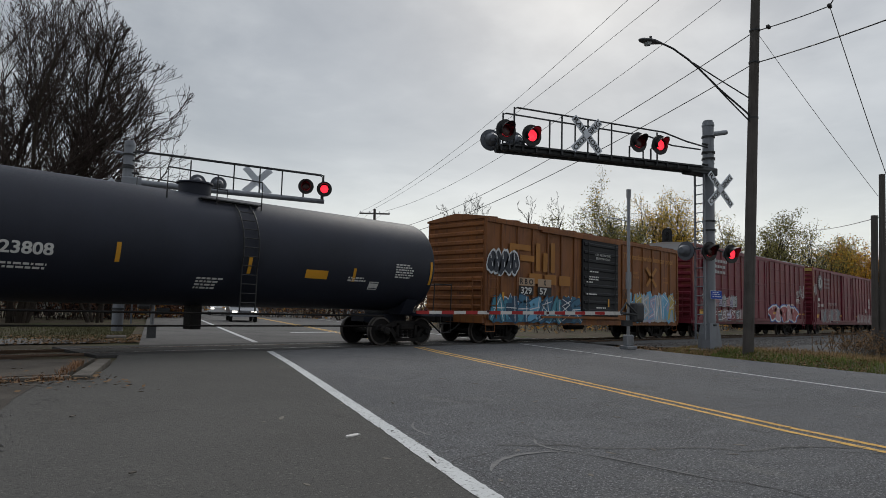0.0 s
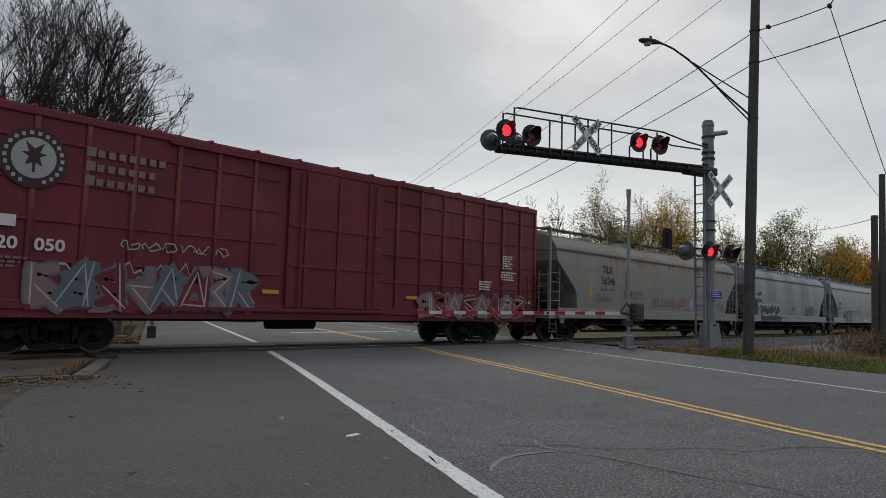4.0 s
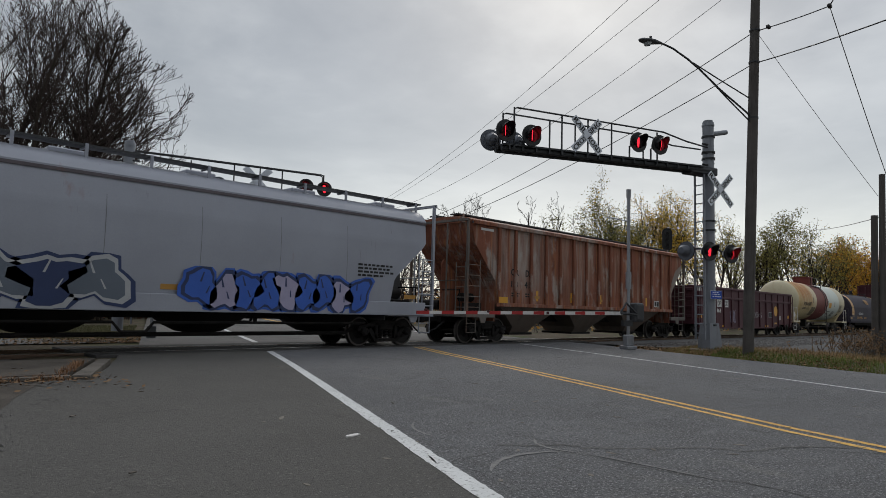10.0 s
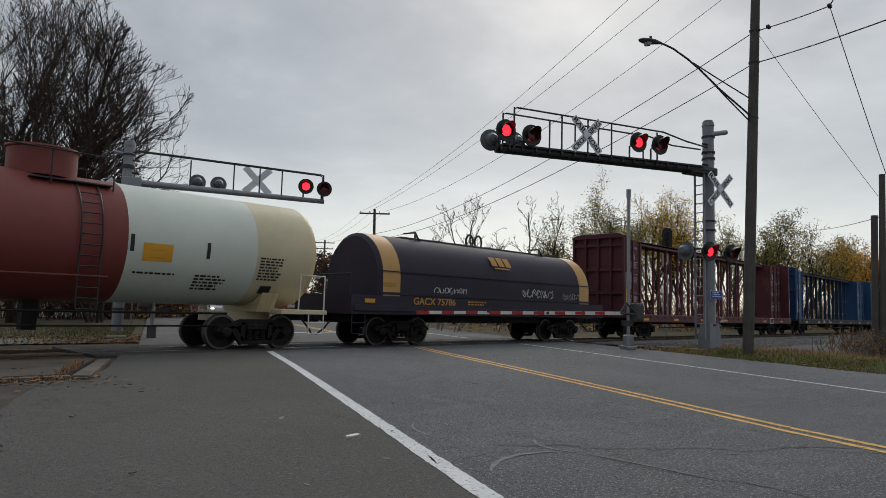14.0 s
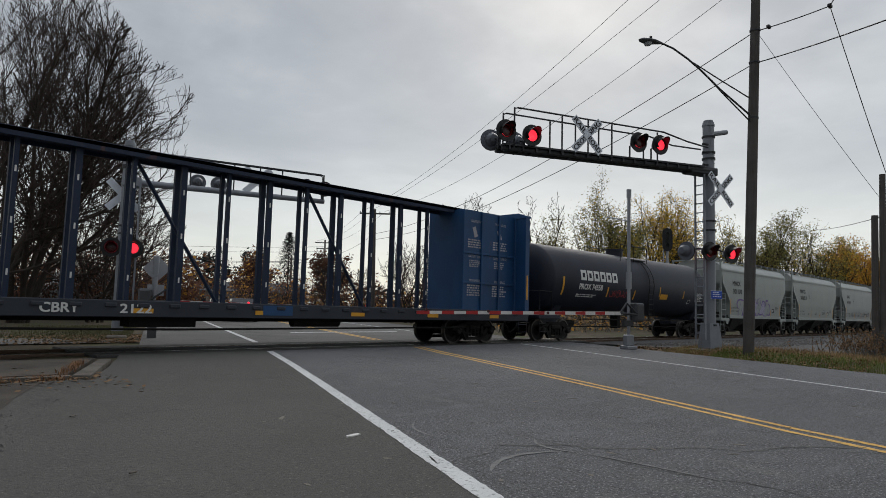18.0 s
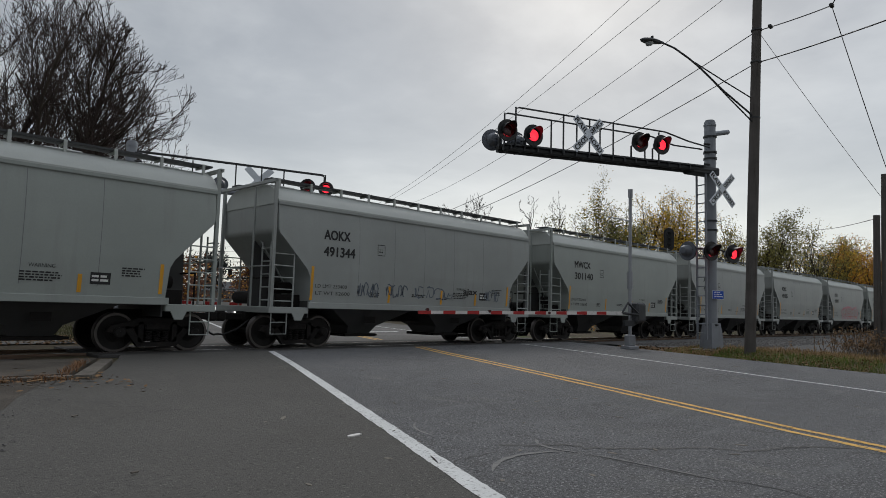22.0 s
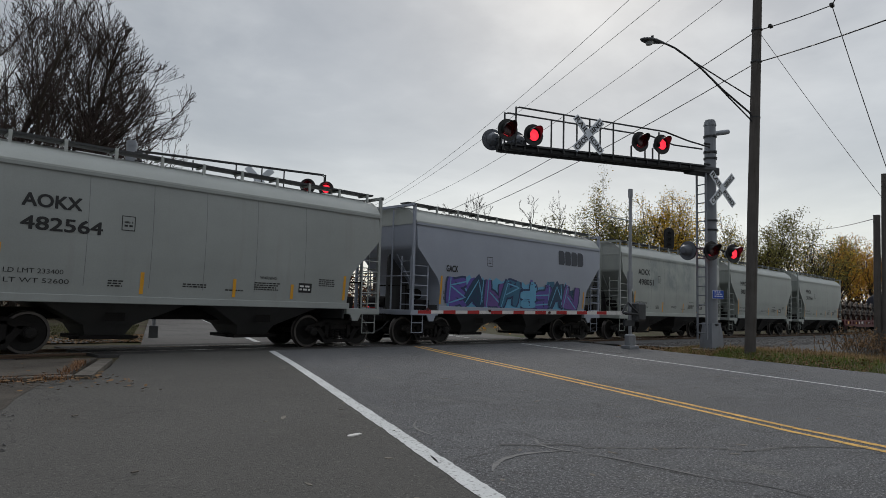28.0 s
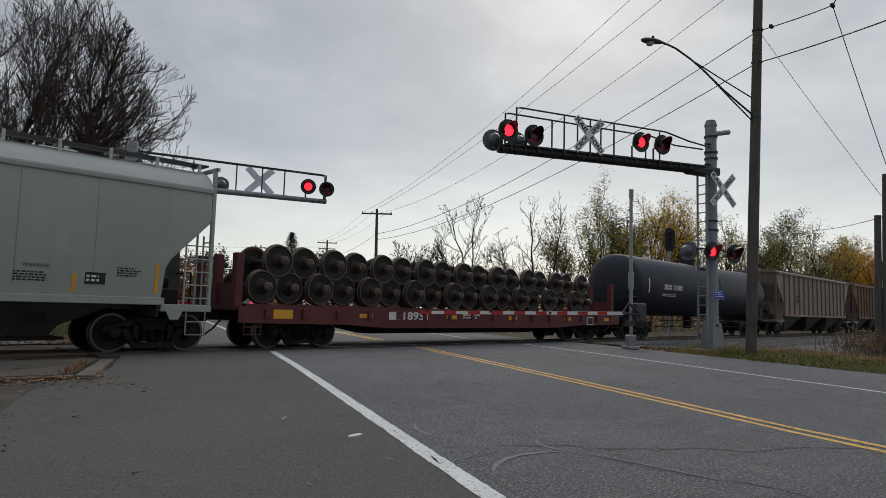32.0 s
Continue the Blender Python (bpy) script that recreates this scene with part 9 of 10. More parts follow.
# ---- trees ----
def grow(seed, height, spread, trunks, levels, kids, lean=(0, 0, 0), droop=0.0, straight=0.25, thin=0.012, base_r=0.22, fork=0.3):
    """Branches of a bare crown: trunk and limb geometry, twig geometry, and the tips."""
    rnd = random.Random(seed)
    wood, twigs, tips = Geo(), Geo(), []

    def shoot(p, d, ln, r, lv):
        n = 5 if lv < 2 else (4 if lv < 3 else 3)
        pts, rs, q, w = [p.copy()], [r], p.copy(), d.copy()
        for k in range(n):
            w = (w + Vector((rnd.gauss(0, straight), rnd.gauss(0, straight), rnd.gauss(0.05, straight * 0.7) - droop * lv)) * (0.5 + 0.25 * lv)).normalized()
            q = q + w * (ln / n)
            pts.append(q.copy())
            rs.append(max(thin * 0.6, r * (1 - 0.75 * (k + 1) / n)))
        (wood if lv < 2 else twigs).tube(pts, rs, 8 if lv == 0 else (6 if lv == 1 else 3), False)
        if lv >= levels - 1:
            tips.append(pts[-1])
            tips.append(pts[-2])
        if lv < levels:
            m = kids[lv]
            for i in range(m):
                u = fork + (1 - fork) * (i + rnd.random()) / m
                k = min(n - 1, int(u * n))
                o = pts[k].lerp(pts[k + 1], u * n - k)
                ax = (pts[k + 1] - pts[k]).normalized()
                a = rnd.uniform(0, 2 * math.pi)
                side = ax.orthogonal().normalized()
                side = (Matrix.Rotation(a, 3, ax) @ side)
                nd = (ax * rnd.uniform(0.6, 1.0) + side * rnd.uniform(0.45, 0.9) * spread + Vector((0, 0, 0.22))).normalized()
                shoot(o, nd, ln * rnd.uniform(0.42, 0.68) * (1.08 - 0.4 * u), max(thin, rs[k] * 0.62), lv + 1)

    for t in range(trunks):
        a = 2 * math.pi * t / max(1, trunks) + rnd.uniform(-0.4, 0.4)
        tilt = 0.0 if trunks == 1 else rnd.uniform(0.12, 0.34)
        d = Vector((math.cos(a) * tilt, math.sin(a) * tilt, 1)) + Vector(lean)
        shoot(Vector((math.cos(a) * 0.25, math.sin(a) * 0.25, -0.3)) if trunks > 1 else Vector((0, 0, -0.3)), d.normalized(), height * rnd.uniform(0.62, 0.8), base_r * rnd.uniform(0.8, 1.1), 0)
    return wood, twigs, tips


def bare_tree(x, y, h, seed, trunks=1, levels=4, kids=(9, 8, 6, 4), spread=1.0, label="leafless tree with dense dark twigs", lean=(0, 0, 0), bark="bark", base_r=0.22, z=-0.1, thin=0.012, straight=0.25, fork=0.3):
    t = thing("tree", label, "tree", pose(x, y, z), "trees around the crossing")
    wood, tw, tips = grow(seed, h, spread, trunks, levels, kids, lean, 0.0, straight, thin, base_r, fork)
    part("trunk", wood, M[bark], t)
    part("crown", tw, M["twig"] if bark == "bark" else M[bark], t)
    return t, tips


def crown_tree(x, y, seed, stems, centre, radii, label, kids=(13, 8, 6, 3), bark="bark", base_r=0.17, thin=0.013, tilt=0.3, aspect=0.55, wander=0.1):
    """A leafless tree whose arching limbs fill a rounded crown; centre and radii give the crown's middle height and half-sizes."""
    rnd = random.Random(seed)
    wood, twigs = Geo(), Geo()
    mid, levels = Vector((0, 0, centre)), len(kids)

    def inside(p):
        q = Vector(((p.x - mid.x) / radii[0], (p.y - mid.y) / radii[0], (p.z - mid.z) / radii[1]))
        ln = q.length
        return p.z < mid.z - radii[1] * 0.4 or ln < 1.0 + 0.22 * noise.noise(q * (2.2 / max(ln, 0.01)) + Vector((seed, 0, 0)))

    def shoot(p, d, ln, r, lv):
        n = (9, 7, 5, 4, 2)[lv]
        pts, rs, q, w = [p.copy()], [r], p.copy(), d.copy()
        for k in range(n):
            w = (w + Vector((rnd.gauss(0, wander), rnd.gauss(0, wander), rnd.gauss(0.05, wander))) * (1 + 0.12 * lv)).normalized()
            q = q + w * (ln / n)
            if not inside(q):
                break
            pts.append(q.copy())
            rs.append(max(thin * 0.7, r * (1 - 0.8 * (k + 1) / n)))
        m = len(pts) - 1
        if m < 1:
            return
        (wood if lv < 2 else twigs).tube(pts, rs, (8, 6, 4, 3, 3)[lv], False)
        if lv < levels:
            count = max(2, round(kids[lv] * m / n))
            start = 0.16 if lv == 0 else 0.12
            for i in range(count):
                u = (start + (1 - start) * (i + rnd.random()) / count) * m
                k = min(m - 1, int(u))
                o = pts[k].lerp(pts[k + 1], u - k)
                ax = (pts[k + 1] - pts[k]).normalized()
                s = Matrix.Rotation(rnd.uniform(0, 2 * math.pi), 3, ax) @ ax.orthogonal().normalized()
                a = radians(rnd.uniform(30, 62))
                out = Vector((o.x, o.y, max(0.0, o.z - centre * 0.5))).normalized() * (0.3 if lv < 2 else 0.55)
                nd = (ax * math.cos(a) + s * math.sin(a) + out + Vector((0, 0, 0.10))).normalized()
                shoot(o, nd, ln * aspect * rnd.uniform(0.6, 1.15) * (1.1 - 0.5 * u / n), max(thin, rs[k] * 0.6), lv + 1)

    for j in range(stems):
        a = 2 * math.pi * j / stems + rnd.uniform(-0.4, 0.4)
        lean = tilt * rnd.uniform(0.3, 1.25)
        shoot(Vector((math.cos(a) * 0.3, math.sin(a) * 0.3, -0.3)), Vector((math.cos(a) * lean, math.sin(a) * lean, 1)).normalized(), (centre + radii[1]) * rnd.uniform(0.85, 1.05), base_r * rnd.uniform(0.75, 1.1), 0)
    t = thing("tree", label, "tree", pose(x, y, -0.1), "trees around the crossing")
    part("trunk", wood, M[bark], t)
    tagged(part("crown", twigs, M["twig"] if bark == "bark" else M[bark], t), kind="stuff")


def leafy_tree(x, y, h, seed, leaf, count, size=0.16, label="slender tree with sparse autumn leaves", spread=0.7, trunks=1, z=-0.1, kids=(9, 6, 4), second=None):
    t = thing("tree", label, "tree", pose(x, y, z), "trees around the crossing")
    wood, tw, tips = grow(seed, h, spread, trunks, 3, kids, (0, 0, 0), 0.0, 0.2, 0.014, 0.12 + h * 0.006)
    part("trunk", wood, M["bark"], t)
    tagged(part("crown_wood", tw, M["bark"], t), kind="stuff")
    rnd = random.Random(seed + 5)
    for k, (mat, n) in enumerate([(leaf, count)] + ([second] if second else [])):
        g = Geo()
        for i in range(n):
            c = rnd.choice(tips) + Vector((rnd.triangular(-0.8, 0.8), rnd.triangular(-0.8, 0.8), rnd.triangular(-1.0, 0.6)))
            u = Vector((rnd.gauss(0, 1), rnd.gauss(0, 1), rnd.gauss(0, 1))).normalized()
            w = u.orthogonal().normalized()
            s = size * rnd.uniform(0.6, 1.3)
            g.add([c - u * s, c + w * s * 0.5, c + u * s, c - w * s * 0.5], [(0, 1, 2, 3)])
        part("foliage", g, M[mat], t, smooth=False)
    return t


def thicket(name, label, x0, x1, y_of, depth, h0, h1, count, seed, mats, leafs, size=0.14):
    """Low tangled growth: stems and leaves in one body each."""
    rnd = random.Random(seed)
    st, lv = Geo(), [Geo() for _ in leafs]
    for i in range(count):
        x = rnd.uniform(x0, x1)
        p = Vector((x, y_of(x) + rnd.uniform(0, depth), -0.15))
        h = rnd.uniform(h0, h1) * (0.75 + 0.5 * noise.noise((x * 0.13, 2.0, seed)))
        d = Vector((rnd.gauss(0, 0.2), rnd.gauss(0, 0.2), 1)).normalized()
        pts = [p]
        for k in range(4):
            d = (d + Vector((rnd.gauss(0, 0.22), rnd.gauss(0, 0.22), 0.05))).normalized()
            pts.append(pts[-1] + d * h / 4)
        st.tube(pts, [0.03, 0.024, 0.018, 0.012, 0.007], 3, False)
        for k in range(5):
            o = pts[rnd.randint(1, 4)]
            e = o + Vector((rnd.gauss(0, 0.5), rnd.gauss(0, 0.5), rnd.uniform(0.1, 0.9)))
            st.tube([o, o.lerp(e, 0.5) + Vector((0, 0, 0.08)), e], [0.012, 0.009, 0.005], 3, False)
        for g, n in zip(lv, leafs):
            for j in range(n[1]):
                c = pts[rnd.randint(1, 4)] + Vector((rnd.gauss(0, 0.45), rnd.gauss(0, 0.45), rnd.gauss(0, 0.4)))
                u = Vector((rnd.gauss(0, 1), rnd.gauss(0, 1), rnd.gauss(0, 1))).normalized()
                w = u.orthogonal().normalized()
                s = size * rnd.uniform(0.6, 1.3)
                g.add([c - u * s, c + w * s * 0.5, c + u * s, c - w * s * 0.5], [(0, 1, 2, 3)])
    ob = tagged(part(name, st, M[mats], smooth=False), label, "thicket", kind="stuff")
    for g, n in zip(lv, leafs):
        part("foliage", g, M[n[0]], ob, smooth=False)


def build_trees():
    # the great bare tree beyond the track, left of the road, and its neighbours
    crown_tree(8.7, 38.3, 3, 6, 8.0, (7.9, 9.2), "large leafless tree with arching limbs and fine twigs", (16, 9, 6, 3), "bark", 0.17, 0.013, 0.45, 0.52, 0.13)
    crown_tree(6.4, 37.4, 8, 4, 9.0, (7.4, 9.4), "tall leafless tree with many upright limbs", (15, 9, 6, 3), "bark", 0.16, 0.013, 0.35, 0.52, 0.13)
    crown_tree(12.8, 39.5, 19, 4, 5.2, (5.0, 5.2), "smaller leafless tree with spreading fine twigs", (14, 9, 6, 3), "bark", 0.1, 0.012, 0.45, 0.52, 0.13)
    crown_tree(15.6, 45.5, 17, 4, 3.6, (3.6, 3.6), "small leafless tree with a few russet leaves", (9, 7, 5, 2), "bark", 0.1, 0.012, 0.4)
    thicket("thicket", "dark tangled undergrowth behind the large bare trees", -4, 17, lambda x: 40 + 0.25 * x, 7, 4.0, 8.5, 420, 4, "twig", (("leaf_rust", 26), ("leaf_dark", 4)), 0.13)
    thicket("thicket", "russet autumn bushes beside the road beyond", 17, 24, lambda x: 47 + 0.5 * (x - 17), 5, 3.0, 7.0, 80, 14, "twig", (("leaf_rust", 60), ("leaf_orange", 8)), 0.2)
    # bare trees across the middle
    crown_tree(40.4, 37.9, 21, 4, 6.6, (3.6, 5.2), "thin leafless tree with crooked grey branches", (9, 6, 4, 2), "bark", 0.12, 0.016, 0.35, 0.5, 0.16)
    crown_tree(45.6, 34.0, 22, 3, 6.8, (2.9, 5.4), "thin leafless tree with a few upright crooked limbs", (8, 5, 3, 2), "bark", 0.13, 0.018, 0.3, 0.5, 0.17)
    crown_tree(43.2, 35.6, 23, 4, 4.6, (4.2, 3.6), "low leafless tree with long spreading dark branches", (9, 6, 4, 2), "bark", 0.14, 0.017, 0.6, 0.6, 0.2)
    crown_tree(37.6, 41.0, 24, 4, 4.2, (4.4, 2.9), "low leafless tree with spreading branches", (9, 6, 4, 2), "bark", 0.11, 0.016, 0.5, 0.55, 0.18)
    crown_tree(34.0, 45.0, 26, 4, 3.0, (3.6, 2.2), "low leafless bush-like tree with fine branches", (9, 6, 4, 2), "bark", 0.09, 0.016, 0.5, 0.55, 0.18)
    thicket("thicket", "brown leafless brush along the far side of the track", 30, 52, lambda x: 54 - 0.8 * (x - 30), 8, 3.5, 6.2, 460, 24, "twig", (("leaf_rust", 10), ("leaf_orange", 4)), 0.16)
    thicket("thicket", "brown brush and weeds behind the rails", 26, 120, lambda x: 23.5, 4, 1.2, 3.0, 420, 25, "bark_pale", (("straw", 6), ("leaf_orange", 5)), 0.15)
    thicket("thicket", "dense brown leafless wood behind the track", 47, 135, lambda x: 40 - 0.19 * (x - 47), 6, 4.2, 7.4, 950, 27, "twig", (("leaf_rust", 12), ("leaf_orange", 3)), 0.15)
    # leafy trees towards the right
    rows = [(50.8, 34.8, 9.0, "leaf_green", 1500, ("leaf_olive", 900)), (53.1, 33.6, 10.2, "leaf_green", 2800, ("leaf_olive", 1500)), (55.1, 33.0, 12.0, "leaf_green", 3600, ("leaf_yellow", 900)), (57.4, 32.4, 11.0, "leaf_olive", 3000, ("leaf_green", 1500)),
            (59.6, 31.3, 11.3, "leaf_olive", 3000, ("leaf_green", 1800)), (61.1, 29.7, 12.9, "leaf_yellow", 3600, ("leaf_green", 1200)), (64.2, 29.5, 13.1, "leaf_yellow", 3200, ("leaf_green", 1500)), (67.5, 28.4, 11.5, "leaf_green", 2000, ("leaf_yellow", 700)), (71.9, 27.4, 11.1, "leaf_green", 1300, ("leaf_olive", 500)),
            (77.1, 26.4, 10.9, "leaf_green", 2000, ("leaf_olive", 900)), (81.9, 25.8, 12.7, "leaf_olive", 2400, ("leaf_green", 1800)), (85.5, 25.1, 12.3, "leaf_olive", 2200, ("leaf_green", 1600)), (88.5, 25.5, 10.0, "leaf_green", 1100, ("leaf_yellow", 500)),
            (93.7, 23.9, 11.9, "leaf_green", 1200, ("leaf_yellow", 500)), (98.9, 22.9, 11.7, "leaf_orange", 3400, ("leaf_yellow", 1500)), (103.0, 21.6, 11.5, "leaf_orange", 3000, ("leaf_yellow", 1300)), (107, 23, 12.5, "leaf_orange", 2200, ("leaf_green", 900)),
            (113, 26, 13, "leaf_yellow", 1800, None), (122, 27, 13, "leaf_green", 1600, None)]
    for i, (x, y, h, leaf, n, sec) in enumerate(rows):
        lab = {"leaf_green": "slender tree with thin dull green leaves", "leaf_olive": "slender tree with dark olive leaves", "leaf_yellow": "slender tree with yellow autumn leaves", "leaf_orange": "rounded tree with orange-brown autumn leaves"}[leaf]
        leafy_tree(x, y, h * 1.0, 60 + i, leaf, int(n * 0.95), 0.085 + x * 0.0006, lab, 0.42, 2 + i % 2, -0.1, (9, 5, 3), (sec[0], int(sec[1] * 0.95)) if sec else None)
    for x, y, h, sd in ((60, 36, 9, 92), (70, 33, 9.5, 93), (90, 30, 10, 95)):
        bare_tree(x, y, h, sd, 2, 3, (9, 7, 5), 0.8, "thin leafless tree among leafy ones", (0, 0, 0), "bark", 0.1, -0.1, 0.018, 0.22)
    # a dark conifer and far trees down the road
    t = thing("tree", "dark conifer beyond the road's far end", "tree", pose(54.6, 86.9, -0.1))
    part("trunk", Geo().cyl((0, 0, 0), (0, 0, 12.2), 0.2, 0.03, 8), M["bark"], t)
    rnd = random.Random(77)
    g = Geo()
    for i in range(4200):
        z = 1.5 + 10.8 * rnd.random() ** 0.8
        r = (12.6 - z) ** 0.8 * 0.62 * rnd.uniform(0.15, 1.0)
        a = rnd.uniform(0, 6.283)
        c = Vector((r * math.cos(a), r * math.sin(a), z - r * 0.2))
        u = Vector((math.cos(a), math.sin(a), -0.35 + rnd.gauss(0, 0.2))).normalized() * 0.34
        w = Vector((-math.sin(a), math.cos(a), 0)) * 0.1
        g.add([c - w, c + w, c + u], [(0, 1, 2)])
    part("needles", g, M["leaf_dark"], t, smooth=False)
    leafy_tree(40.2, 72.0, 7.5, 120, "leaf_rust", 1300, 0.26, "russet tree far down the road", 0.8, 2, -0.1, (8, 6, 4), ("leaf_orange", 250))
    leafy_tree(47, 66.0, 8.0, 121, "leaf_rust", 1800, 0.26, "russet tree far down the road", 0.8, 2, -0.1, (8, 6, 4))
    leafy_tree(44, 84.0, 9.0, 122, "leaf_dark", 1800, 0.3, "dark tree far down the road", 0.8, 2, -0.1, (8, 6, 4))
    thicket("thicket", "far dark treeline at the end of the view", 20, 200, lambda x: 135 - 0.15 * x, 20, 6.0, 10.0, 300, 44, "twig", (("leaf_dark", 10), ("leaf_rust", 12)), 0.7)


# ---- verge, kerb and what grows there ----
def blades(g, x, y, z, h, rnd, w=0.006, lean=0.35):
    a = rnd.uniform(0, 6.283)
    d = Vector((math.cos(a), math.sin(a), 0))
    s = Vector((-d.y, d.x, 0)) * w
    p = Vector((x, y, z))
    m, e = p + Vector((0, 0, h * 0.6)) + d * h * lean * 0.3, p + Vector((0, 0, h)) + d * h * lean
    g.add([p - s, p + s, m + s * 0.7, m - s * 0.7, e], [(0, 1, 2, 3), (3, 2, 4)])


def build_verge():
    rnd = random.Random(31)
    g, d, f = Geo(), Geo(), Geo()
    for i in range(17000):
        y = rnd.uniform(1.0, 10.6)
        off = abs(rnd.gauss(0, 1.0)) * (2.6 if y < 8 else 1.2)
        x = right_edge(y) + off - 0.05
        dry = rnd.random() < (0.12 if y < 8.6 and off < 1.6 else 0.75) or off > 2.2
        if off < 3.0 or rnd.random() < 0.5:
            blades(d if dry else g, x, y, verge(x, y) - 0.02, rnd.uniform(0.05, 0.17) * (1.3 if dry and off > 2 else 1), rnd, 0.007)
    for i in range(2600):
        y = rnd.uniform(4, 13.2)
        x = right_edge(y) + abs(rnd.gauss(0, 1.5)) - 0.1
        c = Vector((x, y, verge(x, y) + rnd.uniform(0.01, 0.06)))
        u = Vector((rnd.gauss(0, 1), rnd.gauss(0, 1), rnd.gauss(0, 0.3))).normalized() * rnd.uniform(0.03, 0.06)
        w = Vector((-u.y, u.x, rnd.gauss(0, 0.02))) * 0.6
        f.add([c - u, c + w, c + u, c - w], [(0, 1, 2, 3)])
    tagged(part("verge_grass", g, M["grass"], smooth=False), "short green grass along the road's verge", "grass", kind="stuff")
    tagged(part("dry_grass", d, M["straw"], smooth=False), "dry straw-coloured grass on the verge", "grass", kind="stuff")
    tagged(part("fallen_leaves", f, M["leaf_litter"], smooth=False), "fallen brown leaves around the signal mast", "leaves", kind="stuff")
    # tall dead weeds round the short pole
    st, lf = Geo(), Geo()
    for i in range(300):
        p = Vector((25.2 + rnd.gauss(0, 0.9), 5.0 + rnd.gauss(0, 0.8), 0.1))
        h = rnd.uniform(0.35, 0.95)
        q = p + Vector((rnd.gauss(0, 0.2), rnd.gauss(0, 0.2), h))
        st.tube([p, p.lerp(q, 0.5) + Vector((rnd.gauss(0, 0.05), 0, 0)), q], [0.008, 0.006, 0.003], 3, False)
        for k in range(7):
            c = p.lerp(q, rnd.uniform(0.3, 1))
            u = Vector((rnd.gauss(0, 1), rnd.gauss(0, 1), rnd.gauss(0, 1))).normalized() * 0.05
            w = u.orthogonal() * 0.4
            lf.add([c - u, c + w, c + u, c - w], [(0, 1, 2, 3)])
    ob = tagged(part("weeds", st, M["bark_pale"], smooth=False), "tall dead brown weeds round the short pole", "weeds", kind="stuff")
    part("seed_heads", lf, M["leaf_litter"], ob, smooth=False)
    # kerb island near the track on the left shoulder
    k = thing("kerb", "weathered concrete kerb at the corner of a traffic island", "kerb", pose(0, 0, 0))
    part("kerb_stone", Geo().prism([(4.80, 13.85), (4.60, 13.92), (3.32, 11.16), (3.54, 11.02)], "z", -0.1, 0.06), M["kerb"], k)
    part("island_slab", Geo().prism([(4.76, 14.6), (-7, 15.0), (-7, 12.2), (3.4, 11.7)], "z", -0.1, 0.03), M["dirt"], k)
    part("kerb_edge", Geo().prism([(3.3, 11.2), (3.38, 11.4), (-7, 12.0), (-7, 11.8)], "z", -0.1, 0.045), M["kerb"], k)
    tuft, leafs = Geo(), Geo()
    for i in range(2600):
        t = rnd.random()
        x, y = 3.3 - 8 * t + rnd.gauss(0, 0.05), 11.2 + 0.4 * t + rnd.gauss(0, 0.12)
        if noise.noise((x * 1.3, 0, 4)) > -0.25:
            blades(tuft, x, y, 0.0, rnd.uniform(0.03, 0.10), rnd, 0.007, 0.9)
    for i in range(200):
        u = rnd.random()
        blades(tuft, 3.3 + 0.9 * u + rnd.gauss(0, 0.05), 11.6 + 2.0 * u + rnd.gauss(0, 0.08), 0.03, rnd.uniform(0.04, 0.13), rnd, 0.006, 0.8)
    for i in range(1300):
        x = rnd.uniform(-6, 3.9)
        c = Vector((x, 11.0 + rnd.gauss(0, 0.35 if i % 3 else 1.1) - 0.02 * x, 0.035))
        u = Vector((rnd.gauss(0, 1), rnd.gauss(0, 1), 0.1)).normalized() * rnd.uniform(0.02, 0.05)
        w = Vector((-u.y, u.x, 0.01)) * 0.6
        leafs.add([c - u, c + w, c + u, c - w], [(0, 1, 2, 3)])
    tagged(part("dry_tufts", tuft, material("orange_straw", (0.21, 0.105, 0.048), 0.8, 0, 0.3, 8, (), 0.0)), "dry orange-brown grass along the kerb", "grass", kind="stuff")
    tagged(part("fallen_leaves", leafs, M["leaf_litter"], smooth=False), "fallen leaves and scraps below the kerb", "leaves", kind="stuff")
    # gravel patch before the island
    gp = Geo()
    ring = [(2.9 + 0.25 * noise.noise((k * 0.7, 0, 1)), y) for k, y in enumerate((11.0, 10.2, 9.4, 8.6, 7.8, 7.0, 6.3))]
    gp.add([(x - 0.42 * (11 - y), y, 0.006) for x, y in ring] + [(-9, y, 0.006) for _, y in ring], [(i, i + 1, len(ring) + i + 1, len(ring) + i) for i in range(len(ring) - 1)])
    tagged(part("dirt_patch", gp, M["dirt"]), "brown dirt spread over the shoulder's edge", "dirt", kind="structure")
    s = Geo()
    for i in range(900):
        y = rnd.uniform(5.0, 11.0)
        x = 2.9 - 0.42 * (11 - y) - abs(rnd.gauss(0, 1.6)) + 0.5
        r = rnd.uniform(0.005, 0.014) * (1 + (rnd.random() < 0.06))
        s.add([(x + r * a, y + r * b, 0.008 + r * c) for a, b, c in ((1, 0, 0), (-rnd.uniform(0.6, 1.3), 0.2, 0), (0, rnd.uniform(0.6, 1.2), 0), (0.1, -rnd.uniform(0.6, 1.2), 0), (rnd.uniform(-0.4, 0.4), 0.1, 0.5))], [(0, 2, 4), (2, 1, 4), (1, 3, 4), (3, 0, 4)])
    tagged(part("loose_gravel", s, M["stone"], smooth=False), "loose gravel stones on the shoulder", "gravel", kind="stuff")
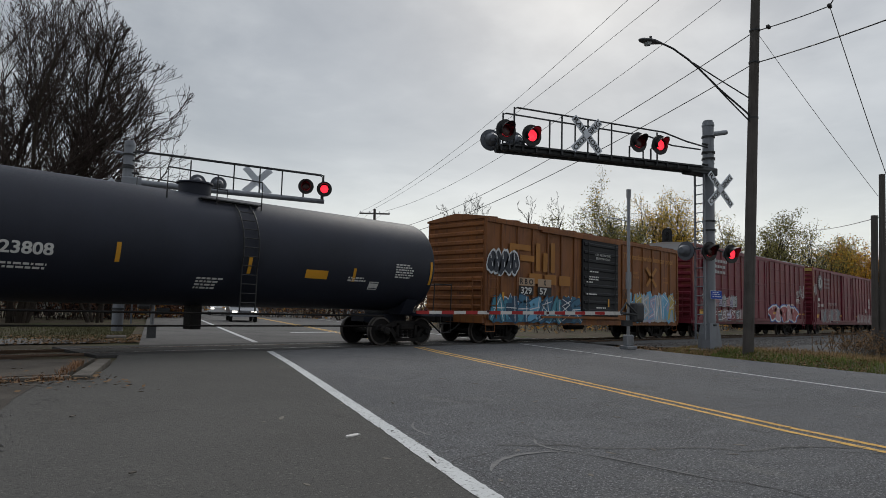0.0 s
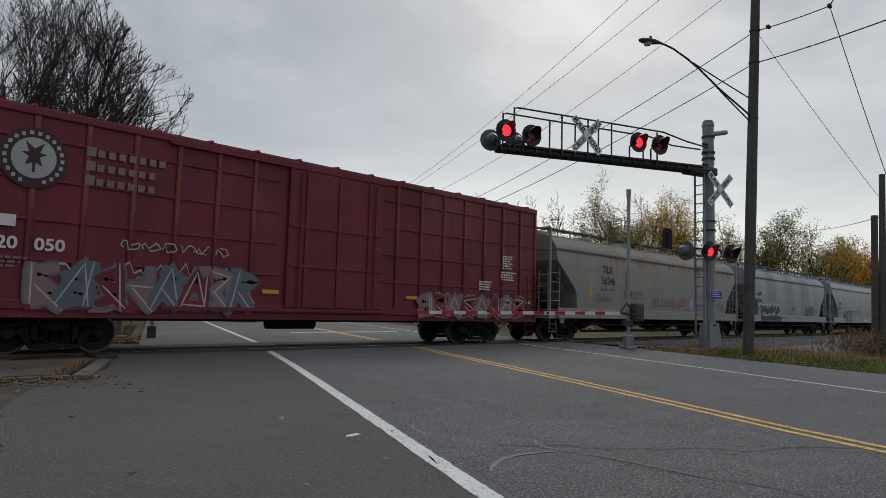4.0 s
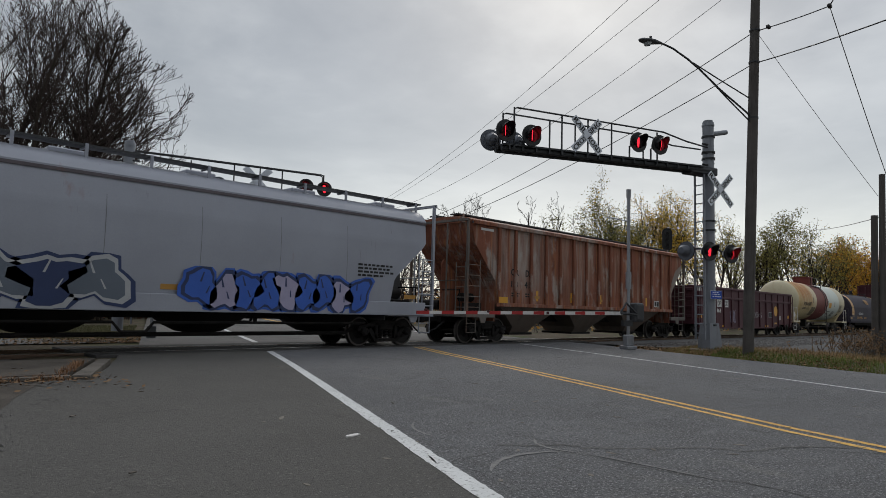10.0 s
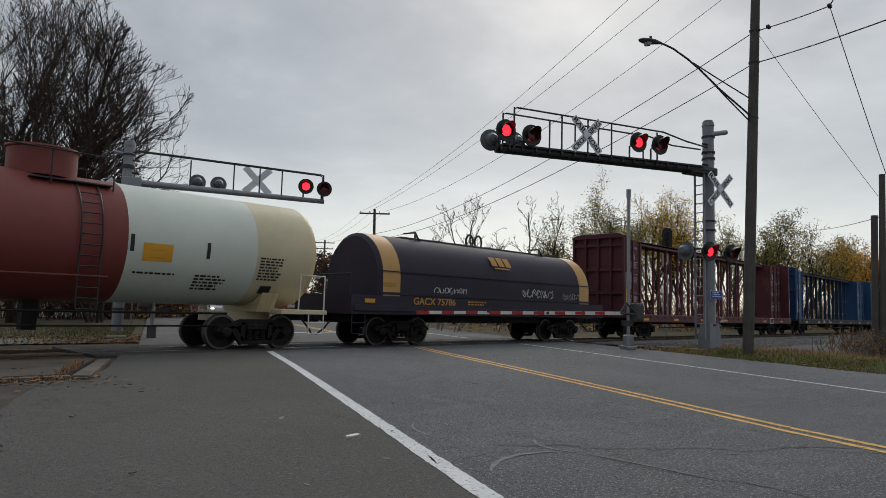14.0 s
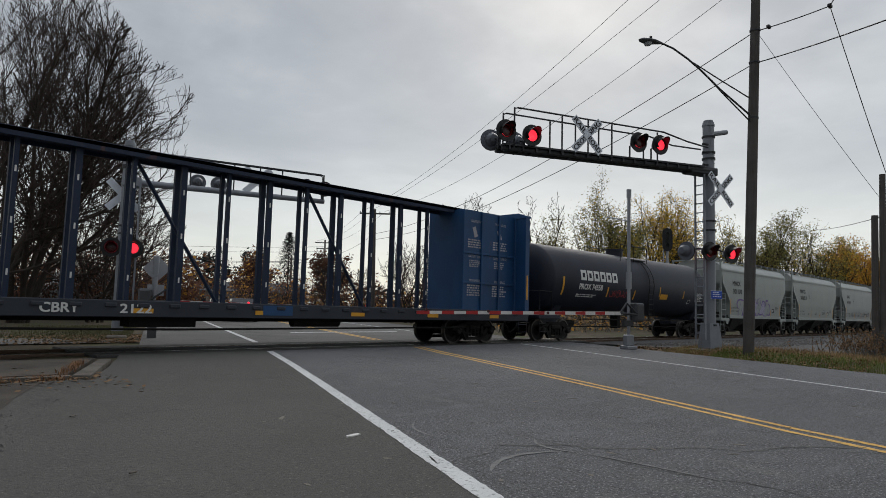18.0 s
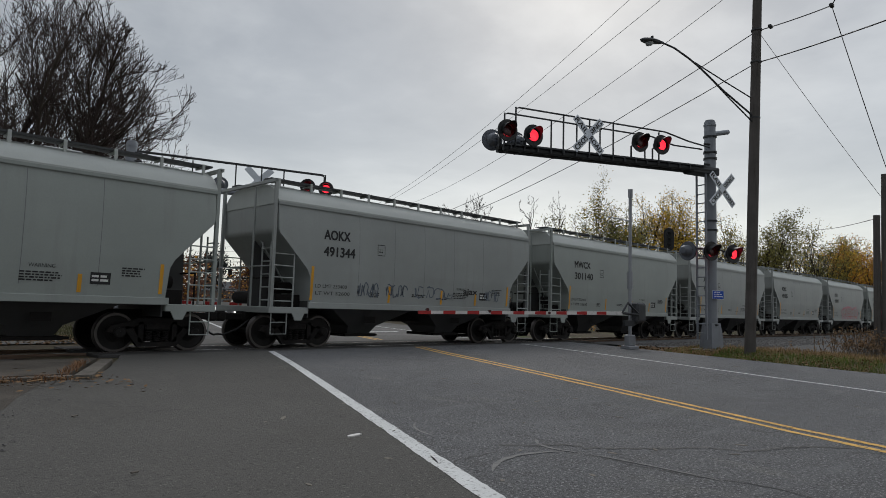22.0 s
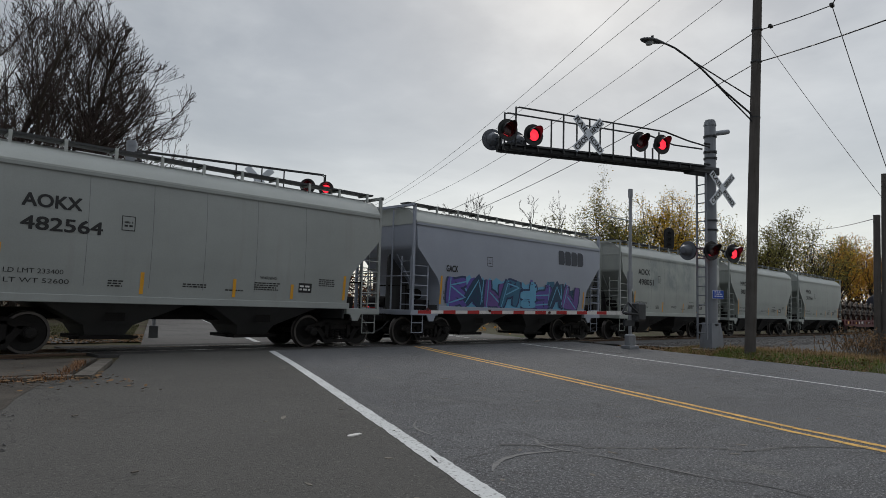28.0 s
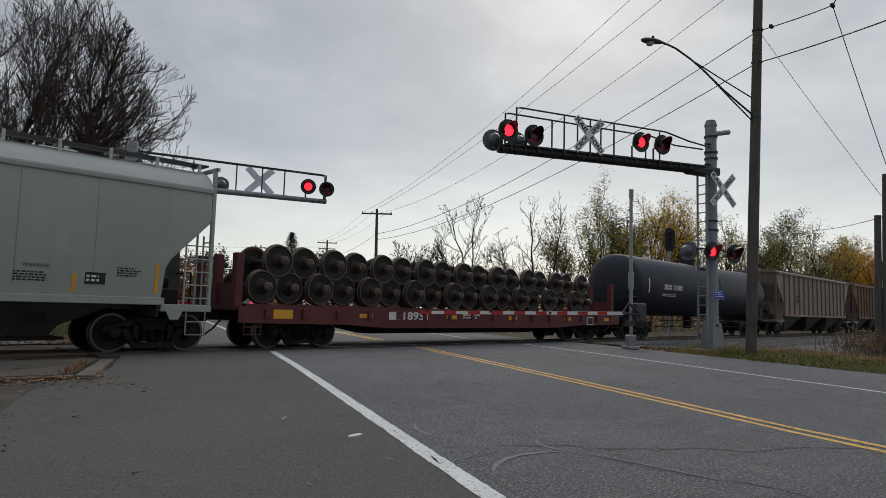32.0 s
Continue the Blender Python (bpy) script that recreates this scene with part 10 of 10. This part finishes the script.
    for x, y, a, w, b in ((1.3, 8.7, 20, 0.10, 0.02), (2.3, 7.6, 35, 0.04, 0.012), (1.9, 4.9, 15, 0.03, 0.01)):
        m = pose(x, y, 0.012, 0, 0, a)
        tagged(part("bark_scrap", Geo().box(-w, w, -b, b, 0, 0.012, 0.004), M["bark_pale"], at=m), "small weathered scrap of wood lying on the shoulder", "debris")
    # grass across the track
    g2 = Geo()
    for i in range(9000):
        y = rnd.uniform(21, 34)
        x = left_edge(y) - 0.4 - abs(rnd.gauss(0, 2.4))
        if y < 22.6 and rnd.random() < 0.7:
            continue
        blades(g2, x, y, -0.08, rnd.uniform(0.05, 0.14), rnd, 0.012)
    tagged(part("grass_beyond", g2, material("dull_grass", (0.105, 0.10, 0.045), 0.8, 0, 0.35, 8, (), 0.0), smooth=False), "dull autumn grass beside the road beyond the track", "grass", kind="stuff")
    fl = Geo()
    for i in range(1500):
        y = rnd.uniform(20.4, 25)
        x = left_edge(y) - abs(rnd.gauss(0, 2.2))
        c = Vector((x, y, -0.02))
        u = Vector((rnd.gauss(0, 1), rnd.gauss(0, 1), 0.2)).normalized() * rnd.uniform(0.03, 0.07)
        w = Vector((-u.y, u.x, 0.02)) * 0.6
        fl.add([c - u, c + w, c + u, c - w], [(0, 1, 2, 3)])
    tagged(part("fallen_leaves", fl, M["leaf_litter"], smooth=False), "fallen leaves beyond the track", "leaves", kind="stuff")
    tagged(part("driveway", Geo().add([(-30, 20.3, -0.03), (left_edge(21.5), 20.6, -0.03), (left_edge(24) - 1.5, 23.0, -0.03), (4.5, 23.6, -0.03), (-30, 25.5, -0.03)], [(0, 1, 2, 3, 4)]), M["asphalt_old"]), "pale worn side road along the far side of the track", "road", kind="structure")


# ---- far signs, vehicles and lights down the road ----
def vehicle(x, y, turn, L, W, Hh, paint_mat, label, boxy=False, lights=False):
    t = thing("car" if not boxy else "box_truck", label, "car" if not boxy else "truck", pose(x, y, 0, 0, 0, turn), "waiting vehicles")
    if boxy:
        part("cargo_box", Geo().box(-L / 2 + 1.7, L / 2, -W / 2, W / 2, 0.85, Hh, 0.05), paint_mat, t)
        part("cab", Geo().prism([(-L / 2, 0.5), (-L / 2 + 1.65, 0.5), (-L / 2 + 1.65, 2.1), (-L / 2 + 0.75, 2.1), (-L / 2 + 0.1, 1.25)], "y", -W / 2 + 0.1, W / 2 - 0.1), paint_mat, t)
        part("chassis", Geo().box(-L / 2 + 0.3, L / 2, -W / 2 + 0.3, W / 2 - 0.3, 0.45, 0.85), M["under"], t)
    else:
        part("body", Geo().prism([(-L / 2, 0.35), (L / 2, 0.35), (L / 2, 0.85), (L / 2 - 0.35, 0.95), (-L / 2 + 1.1, 0.95), (-L / 2 + 0.05, 0.75)], "y", -W / 2, W / 2), paint_mat, t)
        part("cabin", Geo().loft([[(-L / 2 + 1.0, -W / 2 + 0.05, 0.93), (L / 2 - 0.3, -W / 2 + 0.05, 0.93), (L / 2 - 0.3, W / 2 - 0.05, 0.93), (-L / 2 + 1.0, W / 2 - 0.05, 0.93)],
                                  [(-L / 2 + 1.8, -W / 2 + 0.2, Hh), (L / 2 - 0.8, -W / 2 + 0.2, Hh), (L / 2 - 0.8, W / 2 - 0.2, Hh), (-L / 2 + 1.8, W / 2 - 0.2, Hh)]]), M["car_dark"], t)
        part("roof", Geo().box(-L / 2 + 1.85, L / 2 - 0.85, -W / 2 + 0.22, W / 2 - 0.22, Hh, Hh + 0.03, 0.01), paint_mat, t)
    for sx in (-L / 2 + 0.85, L / 2 - 0.85):
        for sy in (-1, 1):
            part("wheel", Geo().cyl((sx, sy * (W / 2 - 0.02), 0.33), (sx, sy * (W / 2 - 0.22), 0.33), 0.33, n=16), M["hose"], t)
    for sy in (-1, 1):
        part("headlight", Geo().box(-L / 2 - 0.02, -L / 2 + 0.06, sy * (W / 2 - 0.3) - 0.16, sy * (W / 2 - 0.3) + 0.16, 0.58, 0.72, 0.02), M["head_lamp"] if lights else M["glass"], t)


def build_far():
    vehicle(22.6, 41.5, 66, 4.6, 1.8, 1.5, M["car_silver"], "silver car waiting beyond the crossing with its headlights on", False, True)
    vehicle(30.5, 60.5, 66, 4.7, 1.85, 1.55, M["car_white"], "white car waiting far down the road", False, True)
    vehicle(15.0, 50.0, 10, 6.5, 2.3, 3.0, M["car_white"], "white box truck parked beyond the track", True)
    vehicle(5.5, 47.5, 5, 4.6, 1.8, 1.5, M["car_white"], "white car parked beyond the track")
    vehicle(47.5, 60.0, 5, 4.8, 1.85, 1.6, M["car_silver"], "silver car parked in a far lot")
    t = thing("warning_sign", "diamond warning sign on a post, seen from behind", "road sign", pose(12.2, 30.3, 0, 0, 0, -25))
    part("post", Geo().box(-0.03, 0.03, -0.03, 0.03, -0.1, 3.2), M["galv"], t)
    part("panel", Geo().prism([(0, 2.05), (0.6, 2.68), (0, 3.3), (-0.6, 2.68)], "y", 0.03, 0.04), M["galv"], t)
    part("lower_panel", Geo().box(-0.35, 0.35, 0.03, 0.04, 1.45, 1.95), M["galv"], t)
    # span-wire traffic signals far off
    for k, (x, y) in enumerate(((41.0, 88.0), (44.5, 86.0))):
        s = thing("traffic_signal", "black traffic signal hung on a span wire", "traffic light", pose(x, y, 0), "span-wire traffic signals")
        part("housing", Geo().box(-0.25, 0.25, -0.2, 0.2, 4.7, 5.9, 0.04), M["black"], s)
        part("hanger", Geo().tube([(0, 0, 5.9), (0, 0, 7.12)], 0.03, 6), M["black"], s)
    wire((33, 92.5, 7.4), (52, 82.0, 7.4), 0.4, 0.03)
    for k, (x, y) in enumerate(((33, 92.5), (52, 82.0))):
        utility_pole((x, y, -0.1), (x, y, 8.0), 0.14, 0.1, [], "far wooden pole holding a span wire")
    # low pale building at the end of the road
    b = thing("building", "low pale building far down the road", "building", pose(60, 108, 0, 0, 0, -30))
    part("wall", Geo().box(-9, 9, -4, 4, 0, 3.2), M["concrete"], b)
    part("roof", Geo().prism([(-4.4, 3.2), (4.4, 3.2), (0, 4.9)], "x", -9.4, 9.4), M["dark_steel"], b)
    for i in range(5):
        w = part("window", Geo().box(-7.5 + i * 3.6 - 0.6, -7.5 + i * 3.6 + 0.6, -4.03, -3.99, 1.0, 2.2), M["car_dark"], b)


build_signals()
build_gates()
build_poles()
build_trees()
build_verge()
build_far()

# ---- what moves: the train rolls by, its wheels turn, the crossing lamps flash in turn ----
ADVANCE = [(0.0, 0.0), (4.0, 55.06), (8.0, 110.20), (12.0, 165.66), (16.0, 221.0), (20.0, 276.2), (24.0, 332.0), (28.0, 388.6), (32.0, 445.09)]


def advance(t):
    """How far the train has come at t; a smooth curve through the rows above."""
    ts, xs = [a for a, _ in ADVANCE], [b for _, b in ADVANCE]
    n = len(ts)
    i = min(n - 2, max(0, int(t // 4)))
    slope = lambda k: (xs[min(k + 1, n - 1)] - xs[max(k - 1, 0)]) / (ts[min(k + 1, n - 1)] - ts[max(k - 1, 0)])
    h, u = 4.0, (t - ts[i]) / 4.0
    return (xs[i] * (2 * u ** 3 - 3 * u ** 2 + 1) + slope(i) * h * (u ** 3 - 2 * u ** 2 + u) + xs[i + 1] * (3 * u ** 2 - 2 * u ** 3) + slope(i + 1) * h * (u ** 3 - u ** 2))


def motions():
    times = [i * 1.0 for i in range(33)]
    for car, S in CARS:
        walk(car, [(t, pose(S - advance(t), TRACK_Y, 0)) for t in times])
    for w, S, off, z in LOADS:
        walk(w, [(t, pose(S - advance(t), TRACK_Y + off, z)) for t in times])
    # wheels turn while they are in sight
    where = dict((car, S) for car, S in CARS)
    for car, x, o, w in ROLLING:
        place = where[car] + x
        seen = [k for k in range(961) if -1.0 < place - advance(k / 30) < 42.0]
        rows = [(0.0, pose(o, 0, 0.457))] if not seen or seen[0] > 0 else []
        angle = 0.0
        for k in seen:
            angle = -math.degrees((advance(k / 30) - advance(seen[0] / 30)) / 0.457)
            rows.append((k / 30, pose(o, 0, 0.457, 0, angle % 360, 0)))
        if not seen or seen[-1] < 960:
            rows.append((32.0, pose(o, 0, 0.457, 0, angle % 360, 0)))
        walk(w, rows)
    # each lamp's lens turns its lit face to the road and away again
    for lens, phase, spot in FLASHERS:
        rows, state = [(0.0, spot(0 if phase else 180))], bool(phase)
        k, t = 0, 0.335
        while t < 31.9:
            a = 0 if state else 180
            for j in range(4):
                rows.append((t - 0.05 + j / 30, spot(a + 60 * j)))
            state = not state
            k += 1
            t = 0.335 + 0.6047 * k
        rows.append((32.0, spot(0 if state else 180)))
        walk(lens, rows)


motions()
